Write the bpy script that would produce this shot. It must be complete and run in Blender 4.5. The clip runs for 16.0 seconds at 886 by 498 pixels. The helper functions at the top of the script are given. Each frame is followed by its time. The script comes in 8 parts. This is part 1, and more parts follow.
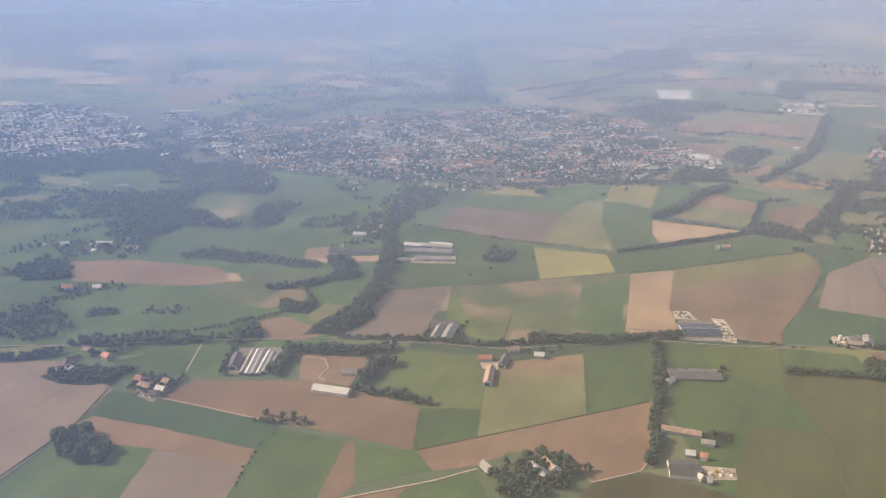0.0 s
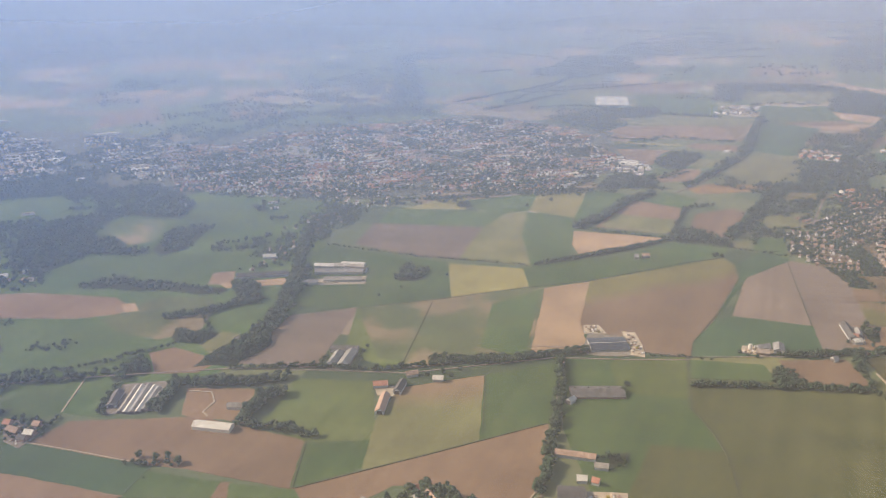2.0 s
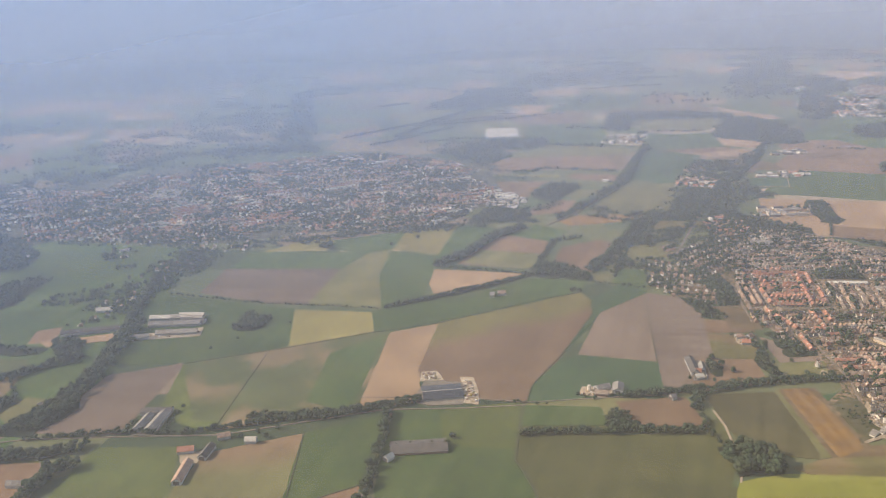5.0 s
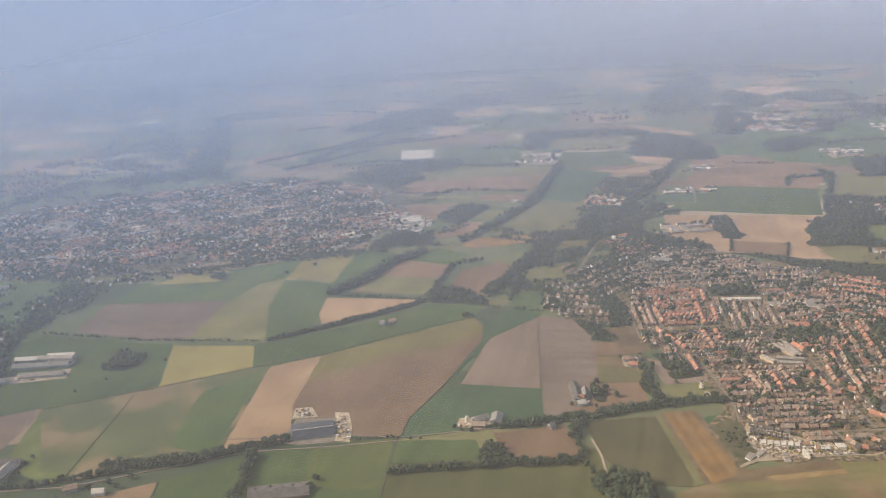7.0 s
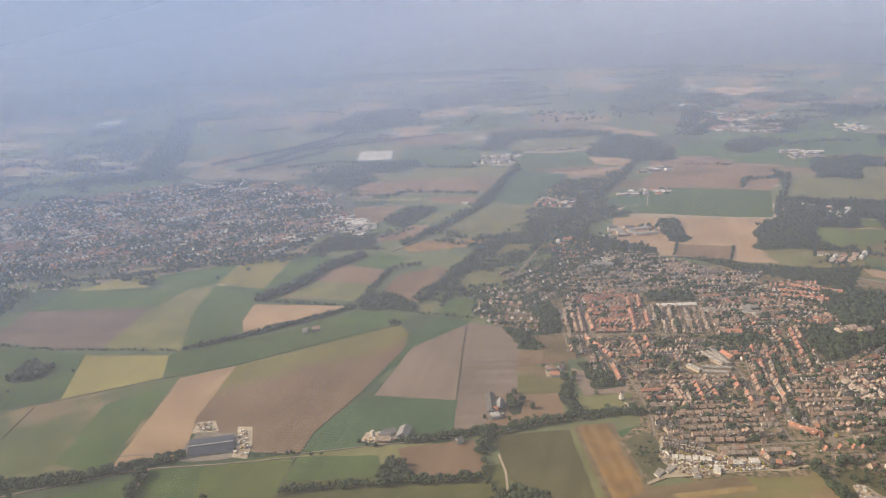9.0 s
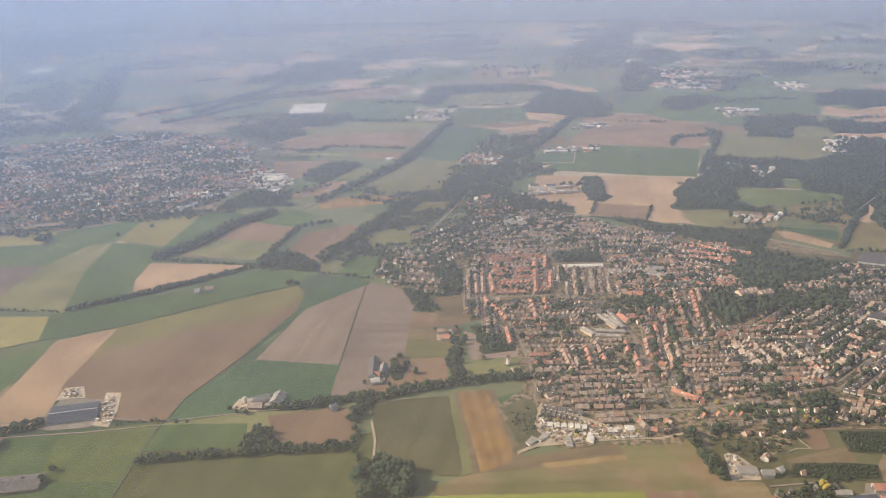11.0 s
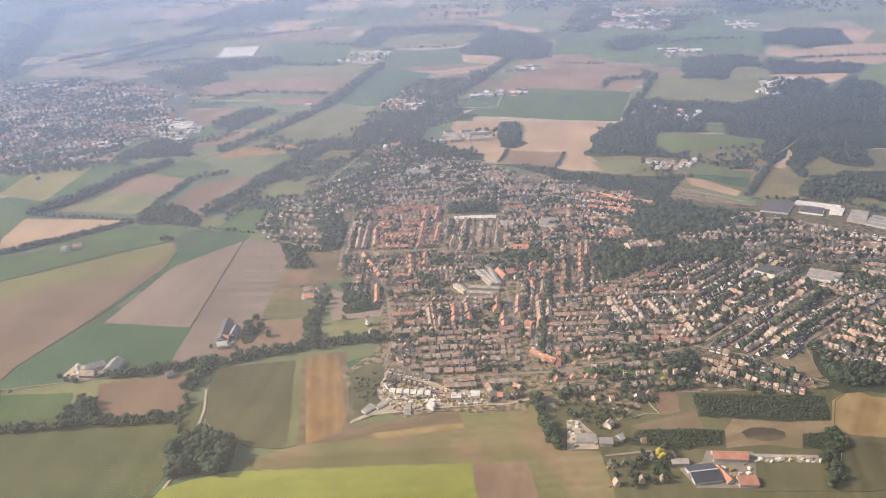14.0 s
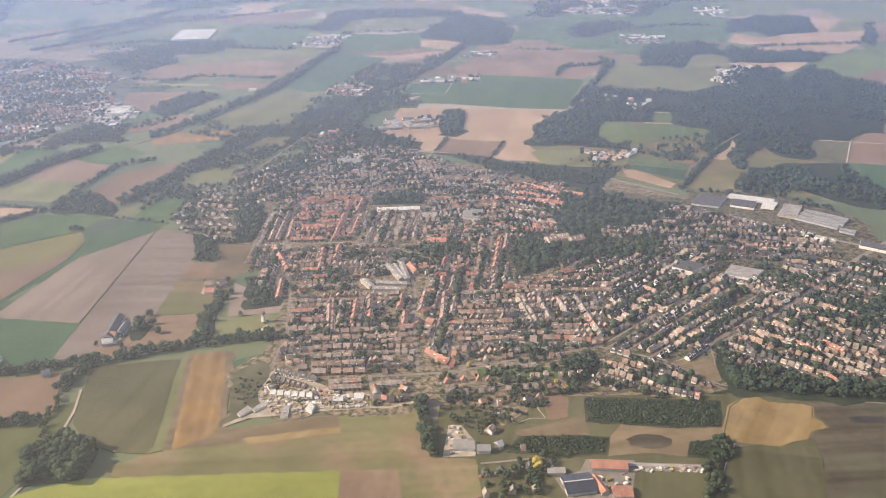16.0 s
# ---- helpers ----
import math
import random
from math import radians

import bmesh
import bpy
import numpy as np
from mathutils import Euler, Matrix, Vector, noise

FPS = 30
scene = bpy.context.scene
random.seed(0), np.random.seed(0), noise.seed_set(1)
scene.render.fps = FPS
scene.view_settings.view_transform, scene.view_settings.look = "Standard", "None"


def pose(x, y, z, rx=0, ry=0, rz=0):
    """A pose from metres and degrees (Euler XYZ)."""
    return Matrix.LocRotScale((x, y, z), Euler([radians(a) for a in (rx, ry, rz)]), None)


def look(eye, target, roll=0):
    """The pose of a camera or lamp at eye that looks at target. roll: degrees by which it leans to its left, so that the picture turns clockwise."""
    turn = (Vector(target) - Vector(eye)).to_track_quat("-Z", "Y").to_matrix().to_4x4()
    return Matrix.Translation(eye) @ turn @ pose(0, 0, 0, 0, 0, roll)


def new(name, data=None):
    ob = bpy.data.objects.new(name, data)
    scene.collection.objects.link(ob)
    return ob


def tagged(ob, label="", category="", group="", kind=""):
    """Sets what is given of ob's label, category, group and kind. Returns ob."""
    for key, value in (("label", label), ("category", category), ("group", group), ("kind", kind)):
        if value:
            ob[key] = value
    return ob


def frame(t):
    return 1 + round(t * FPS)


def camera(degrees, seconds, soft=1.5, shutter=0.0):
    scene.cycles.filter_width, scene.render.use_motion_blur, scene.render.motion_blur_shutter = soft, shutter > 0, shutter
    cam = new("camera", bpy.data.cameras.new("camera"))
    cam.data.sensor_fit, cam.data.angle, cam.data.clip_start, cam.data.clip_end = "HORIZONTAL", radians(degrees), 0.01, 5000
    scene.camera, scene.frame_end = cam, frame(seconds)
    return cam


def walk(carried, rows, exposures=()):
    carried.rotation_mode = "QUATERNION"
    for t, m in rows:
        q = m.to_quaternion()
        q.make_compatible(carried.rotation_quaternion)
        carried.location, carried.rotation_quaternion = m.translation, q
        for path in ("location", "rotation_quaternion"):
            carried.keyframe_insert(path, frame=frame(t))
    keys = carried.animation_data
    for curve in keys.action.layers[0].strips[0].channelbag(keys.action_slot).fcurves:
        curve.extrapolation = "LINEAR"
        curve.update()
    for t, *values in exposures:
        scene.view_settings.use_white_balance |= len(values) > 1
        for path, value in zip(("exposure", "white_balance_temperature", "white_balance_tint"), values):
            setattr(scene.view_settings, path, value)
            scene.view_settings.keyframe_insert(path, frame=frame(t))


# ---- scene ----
cam = camera(53.9, 16.0, 1.0)
METRES, EYE, TILT, LEAN, TURN = 612.0, 363.9, 0.0, 0.0, 16.2
ROWS = [
    (0.0, -0.0003, -0.0017, -0.0017, 0.21, -19.75, -0.63),
    (0.5, 0.0284, 0.0124, -0.0029, -0.33, -19.96, -0.29),
    (1.0, 0.0571, 0.0260, -0.0042, -0.60, -19.68, 0.06),
    (1.5, 0.0859, 0.0390, -0.0057, -1.29, -19.38, 0.65),
    (2.0, 0.1148, 0.0516, -0.0072, -2.34, -19.03, 0.75),
    (2.5, 0.1436, 0.0637, -0.0089, -2.52, -18.46, 1.24),
    (3.0, 0.1726, 0.0753, -0.0107, -2.97, -18.24, 1.80),
    (3.5, 0.2016, 0.0865, -0.0126, -3.79, -17.88, 1.77),
    (4.0, 0.2307, 0.0972, -0.0145, -4.64, -17.59, 1.63),
    (4.5, 0.2598, 0.1074, -0.0165, -5.84, -17.30, 1.53),
    (5.0, 0.2890, 0.1172, -0.0186, -6.97, -16.96, 1.53),
    (5.5, 0.3183, 0.1266, -0.0208, -8.19, -16.58, 1.69),
    (6.0, 0.3476, 0.1355, -0.0229, -9.34, -16.20, 1.92),
    (6.5, 0.3771, 0.1440, -0.0252, -10.26, -15.89, 2.10),
    (7.0, 0.4066, 0.1522, -0.0274, -10.76, -15.70, 2.15),
    (7.5, 0.4363, 0.1599, -0.0297, -11.31, -15.56, 1.84),
    (8.0, 0.4660, 0.1673, -0.0320, -11.25, -15.48, 2.04),
    (8.5, 0.4958, 0.1742, -0.0342, -11.56, -15.63, 1.85),
    (9.0, 0.5257, 0.1808, -0.0365, -11.58, -15.72, 2.04),
    (9.5, 0.5558, 0.1871, -0.0388, -11.88, -16.08, 1.93),
    (10.0, 0.5859, 0.1930, -0.0410, -12.38, -16.83, 1.65),
    (10.5, 0.6162, 0.1986, -0.0432, -13.02, -17.79, 1.30),
    (11.0, 0.6466, 0.2039, -0.0453, -13.71, -18.78, 0.96),
    (11.5, 0.6771, 0.2088, -0.0474, -14.37, -19.62, 0.73),
    (12.0, 0.7078, 0.2135, -0.0494, -15.00, -20.53, 0.18),
    (12.5, 0.7386, 0.2178, -0.0513, -15.60, -21.05, 0.43),
    (13.0, 0.7695, 0.2219, -0.0532, -15.31, -21.49, 0.97),
    (13.5, 0.8006, 0.2257, -0.0550, -14.90, -22.10, 1.33),
    (14.0, 0.8318, 0.2293, -0.0566, -14.79, -22.53, 1.17),
    (14.5, 0.8632, 0.2326, -0.0582, -15.16, -23.09, 0.76),
    (15.0, 0.8947, 0.2356, -0.0596, -15.31, -23.35, 0.41),
    (15.5, 0.9264, 0.2385, -0.0609, -15.17, -23.54, 0.27),
    (16.0, 0.9582, 0.2411, -0.0621, -15.10, -23.56, 0.59),
]
walk(cam, [(t, pose(0, 0, EYE, TILT, LEAN, TURN) @ pose(METRES * x, METRES * y, METRES * z, 90 + pitch, roll, yaw)) for t, x, y, z, yaw, pitch, roll in ROWS],
     [(0.0, 0.22, 7180, 12), (4.5, 0.10, 7120, 11), (7.0, 0.0, 7080, 10), (9.0, 0.02, 7050, 10), (11.5, 0.23, 6900, 10), (12.5, 0.40, 6800, 10), (14.0, 0.43, 6600, 12), (16.0, 0.47, 6500, 12)])

# world, sun, exposure
SUN_EL, SUN_AZ = 32.0, 186.0          # the sun stands over the direction SUN_AZ (degrees from +x, turning to +y)
world = bpy.data.worlds.new("sky")
scene.world = world
world.use_nodes = True
wn = world.node_tree.nodes
sky = wn.new("ShaderNodeTexSky")
sky.sky_type, sky.sun_disc = "NISHITA", False
sky.sun_elevation, sky.sun_rotation = radians(SUN_EL), radians(90 - SUN_AZ)
sky.air_density, sky.dust_density, sky.altitude = 1.0, 2.0, 100
wn["Background"].inputs[1].default_value = 0.15
world.node_tree.links.new(sky.outputs[0], wn["Background"].inputs[0])
sun_data = bpy.data.lights.new("sun", "SUN")
sun_data.energy, sun_data.angle, sun_data.color = 4.65, radians(0.6), (1.0, 0.88, 0.735)
sun_eye = Vector((math.cos(radians(SUN_EL)) * math.cos(radians(SUN_AZ)), math.cos(radians(SUN_EL)) * math.sin(radians(SUN_AZ)), math.sin(radians(SUN_EL)))) * 3000
new("sun", sun_data).matrix_world = look(sun_eye, (0, 0, 0))

# ---- materials ----


def ramp_mix(nt, fac, a, b, blend="MIX"):
    m = nt.nodes.new("ShaderNodeMix")
    m.data_type, m.blend_type = "RGBA", blend
    for sock, v in ((0, fac), (6, a), (7, b)):
        if isinstance(v, (float, int)):
            m.inputs[sock].default_value = v
        elif isinstance(v, tuple):
            m.inputs[sock].default_value = (*v, 1)
        else:
            nt.links.new(v, m.inputs[sock])
    return m.outputs[2]


def noise_out(nt, vec, size, detail=3.0, lo=0.35, hi=0.65, rough=0.55):
    n = nt.nodes.new("ShaderNodeTexNoise")
    n.inputs["Scale"].default_value, n.inputs["Detail"].default_value, n.inputs["Roughness"].default_value = 1.0 / size, detail, rough
    nt.links.new(vec, n.inputs["Vector"])
    r = nt.nodes.new("ShaderNodeMapRange")
    r.inputs[1].default_value, r.inputs[2].default_value = lo, hi
    nt.links.new(n.outputs[0], r.inputs[0])
    return r.outputs[0]


def start(name, rough=0.9, metal=0.0, spec=0.3):
    m = bpy.data.materials.new(name)
    m.use_nodes = True
    b = m.node_tree.nodes["Principled BSDF"]
    b.inputs["Roughness"].default_value, b.inputs["Metallic"].default_value = rough, metal
    b.inputs["Specular IOR Level"].default_value = spec
    return m, m.node_tree, b


def soil(name, a, b, patch=90.0, stripe=0.0, angle=0.0, contrast=0.25, c=None, fade=None):
    """Crop or earth: two colours in wide soft patches, tramlines along an angle, fine grain; c: a third colour in rarer patches; fade: a colour that takes over past a line, and the line."""
    m, nt, bs = start(name, 0.95, spec=0.1)
    geo = nt.nodes.new("ShaderNodeNewGeometry")
    vec = geo.outputs["Position"]
    col = ramp_mix(nt, noise_out(nt, vec, patch, 4.0, 0.3, 0.7), a, b)
    if c:
        col = ramp_mix(nt, noise_out(nt, vec, patch * 1.3, 4.0, 0.5, 0.62), col, c)
    if fade:
        colour, slope, lo, hi = fade
        sep, lean, wob, far = (nt.nodes.new("ShaderNode" + k) for k in ("SeparateXYZ", "Math", "Math", "MapRange"))
        nt.links.new(vec, sep.inputs[0])
        lean.operation, lean.inputs[1].default_value = "MULTIPLY_ADD", slope
        nt.links.new(sep.outputs[0], lean.inputs[0])
        nt.links.new(sep.outputs[1], lean.inputs[2])
        wob.operation, wob.inputs[1].default_value = "MULTIPLY_ADD", 40.0
        nt.links.new(noise_out(nt, vec, 90, 4.0, 0.3, 0.7), wob.inputs[0])
        nt.links.new(lean.outputs[0], wob.inputs[2])
        far.inputs[1].default_value, far.inputs[2].default_value = lo + 20, hi + 20
        nt.links.new(wob.outputs[0], far.inputs[0])
        col = ramp_mix(nt, far.outputs[0], col, colour)
    mp = nt.nodes.new("ShaderNodeMapping")
    mp.inputs["Rotation"].default_value = (0, 0, radians(-angle))
    nt.links.new(vec, mp.inputs["Vector"])
    if stripe:
        sc = nt.nodes.new("ShaderNodeMapping")
        sc.inputs["Scale"].default_value = (0.02, 1.0, 0.0)
        nt.links.new(mp.outputs[0], sc.inputs["Vector"])
        col = ramp_mix(nt, noise_out(nt, sc.outputs[0], stripe, 2.0, 0.3, 0.7), ramp_mix(nt, contrast, col, (0.0, 0.0, 0.0)), ramp_mix(nt, contrast * 0.45, col, (0.9, 0.8, 0.6)))
    for size, lo, hi in ((5.0, 0.92, 1.07), (patch * 0.6, 0.90, 1.09), (patch * 2.2 + 40, 0.88, 1.12)):
        g = ramp_mix(nt, noise_out(nt, vec, size, 4.0), (lo, lo, lo), (hi, hi, hi))
        col = ramp_mix(nt, 1.0, col, g, "MULTIPLY")
    ob = nt.nodes.new("ShaderNodeObjectInfo")
    hsv = nt.nodes.new("ShaderNodeHueSaturation")
    rr = nt.nodes.new("ShaderNodeMapRange")
    rr.inputs[3].default_value, rr.inputs[4].default_value = 0.88, 1.12
    nt.links.new(ob.outputs["Random"], rr.inputs[0])
    nt.links.new(rr.outputs[0], hsv.inputs["Value"])
    nt.links.new(col, hsv.inputs["Color"])
    nt.links.new(hsv.outputs[0], bs.inputs["Base Color"])
    return m


def plain(name, a, b, size=4.0, rough=0.8, metal=0.0, spec=0.3, island=0.0, obj=0.0):
    """A surface of two colours in a fine mottle; island and obj: how far pieces and things differ in brightness."""
    m, nt, bs = start(name, rough, metal, spec)
    geo = nt.nodes.new("ShaderNodeNewGeometry")
    col = ramp_mix(nt, noise_out(nt, geo.outputs["Position"], size, 3.0), a, b)
    for amount, src in ((island, geo.outputs["Random Per Island"]), (obj, nt.nodes.new("ShaderNodeObjectInfo").outputs["Random"])):
        if amount:
            rr = nt.nodes.new("ShaderNodeMapRange")
            rr.inputs[3].default_value, rr.inputs[4].default_value = 1 - amount, 1 + amount
            nt.links.new(src, rr.inputs[0])
            hsv = nt.nodes.new("ShaderNodeHueSaturation")
            nt.links.new(rr.outputs[0], hsv.inputs["Value"])
            nt.links.new(col, hsv.inputs["Color"])
            col = hsv.outputs[0]
    nt.links.new(col, bs.inputs["Base Color"])
    return m


def country():
    """Ground out to the horizon: a patchwork of meadow, stubble and earth."""
    m, nt, bs = start("countryside", 0.95, spec=0.1)
    geo = nt.nodes.new("ShaderNodeNewGeometry")
    mp = nt.nodes.new("ShaderNodeMapping")
    mp.inputs["Scale"].default_value = (1 / 230, 1 / 140, 0)
    nt.links.new(geo.outputs["Position"], mp.inputs["Vector"])
    v = nt.nodes.new("ShaderNodeTexVoronoi")
    v.distance, v.inputs["Scale"].default_value, v.inputs["Randomness"].default_value = "CHEBYCHEV", 1.0, 0.8
    nt.links.new(mp.outputs[0], v.inputs["Vector"])
    sep = nt.nodes.new("ShaderNodeSeparateColor")
    nt.links.new(v.outputs["Color"], sep.inputs[0])
    rp = nt.nodes.new("ShaderNodeValToRGB")
    rp.color_ramp.interpolation = "CONSTANT"
    el = rp.color_ramp.elements
    el[0].position, el[0].color = 0.0, (0.10, 0.13, 0.065, 1)
    el[1].position, el[1].color = 0.3, (0.15, 0.165, 0.08, 1)
    for pos, c in ((0.56, (0.27, 0.20, 0.14, 1)), (0.68, (0.05, 0.08, 0.04, 1)), (0.84, (0.42, 0.33, 0.22, 1)), (0.92, (0.10, 0.14, 0.06, 1))):
        e = el.new(pos)
        e.color = c
    nt.links.new(sep.outputs[0], rp.inputs[0])
    col = ramp_mix(nt, 0.15, rp.outputs[0], ramp_mix(nt, noise_out(nt, geo.outputs["Position"], 60, 4.0), (0.10, 0.12, 0.06), (0.2, 0.18, 0.11)))
    nt.links.new(col, bs.inputs["Base Color"])
    return m


SOIL = {
    "grass": soil("meadow", (0.050, 0.096, 0.027), (0.086, 0.126, 0.036), 70, 14, 80, 0.06),
    "bright": soil("young_grass", (0.0862, 0.1215, 0.0333), (0.1294, 0.1529, 0.0412), 70, 12, 80, 0.06),
    "lime": soil("mustard_crop", (0.1786, 0.1927, 0.0263), (0.235, 0.235, 0.032), 80, 16, 5, 0.1),
    "dark": soil("beet_crop", (0.042, 0.092, 0.040), (0.064, 0.112, 0.046), 90, 10, 80, 0.06),
    "olive": soil("dry_meadow", (0.143, 0.1452, 0.0572), (0.2035, 0.1892, 0.077), 70, 14, 80, 0.06),
    "mixed": soil("patchy_meadow", (0.082, 0.112, 0.044), (0.125, 0.138, 0.055), 70, 14, 70, 0.05, c=(0.25, 0.19, 0.105)),
    "yellow": soil("stubble", (0.2427, 0.2104, 0.0669), (0.2967, 0.2535, 0.0809), 80, 10, 80, 0.06),
    "straw": soil("straw_stubble", (0.35, 0.225, 0.08), (0.26, 0.165, 0.06), 50, 9, 60, 0.2),
    "orange": soil("golden_stubble", (0.21, 0.125, 0.058), (0.38, 0.20, 0.048), 24, 9, 99, 0.22),
    "browning": soil("meadow_turning_brown", (0.145, 0.145, 0.056), (0.195, 0.182, 0.074), 70, 14, 80, 0.06, fade=((0.235, 0.155, 0.088), -0.35, 690, 745)),
    "plough": soil("ploughed_earth", (0.19, 0.117, 0.070), (0.26, 0.165, 0.098), 100, 9, 80, 0.07),
    "pale": soil("dry_tilled_earth", (0.3472, 0.224, 0.1288), (0.4312, 0.2856, 0.168), 90, 9, 80, 0.07),
    "turned": soil("part_ploughed_meadow", (0.18, 0.114, 0.070), (0.26, 0.168, 0.102), 100, 9, 80, 0.07, fade=((0.19, 0.165, 0.055), -0.75, 908, 945)),
    "greyplough": soil("harrowed_earth", (0.2035, 0.1474, 0.11), (0.2585, 0.1892, 0.1419), 110, 8, 83, 0.07),
    "purple": soil("dark_harrowed_earth", (0.159, 0.1145, 0.0901), (0.2014, 0.1484, 0.1145), 100, 9, 0, 0.08),
    "darkcrop": soil("dark_shrub_crop", (0.0451, 0.041, 0.0221), (0.0697, 0.0607, 0.0312), 40, 7, 5, 0.07),
    "corn": soil("maize_crop", (0.0731, 0.0679, 0.0275), (0.0963, 0.0877, 0.0361), 60, 7, 80, 0.07),
    "fallow": soil("brown_fallow_earth", (0.056, 0.044, 0.026), (0.086, 0.066, 0.037), 40, 9, 5, 0.12, c=(0.072, 0.068, 0.036)),
    "scrub": soil("rough_grass", (0.085, 0.086, 0.043), (0.15, 0.13, 0.07), 14),
    # The shade under trees is put into this dark colour.
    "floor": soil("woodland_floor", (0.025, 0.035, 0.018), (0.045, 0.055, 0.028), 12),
    "fargarden": soil("leafy_gardens", (0.07, 0.082, 0.055), (0.17, 0.15, 0.115), 9),
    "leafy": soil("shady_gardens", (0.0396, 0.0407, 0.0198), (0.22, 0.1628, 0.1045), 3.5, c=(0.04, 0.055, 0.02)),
    "town": soil("gardens", (0.072, 0.064, 0.034), (0.37, 0.255, 0.165), 3.5, c=(0.05, 0.07, 0.025)),
    "yard": soil("bare_yard", (0.40, 0.32, 0.22), (0.52, 0.42, 0.30), 9),
    "paving": soil("pale_paving", (0.21, 0.178, 0.14), (0.29, 0.246, 0.195), 8),
    "dryolive": soil("dry_brown_grass", (0.132, 0.122, 0.042), (0.165, 0.145, 0.055), 60, 12, 5, 0.08, c=(0.215, 0.145, 0.075)),
    "moss": soil("dull_grass", (0.0747, 0.0846, 0.027), (0.1062, 0.108, 0.036), 70, 14, 80, 0.06),
    "tan": soil("dry_grass", (0.1454, 0.1026, 0.0555), (0.1966, 0.1368, 0.0727), 30, 8, 20, 0.1),
    "water": soil("pond_water", (0.045, 0.045, 0.04), (0.07, 0.06, 0.05), 20),
}
M_GROUND = country()
M_ROAD = plain("asphalt", (0.19, 0.15, 0.112), (0.28, 0.222, 0.165), 9)
M_TRACK = plain("sandy_track", (0.36, 0.28, 0.18), (0.44, 0.35, 0.24), 6)
M_DITCH = plain("ditch_verge", (0.055, 0.062, 0.028), (0.095, 0.096, 0.045), 8)
M_BARK = plain("bark", (0.09, 0.07, 0.05), (0.14, 0.11, 0.08), 0.5)
M_LEAF = [
    plain("foliage_green", (0.025, 0.045, 0.024), (0.045, 0.070, 0.034), 4.0, island=0.14, obj=0.1, spec=0.15),
    plain("foliage_olive", (0.036, 0.050, 0.025), (0.060, 0.075, 0.035), 4.0, island=0.16, obj=0.1, spec=0.15),
    plain("foliage_dark", (0.024, 0.040, 0.022), (0.040, 0.060, 0.030), 4.0, island=0.14, obj=0.1, spec=0.15),
]
M_AUTUMN = [
    plain("foliage_yellow", (0.25, 0.19, 0.03), (0.36, 0.27, 0.05), 2.0, island=0.25),
    plain("foliage_red", (0.45, 0.03, 0.02), (0.6, 0.06, 0.04), 2.0, island=0.25),
]
M_ROOF = {
    "orange": plain("orange_clay_tile", (0.37, 0.155, 0.098), (0.49, 0.235, 0.152), 3.0, island=0.22, obj=0.18),
    "brown": plain("brown_clay_tile", (0.275, 0.178, 0.122), (0.425, 0.285, 0.205), 3.0, island=0.3, obj=0.25),
    "grey": plain("grey_concrete_tile", (0.265, 0.20, 0.15), (0.415, 0.32, 0.245), 3.0, island=0.3, obj=0.25),
    "slate": plain("dark_tile", (0.075, 0.068, 0.063), (0.125, 0.11, 0.10), 3.0, island=0.3, obj=0.25),
    "white": plain("white_roofing", (0.56, 0.51, 0.43), (0.69, 0.64, 0.55), 5.0, island=0.08),
    "metal": plain("grey_sheet_roof", (0.215, 0.20, 0.18), (0.30, 0.28, 0.255), 6.0, rough=0.85, island=0.2),
    "solar": plain("solar_panel_glass", (0.04, 0.043, 0.052), (0.058, 0.06, 0.07), 3.0, rough=0.4, spec=0.4),
    "flat": plain("bitumen_roof", (0.27, 0.235, 0.195), (0.38, 0.335, 0.28), 5.0, island=0.25, obj=0.2),
}
M_WALL = {
    "brick": plain("brown_brick", (0.24, 0.15, 0.11), (0.33, 0.22, 0.16), 1.5, island=0.2, obj=0.2),
    "white": plain("white_render", (0.66, 0.60, 0.51), (0.80, 0.74, 0.64), 2.0, island=0.15, obj=0.1),
    "pale": plain("buff_brick", (0.43, 0.34, 0.24), (0.54, 0.435, 0.325), 2.0, island=0.2, obj=0.2),
    "panel": plain("sheet_cladding", (0.40, 0.39, 0.37), (0.50, 0.49, 0.47), 2.0),
}
M_WINDOW = plain("window_glass", (0.03, 0.035, 0.04), (0.05, 0.055, 0.06), 2.0, rough=0.1, spec=0.5)
M_DOOR = plain("painted_door", (0.12, 0.10, 0.09), (0.16, 0.13, 0.11), 1.0)

# ---- mesh helpers ----


def mesh_np(name, verts, tris, mats, idx=None, smooth=False):
    """A mesh from arrays of vertices and triangles."""
    me = bpy.data.meshes.new(name)
    verts, tris = np.asarray(verts, np.float32), np.asarray(tris, np.int32)
    me.vertices.add(len(verts))
    me.vertices.foreach_set("co", verts.ravel())
    me.loops.add(tris.size)
    me.loops.foreach_set("vertex_index", tris.ravel())
    me.polygons.add(len(tris))
    me.polygons.foreach_set("loop_start", np.arange(0, tris.size, 3, dtype=np.int32))
    me.polygons.foreach_set("loop_total", np.full(len(tris), 3, np.int32))
    for m in mats:
        me.materials.append(m)
    if idx is not None:
        me.polygons.foreach_set("material_index", np.asarray(idx, np.int32))
    me.update(calc_edges=True)
    me.shade_smooth() if smooth else me.shade_flat()
    return me


def part(name, bm, material, parent=None, label=""):
    me = bm
    if isinstance(bm, bmesh.types.BMesh):
        me = bpy.data.meshes.new(name)
        bm.to_mesh(me)
        bm.free()
    if material is not None:
        me.materials.clear()
        me.materials.append(material)
    ob = new(name, me)
    ob.parent = parent
    if label:
        tagged(ob, label)
    return ob


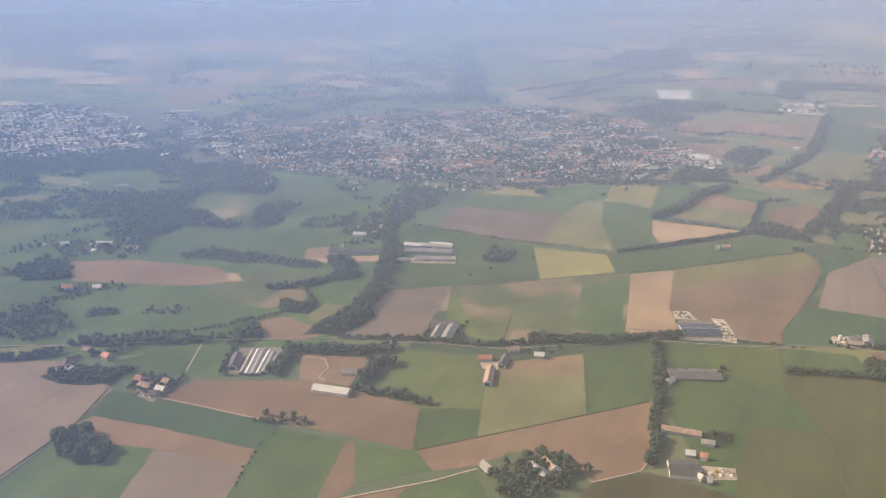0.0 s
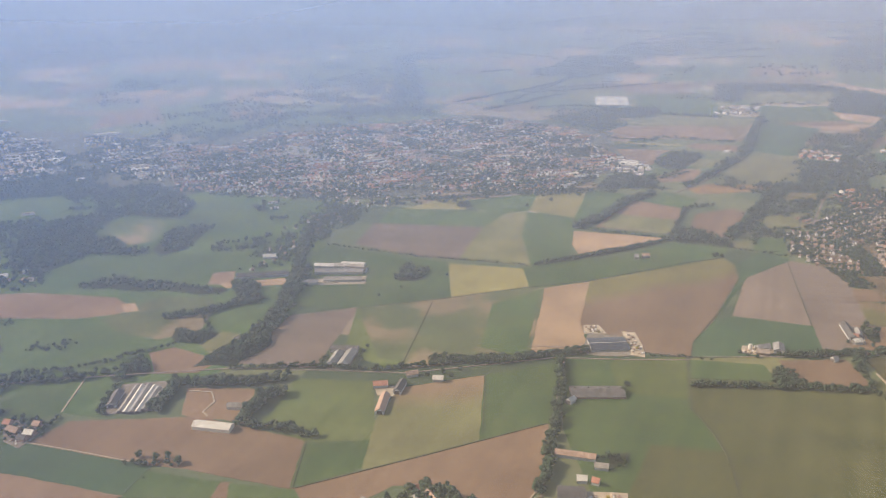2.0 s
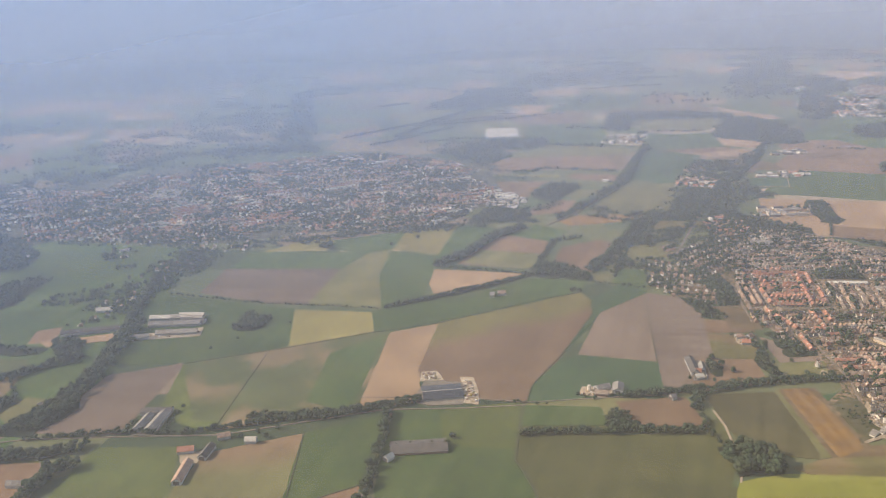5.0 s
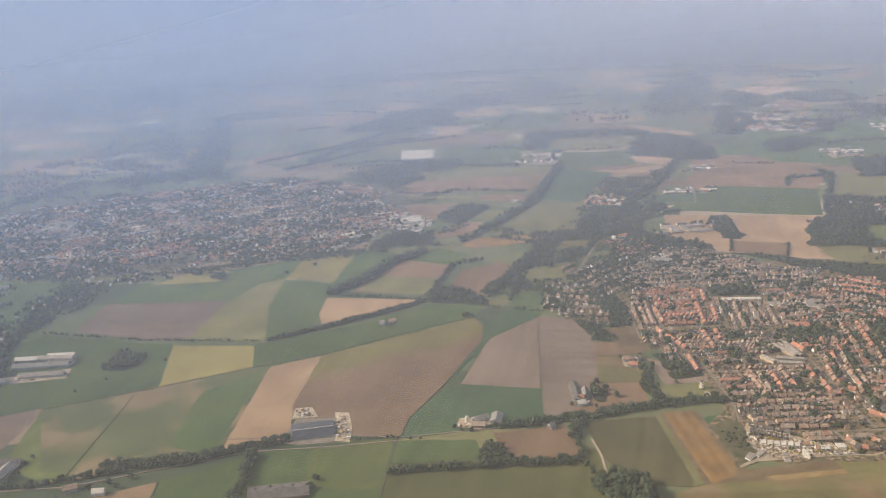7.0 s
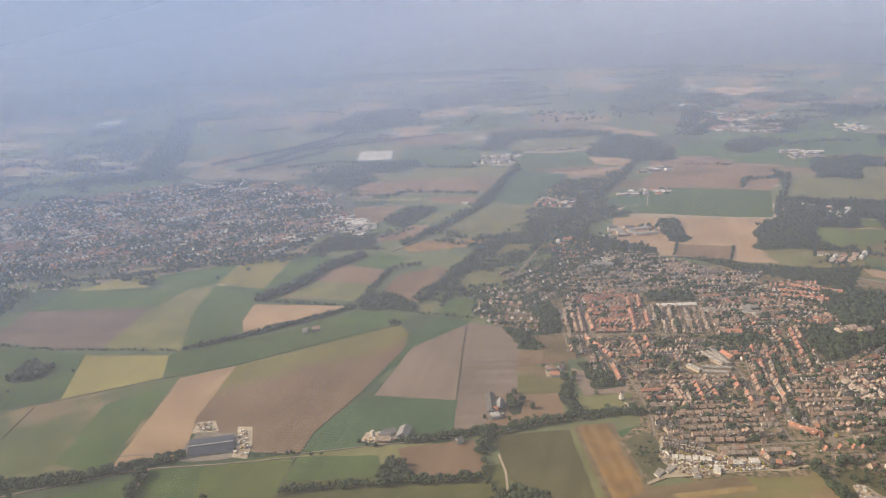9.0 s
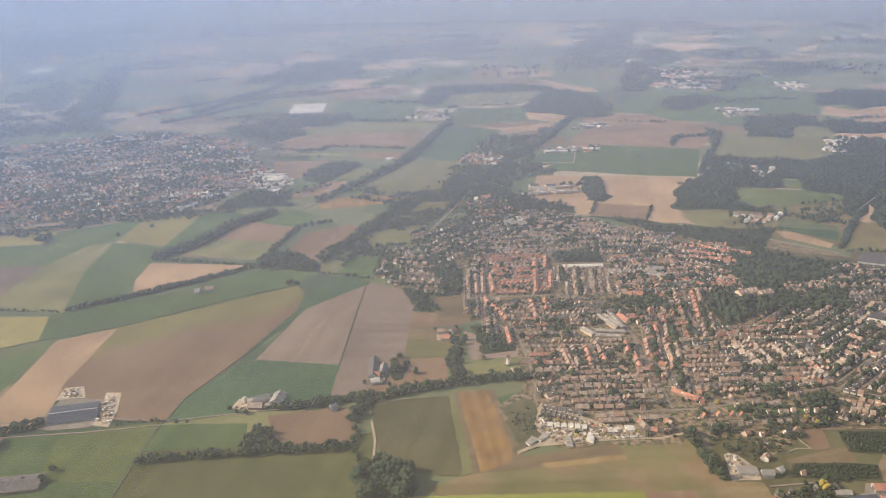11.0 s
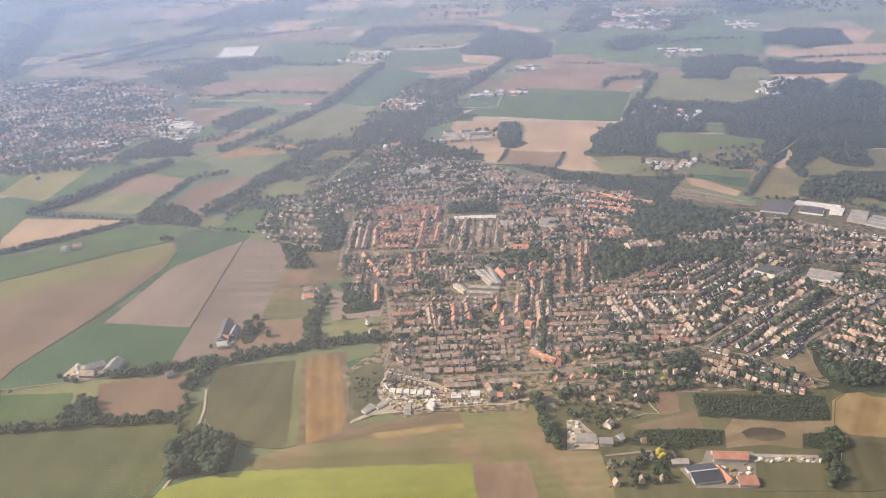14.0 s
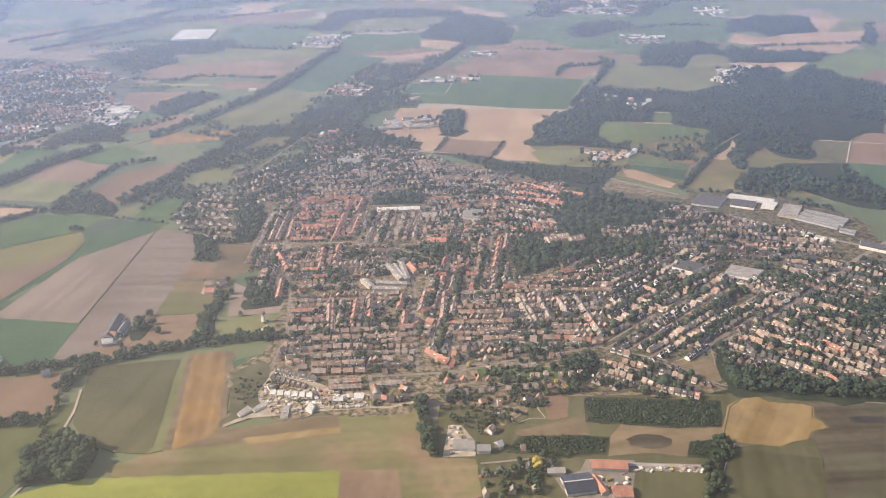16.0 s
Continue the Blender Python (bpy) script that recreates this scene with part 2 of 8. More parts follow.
def prism(pts, z0, z1):
    bm = bmesh.new()
    lo = [bm.verts.new((x, y, z0)) for x, y in pts]
    hi = [bm.verts.new((x, y, z1)) for x, y in pts]
    n = len(pts)
    top = bm.faces.new(hi)
    for i in range(n):
        bm.faces.new((lo[i], lo[(i + 1) % n], hi[(i + 1) % n], hi[i]))
    bmesh.ops.triangulate(bm, faces=[top])
    bmesh.ops.recalc_face_normals(bm, faces=bm.faces)
    return bm


def lumpy(x, y, size):
    """A smooth uneven field over the plan, about -1 to 1."""
    x, y = x / size, y / size
    a = math.sin(1.7 * x + 1.6 * math.sin(1.1 * y + 0.5)) * math.sin(1.9 * y + 1.7 * math.sin(0.8 * x))
    return 0.75 * a + 0.45 * math.sin(4.1 * x + 2.3 * math.sin(2.9 * y)) * math.sin(3.7 * y + 1.1)


def ragged(x, y, amount):
    """The point shifted unevenly, to fray an outline."""
    return x + amount * lumpy(x + 71, y - 33, 4 * amount + 5), y + amount * lumpy(x - 57, y + 91, 4 * amount + 5)


def frayed(pts, amount):
    return [ragged(x, y, amount) for x, y in along(pts + pts[:1], max(6.0, amount * 1.6))]


def along(pts, step):
    for (x0, y0), (x1, y1) in zip(pts, pts[1:]):
        d = math.hypot(x1 - x0, y1 - y0)
        n = max(1, round(d / step))
        for i in range(n):
            yield x0 + (x1 - x0) * i / n, y0 + (y1 - y0) * i / n


def inside(pts, x, y):
    hit = False
    for (x0, y0), (x1, y1) in zip(pts, pts[1:] + pts[:1]):
        if (y0 > y) != (y1 > y) and x < (x1 - x0) * (y - y0) / (y1 - y0) + x0:
            hit = not hit
    return hit


FIELD_LABEL = {
    "fallow": "dark brown fallow field with weeds",
    "browning": "dry olive field turning brown at one end",
    "grass": "green grass meadow with faint mowing lines", "bright": "bright green young grass field", "lime": "vivid lime green crop field",
    "dark": "dark green leafy crop field", "olive": "dry olive green pasture", "mixed": "green pasture with bare brown patches",
    "yellow": "pale yellow mown stubble field", "straw": "golden striped straw stubble field", "orange": "orange brown striped stubble field",
    "plough": "brown ploughed earth field", "turned": "half ploughed brown field with grass left", "pale": "pale sandy tilled earth field", "greyplough": "grey brown harrowed earth field",
    "purple": "dark purplish harrowed earth field", "darkcrop": "dark brownish green shrub crop", "corn": "dark olive standing maize field", "scrub": "rough dark grass and scrub land",
    "dryolive": "dry brownish olive grass field", "moss": "dull olive green grass field", "tan": "dry tan brown grass field", "town": "gardens and yards between houses", "leafy": "darker gardens and yards between houses", "floor": "woodland floor coloured dark for the shade of trees", "fargarden": "leafy gardens of the far town", "yard": "bare pale building yard", "paving": "pale paved yard", "water": "small dark pond water",
}
FIELD_HEIGHT = {"corn": 0.3003, "darkcrop": 0.2503, "dark": 0.1803, "town": 0.0803, "leafy": 0.0803, "yard": 0.1403, "paving": 0.1503, "water": 0.1203}
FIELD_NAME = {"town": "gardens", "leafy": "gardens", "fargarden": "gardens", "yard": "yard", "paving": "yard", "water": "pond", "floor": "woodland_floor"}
field_count = [0]
TAKEN, CLEARINGS = {}, []


def take(x, y):
    TAKEN.setdefault((int(x // 5), int(y // 5)), []).append((x, y))


def is_taken(x, y, reach):
    cx, cy = int(x // 5), int(y // 5)
    return any(math.hypot(x - px, y - py) < reach for i in (-1, 0, 1) for j in (-1, 0, 1) for px, py in TAKEN.get((cx + i, cy + j), ()))


ROADWAY = {}


def on_road(x, y, reach=4.0):
    cx, cy = int(x // 5), int(y // 5)
    return any(math.hypot(x - px, y - py) < reach for i in (-1, 0, 1) for j in (-1, 0, 1) for px, py in ROADWAY.get((cx + i, cy + j), ()))


def clearing(pts):
    """A gap kept free in the woods."""
    CLEARINGS.append(pts)


def widened(pts, by):
    """The outline moved outwards, so that neighbours meet."""
    n, out = len(pts), []
    turn = 1 if sum(pts[i - 1][0] * pts[i][1] - pts[i][0] * pts[i - 1][1] for i in range(n)) > 0 else -1
    for i in range(n):
        a, b = (Vector(pts[i]) - Vector(pts[i - 1])).normalized(), (Vector(pts[(i + 1) % n]) - Vector(pts[i])).normalized()
        m = Vector((a.y + b.y, -a.x - b.x)) * turn
        k = by / max(0.35, m.length / 2)
        m = m.normalized() * k if m.length > 1e-6 else Vector((0, 0))
        out.append((pts[i][0] + m.x, pts[i][1] + m.y))
    return out


def field(kind, pts, lift=0.0):
    """A field with its crop's height, on the ground."""
    pts = widened(pts, 0.9)
    if kind not in ("town", "leafy", "fargarden", "scrub", "yard", "paving", "water") and min(y for _, y in pts) < 1500:
        pts = frayed(pts, 0.7)
    field_count[0] += 1
    top = FIELD_HEIGHT.get(kind, 0.12) + (lift * 0.48 + 0.0006 if lift else 0.0) + 0.0012 * field_count[0]
    if kind in ("town", "leafy", "fargarden", "scrub"):
        pts = frayed(pts, {"fargarden": 28.0, "scrub": 3.0}.get(kind, 7.0))
    ob = part(FIELD_NAME.get(kind, "field"), prism(pts, -0.5, top), SOIL[kind])
    return tagged(ob, FIELD_LABEL[kind], FIELD_NAME.get(kind, "field"), kind="structure")


strip_count = [0]


def strip(name, pts, width, material, top, label, category):
    """A road, track or ditch of one width along a line."""
    strip_count[0] += 1
    top += 0.0008 * strip_count[0]
    bm = bmesh.new()
    n, left, right = len(pts), [], []
    for i, (x, y) in enumerate(pts):
        a, b = Vector(pts[max(i - 1, 0)]), Vector(pts[min(i + 1, n - 1)])
        d = (b - a).normalized()
        s = Vector((-d.y, d.x)) * width / 2
        left.append([bm.verts.new((x + s.x, y + s.y, z)) for z in (-0.5, top)])
        right.append([bm.verts.new((x - s.x, y - s.y, z)) for z in (-0.5, top)])
    for i in range(n - 1):
        bm.faces.new((left[i][1], right[i][1], right[i + 1][1], left[i + 1][1]))
        bm.faces.new((left[i][0], left[i][1], left[i + 1][1], left[i + 1][0]))
        bm.faces.new((right[i][1], right[i][0], right[i + 1][0], right[i + 1][1]))
    bmesh.ops.recalc_face_normals(bm, faces=bm.faces)
    return tagged(part(name, bm, material), label, category, kind="structure")


def road(pts, width=4.0, main=True):
    if main:
        for x, y in along(pts, 3.0):
            take(x, y)
            ROADWAY.setdefault((int(x // 5), int(y // 5)), []).append((x, y))
    return strip("road", pts, width, M_ROAD, 0.585, "grey asphalt country road", "road")


def track(pts, width=2.7):
    return strip("track", pts, width, M_TRACK, 0.565, "pale sandy farm track", "track")


def ditch(pts, width=2.0):
    return strip("field_boundary", pts, width, M_DITCH, 0.575, "dark overgrown ditch between fields", "ditch")


# ---- ground, tinted haze sheets and painted distance ----
bm = bmesh.new()
bmesh.ops.create_grid(bm, x_segments=8, y_segments=8, size=9000)
tagged(part("ground", bm, M_GROUND), "flat farm country reaching the horizon", "ground", kind="structure")


def haze(y, thick, tints, high=364.0, side_reach=(-800, 900, 1.7, 1.25), half=6000, lean=1.0):
    """A tinted see-through sheet that imitates haze, leaning across the view, clear at the ground, denser with height
    and towards the sun.
    """
    m = bpy.data.materials.new("haze")
    m.use_nodes = True
    nt = m.node_tree
    nt.nodes.remove(nt.nodes["Principled BSDF"])
    geo = nt.nodes.new("ShaderNodeNewGeometry")
    sep = nt.nodes.new("ShaderNodeSeparateXYZ")
    nt.links.new(geo.outputs["Position"], sep.inputs[0])
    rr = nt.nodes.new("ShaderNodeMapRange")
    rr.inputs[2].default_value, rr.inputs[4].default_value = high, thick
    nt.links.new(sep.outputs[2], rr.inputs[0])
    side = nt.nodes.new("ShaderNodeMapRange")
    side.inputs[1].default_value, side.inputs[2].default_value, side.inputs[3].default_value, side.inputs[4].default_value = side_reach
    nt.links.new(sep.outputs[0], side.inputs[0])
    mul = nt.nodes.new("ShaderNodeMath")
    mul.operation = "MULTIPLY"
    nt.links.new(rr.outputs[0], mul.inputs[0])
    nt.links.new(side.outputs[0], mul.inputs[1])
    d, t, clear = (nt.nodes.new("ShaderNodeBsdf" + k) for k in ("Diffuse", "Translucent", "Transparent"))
    # Haze colour is painted across x, from bluish left to duller right.
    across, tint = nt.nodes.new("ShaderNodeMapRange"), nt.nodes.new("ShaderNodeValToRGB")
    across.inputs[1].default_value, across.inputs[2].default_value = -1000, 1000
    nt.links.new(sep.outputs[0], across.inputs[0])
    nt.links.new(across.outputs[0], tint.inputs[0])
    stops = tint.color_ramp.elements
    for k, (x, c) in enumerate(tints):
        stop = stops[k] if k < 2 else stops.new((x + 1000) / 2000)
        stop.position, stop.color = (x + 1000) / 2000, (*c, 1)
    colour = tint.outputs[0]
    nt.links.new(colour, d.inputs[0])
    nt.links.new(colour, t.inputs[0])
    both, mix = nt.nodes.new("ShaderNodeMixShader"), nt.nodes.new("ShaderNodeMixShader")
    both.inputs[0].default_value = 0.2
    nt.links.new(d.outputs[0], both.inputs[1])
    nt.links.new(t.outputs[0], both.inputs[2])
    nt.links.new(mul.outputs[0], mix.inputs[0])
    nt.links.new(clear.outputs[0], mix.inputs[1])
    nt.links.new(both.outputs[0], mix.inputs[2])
    nt.links.new(mix.outputs[0], nt.nodes["Material Output"].inputs[0])
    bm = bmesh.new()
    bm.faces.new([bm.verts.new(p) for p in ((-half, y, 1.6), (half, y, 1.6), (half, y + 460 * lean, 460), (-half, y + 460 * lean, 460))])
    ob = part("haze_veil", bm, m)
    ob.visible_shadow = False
    return tagged(ob, "leaning tinted sheet standing in for haze", "haze", kind="structure")


# Haze sheet tints; the first, dark brown, paints a vignette over the right side.
VIGNETTE_TINT, BLUE, PALE = (0.14, 0.118, 0.10), (0.315, 0.535, 0.96), (0.50, 0.585, 0.76)
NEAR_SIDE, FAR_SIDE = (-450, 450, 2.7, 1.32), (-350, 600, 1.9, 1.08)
haze(340, 0.105, ((-450, (0.27, 0.365, 0.62)), (-120, (0.37, 0.375, 0.40)), (390, (0.405, 0.37, 0.33)), (640, VIGNETTE_TINT)), 2.0, side_reach=NEAR_SIDE)
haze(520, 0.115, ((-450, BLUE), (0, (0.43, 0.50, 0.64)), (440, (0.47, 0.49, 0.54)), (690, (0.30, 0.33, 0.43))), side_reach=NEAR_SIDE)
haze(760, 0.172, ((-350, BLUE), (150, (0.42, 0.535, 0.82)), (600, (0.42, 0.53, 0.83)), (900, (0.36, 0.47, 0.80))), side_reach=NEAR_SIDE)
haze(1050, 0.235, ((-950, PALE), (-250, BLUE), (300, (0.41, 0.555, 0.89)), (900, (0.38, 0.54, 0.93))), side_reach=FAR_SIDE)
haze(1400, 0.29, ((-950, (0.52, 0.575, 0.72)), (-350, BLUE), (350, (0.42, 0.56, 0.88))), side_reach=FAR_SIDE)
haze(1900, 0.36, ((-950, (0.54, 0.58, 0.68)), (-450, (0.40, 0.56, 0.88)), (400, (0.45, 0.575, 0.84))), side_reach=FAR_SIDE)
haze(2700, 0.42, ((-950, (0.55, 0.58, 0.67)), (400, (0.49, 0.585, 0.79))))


def backdrop():
    """A glowing arc about the place, painted as far country and sky lost in haze."""
    m = bpy.data.materials.new("far_haze")
    m.use_nodes = True
    nt = m.node_tree
    nt.nodes.remove(nt.nodes["Principled BSDF"])
    # Emission paints the bright haze: dim at the foot, stronger upwards.
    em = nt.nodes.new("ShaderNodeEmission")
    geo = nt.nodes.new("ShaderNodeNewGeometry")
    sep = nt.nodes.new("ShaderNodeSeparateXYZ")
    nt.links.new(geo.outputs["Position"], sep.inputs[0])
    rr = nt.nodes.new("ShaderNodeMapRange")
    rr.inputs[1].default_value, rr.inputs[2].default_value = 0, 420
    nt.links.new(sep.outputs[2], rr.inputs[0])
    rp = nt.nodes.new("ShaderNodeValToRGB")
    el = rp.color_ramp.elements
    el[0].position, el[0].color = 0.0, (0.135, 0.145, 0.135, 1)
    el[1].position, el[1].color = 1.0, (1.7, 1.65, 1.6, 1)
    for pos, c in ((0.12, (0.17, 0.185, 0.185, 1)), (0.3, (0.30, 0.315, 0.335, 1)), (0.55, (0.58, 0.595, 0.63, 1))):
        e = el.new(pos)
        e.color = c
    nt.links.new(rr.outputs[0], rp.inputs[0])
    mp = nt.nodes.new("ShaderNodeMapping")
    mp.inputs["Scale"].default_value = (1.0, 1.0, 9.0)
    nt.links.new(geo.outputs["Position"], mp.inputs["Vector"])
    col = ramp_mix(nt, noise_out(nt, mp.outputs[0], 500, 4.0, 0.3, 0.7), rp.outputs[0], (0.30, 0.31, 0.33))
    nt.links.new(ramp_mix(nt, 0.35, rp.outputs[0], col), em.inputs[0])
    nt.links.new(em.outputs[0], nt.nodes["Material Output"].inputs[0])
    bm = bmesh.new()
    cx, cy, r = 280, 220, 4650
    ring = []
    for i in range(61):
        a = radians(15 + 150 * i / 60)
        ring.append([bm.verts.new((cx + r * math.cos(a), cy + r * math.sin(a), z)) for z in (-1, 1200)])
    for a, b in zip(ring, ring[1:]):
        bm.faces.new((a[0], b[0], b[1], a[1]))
    tagged(part("backdrop", bm, m), "glowing arc painted as far hazy country and sky", "backdrop", kind="structure")


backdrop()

# ---- trees ----
ICO = bmesh.new()
bmesh.ops.create_icosphere(ICO, subdivisions=1, radius=1)
ICO_V = np.array([v.co[:] for v in ICO.verts])
ICO_F = np.array([[v.index for v in f.verts] for f in ICO.faces])
ICO.free()


def crown_shape(seed, lumps, slim=1.0):
    """Crown of a tree 1 high: leaf clumps crowded on an uneven dome."""
    rng = np.random.default_rng(seed)
    vs, fs = [], []
    for i in range(lumps):
        u, a = rng.uniform(0, 1), rng.uniform(0, 2 * np.pi)
        h = 0.27 + 0.62 * u
        rad = 0.40 * slim * math.sqrt(max(0.04, 1 - ((h - 0.5) / 0.46) ** 2)) * rng.uniform(0.35, 0.95)
        s = rng.uniform(0.13, 0.21) * (1.0 if lumps > 12 else 1.25 if lumps > 7 else 1.6 if lumps > 2 else 1.9 if lumps > 1 else 2.5)
        v = ICO_V * (1 + rng.uniform(-0.3, 0.3, (len(ICO_V), 1))) * s * np.array([1.05 * slim ** 0.5, 1.05 * slim ** 0.5, 0.85])
        vs.append(v + (rad * math.cos(a), rad * math.sin(a), min(h, 1 - s * 0.8)))
        fs.append(ICO_F + i * len(ICO_V))
    return np.concatenate(vs), np.concatenate(fs)


def trunk_shape():
    """Tapered trunk with two limbs, for a tree 1 high."""
    vs, fs = [], []
    for (x0, z0, r0, x1, z1, r1) in ((0, -0.03, 0.032, 0, 0.62, 0.012), (0, 0.25, 0.014, 0.16, 0.5, 0.006), (0, 0.3, 0.014, -0.15, 0.55, 0.006)):
        k = len(vs) * 10
        ring = [(math.cos(2 * math.pi * j / 5), math.sin(2 * math.pi * j / 5)) for j in range(5)]
        vs.append(np.array([(x0 + c * r0, s * r0, z0) for c, s in ring] + [(x1 + c * r1, s * r1, z1) for c, s in ring]))
        fs += [(k + j, k + (j + 1) % 5, k + 5 + (j + 1) % 5) for j in range(5)] + [(k + j, k + 5 + (j + 1) % 5, k + 5 + j) for j in range(5)]
    return np.concatenate(vs), np.array(fs)


TRUNK = trunk_shape()
CROWNS = {"near": [crown_shape(s, 26) for s in range(4)], "mid": [crown_shape(s + 10, 9) for s in range(5)], "far": [crown_shape(s + 20, 5) for s in range(6)],
          "tiny": [crown_shape(s + 30, 2) for s in range(8)], "speck": [crown_shape(s + 40, 1) for s in range(8)]}
STEM = (np.array([(0.05 * math.cos(2.1 * j), 0.05 * math.sin(2.1 * j), z) for z in (-0.03, 0.55) for j in range(3)]), np.array([(0, 1, 4), (0, 4, 3), (1, 2, 5), (1, 5, 4), (2, 0, 3), (2, 3, 5)]))
TRUNK_ME = mesh_np("trunk", *TRUNK, [M_BARK])
CROWN_ME = [[mesh_np("crown", *c, [m], None, True) for m in M_LEAF[:2]] for c in CROWNS["near"]]
rnd = random.Random(7)


def tree(x, y, h, label="broad leafy green tree standing by itself", mat=None):
    """One tree: a trunk with limbs and a crown."""
    ob = new("tree")
    ob.location, ob.rotation_euler, ob.scale = (x, y, 0), (0, 0, rnd.uniform(0, 6.28)), (h * rnd.uniform(0.9, 1.15), h * rnd.uniform(0.9, 1.15), h)
    part("trunk", TRUNK_ME, None, ob)
    me = rnd.choice(rnd.choice(CROWN_ME)) if mat is None else mesh_np("crown", *rnd.choice(CROWNS["near"]), [mat], None, True)
    part("crown", me, None, ob)
    return tagged(ob, label, "tree", "single trees")


def stuff_trees(name, places, lod, label, category):
    """Many trees as one mass; places: x, y, height."""
    if not places:
        return
    if name == "garden_trees":
        places = [q for q in places if not on_road(q[0], q[1], 3.2)]
    vs, fs, ix, base = [], [], [], 0
    for x, y, h in places:
        cv, cf = rnd.choice(CROWNS[lod])
        a = rnd.uniform(0, 6.28)
        w = h * rnd.uniform(0.85, 1.25)
        rot = np.array([[math.cos(a), -math.sin(a)], [math.sin(a), math.cos(a)]])
        leaf = rnd.choice((0, 1, 1, 2) if name == "garden_trees" else (0, 0, 1, 2))
        for v, f, k in ((cv, cf, leaf + 1), (*TRUNK, 0)):
            if k == 0 and lod in ("far", "tiny", "speck"):
                v, f = STEM
            p = np.empty_like(v)
            p[:, :2] = v[:, :2] @ rot.T * w + (x, y)
            p[:, 2] = v[:, 2] * h
            vs.append(p)
            fs.append(f + base)
            ix.append(np.full(len(f), k))
            base += len(v)
    me = mesh_np(name, np.concatenate(vs), np.concatenate(fs), [M_BARK, *M_LEAF], np.concatenate(ix), True)
    return tagged(new(name, me), label, category, kind="stuff")


def tree_row(pts, h=8.0, step=4.6, width=2.0, lod="mid", rows=1, gaps=0.05):
    """A row or belt of trees along a line."""
    places, step = [], step * (0.72 if lod == "mid" else 0.85)
    for k in range(rows):
        for x, y in along(pts, step):
            if rnd.random() > gaps:
                off = (k - (rows - 1) / 2) * step * 0.9
                places.append((x + rnd.uniform(-1, 1) * width, y + off + rnd.uniform(-1, 1) * width, h * rnd.choice((0.6, 0.8, 1.0, 1.1, 1.35))))
    if lod == "mid" and pts[0][1] > 950:
        lod = "far"
    stuff_trees("tree_row", places, lod, "dense dark green row of leafy trees", "tree row")


def hedge(pts, h=3.0):
    tree_row(pts, h, 2.6, 0.8, "far", 1, 0.08)


def wood(pts, h=9.2, step=5.3, lod="mid", gaps=0.06):
    """A wood or copse filling an outline."""
    fray = step * (1.6 if lod == "tiny" else 0.8)
    # Ground patch painted dark as tree shade, so gaps between crowns don't show pale.
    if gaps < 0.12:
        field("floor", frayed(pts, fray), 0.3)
    xs, ys = [p[0] for p in pts], [p[1] for p in pts]
    places = []
    y = min(ys)
    while y < max(ys):
        x = min(xs)
        while x < max(xs):
            px, py = x + rnd.uniform(-0.45, 0.45) * step, y + rnd.uniform(-0.45, 0.45) * step
            qx, qy = ragged(px, py, -fray)
            thick = rnd.random() > gaps if gaps < 0.12 else lumpy(px, py, 7 * step) + rnd.gauss(0, 0.22) > (gaps - 0.5) * 1.5
            if thick and inside(pts, qx, qy) and not on_road(px, py) and not any(inside(c, px, py) for c in CLEARINGS):
                places.append((px, py, h * rnd.choice((0.65, 0.8, 0.9, 1.0, 1.1, 1.3))))
            x += step
        y += step
    if lod == "mid" and min(ys) > 900:
        lod = "far"
    stuff_trees("wood", places, lod, "dense dark green broadleaf wood", "wood")


# ---- buildings ----


def house_shape(w, d, eave, ridge, over=0.4):
    """Walls with gables (ridge along x) and a roof of two thick slopes: two pairs of vertices and triangles."""
    x, y = w / 2, d / 2
    wall = np.array([(-x, -y, -0.3), (x, -y, -0.3), (x, y, -0.3), (-x, y, -0.3), (-x, -y, eave), (x, -y, eave), (x, y, eave), (-x, y, eave), (-x, 0, ridge - 0.1), (x, 0, ridge - 0.1)])
    wall_f = np.array([(0, 1, 5), (0, 5, 4), (2, 3, 7), (2, 7, 6), (1, 2, 6), (1, 6, 5), (5, 6, 9), (3, 0, 4), (3, 4, 7), (7, 4, 8)])
    sl = (ridge - eave) / y
    xo, yo, zo, t = x + over * 0.6, y + over, eave - sl * over, 0.22
    roof = np.array([(-xo, -yo, zo), (xo, -yo, zo), (xo, 0, ridge), (-xo, 0, ridge), (xo, yo, zo), (-xo, yo, zo)])
    roof = np.concatenate([roof + (0, 0, t), roof])
    roof_f = np.array([(0, 1, 2), (0, 2, 3), (3, 2, 4), (3, 4, 5), (6, 8, 7), (6, 9, 8), (9, 10, 8), (9, 11, 10), (0, 6, 7), (0, 7, 1), (5, 4, 10), (5, 10, 11),
                       (1, 7, 8), (1, 8, 2), (2, 8, 10), (2, 10, 4), (0, 3, 9), (0, 9, 6), (3, 5, 11), (3, 11, 9)])
    return (wall, wall_f), (roof, roof_f)


def block(x0, y0, z0, x1, y1, z1):
    v = np.array([(x, y, z) for z in (z0, z1) for y in (y0, y1) for x in (x0, x1)], float)
    f = np.array([(0, 2, 3), (0, 3, 1), (4, 5, 7), (4, 7, 6), (0, 1, 5), (0, 5, 4), (2, 6, 7), (2, 7, 3), (0, 4, 6), (0, 6, 2), (1, 3, 7), (1, 7, 5)])
    return v, f


def merge(*shapes):
    vs, fs, n = [], [], 0
    for v, f in shapes:
        vs.append(v)
        fs.append(f + n)
        n += len(v)
    return np.concatenate(vs), np.concatenate(fs)


HOUSE_ME = {}
RV = random.Random(21)


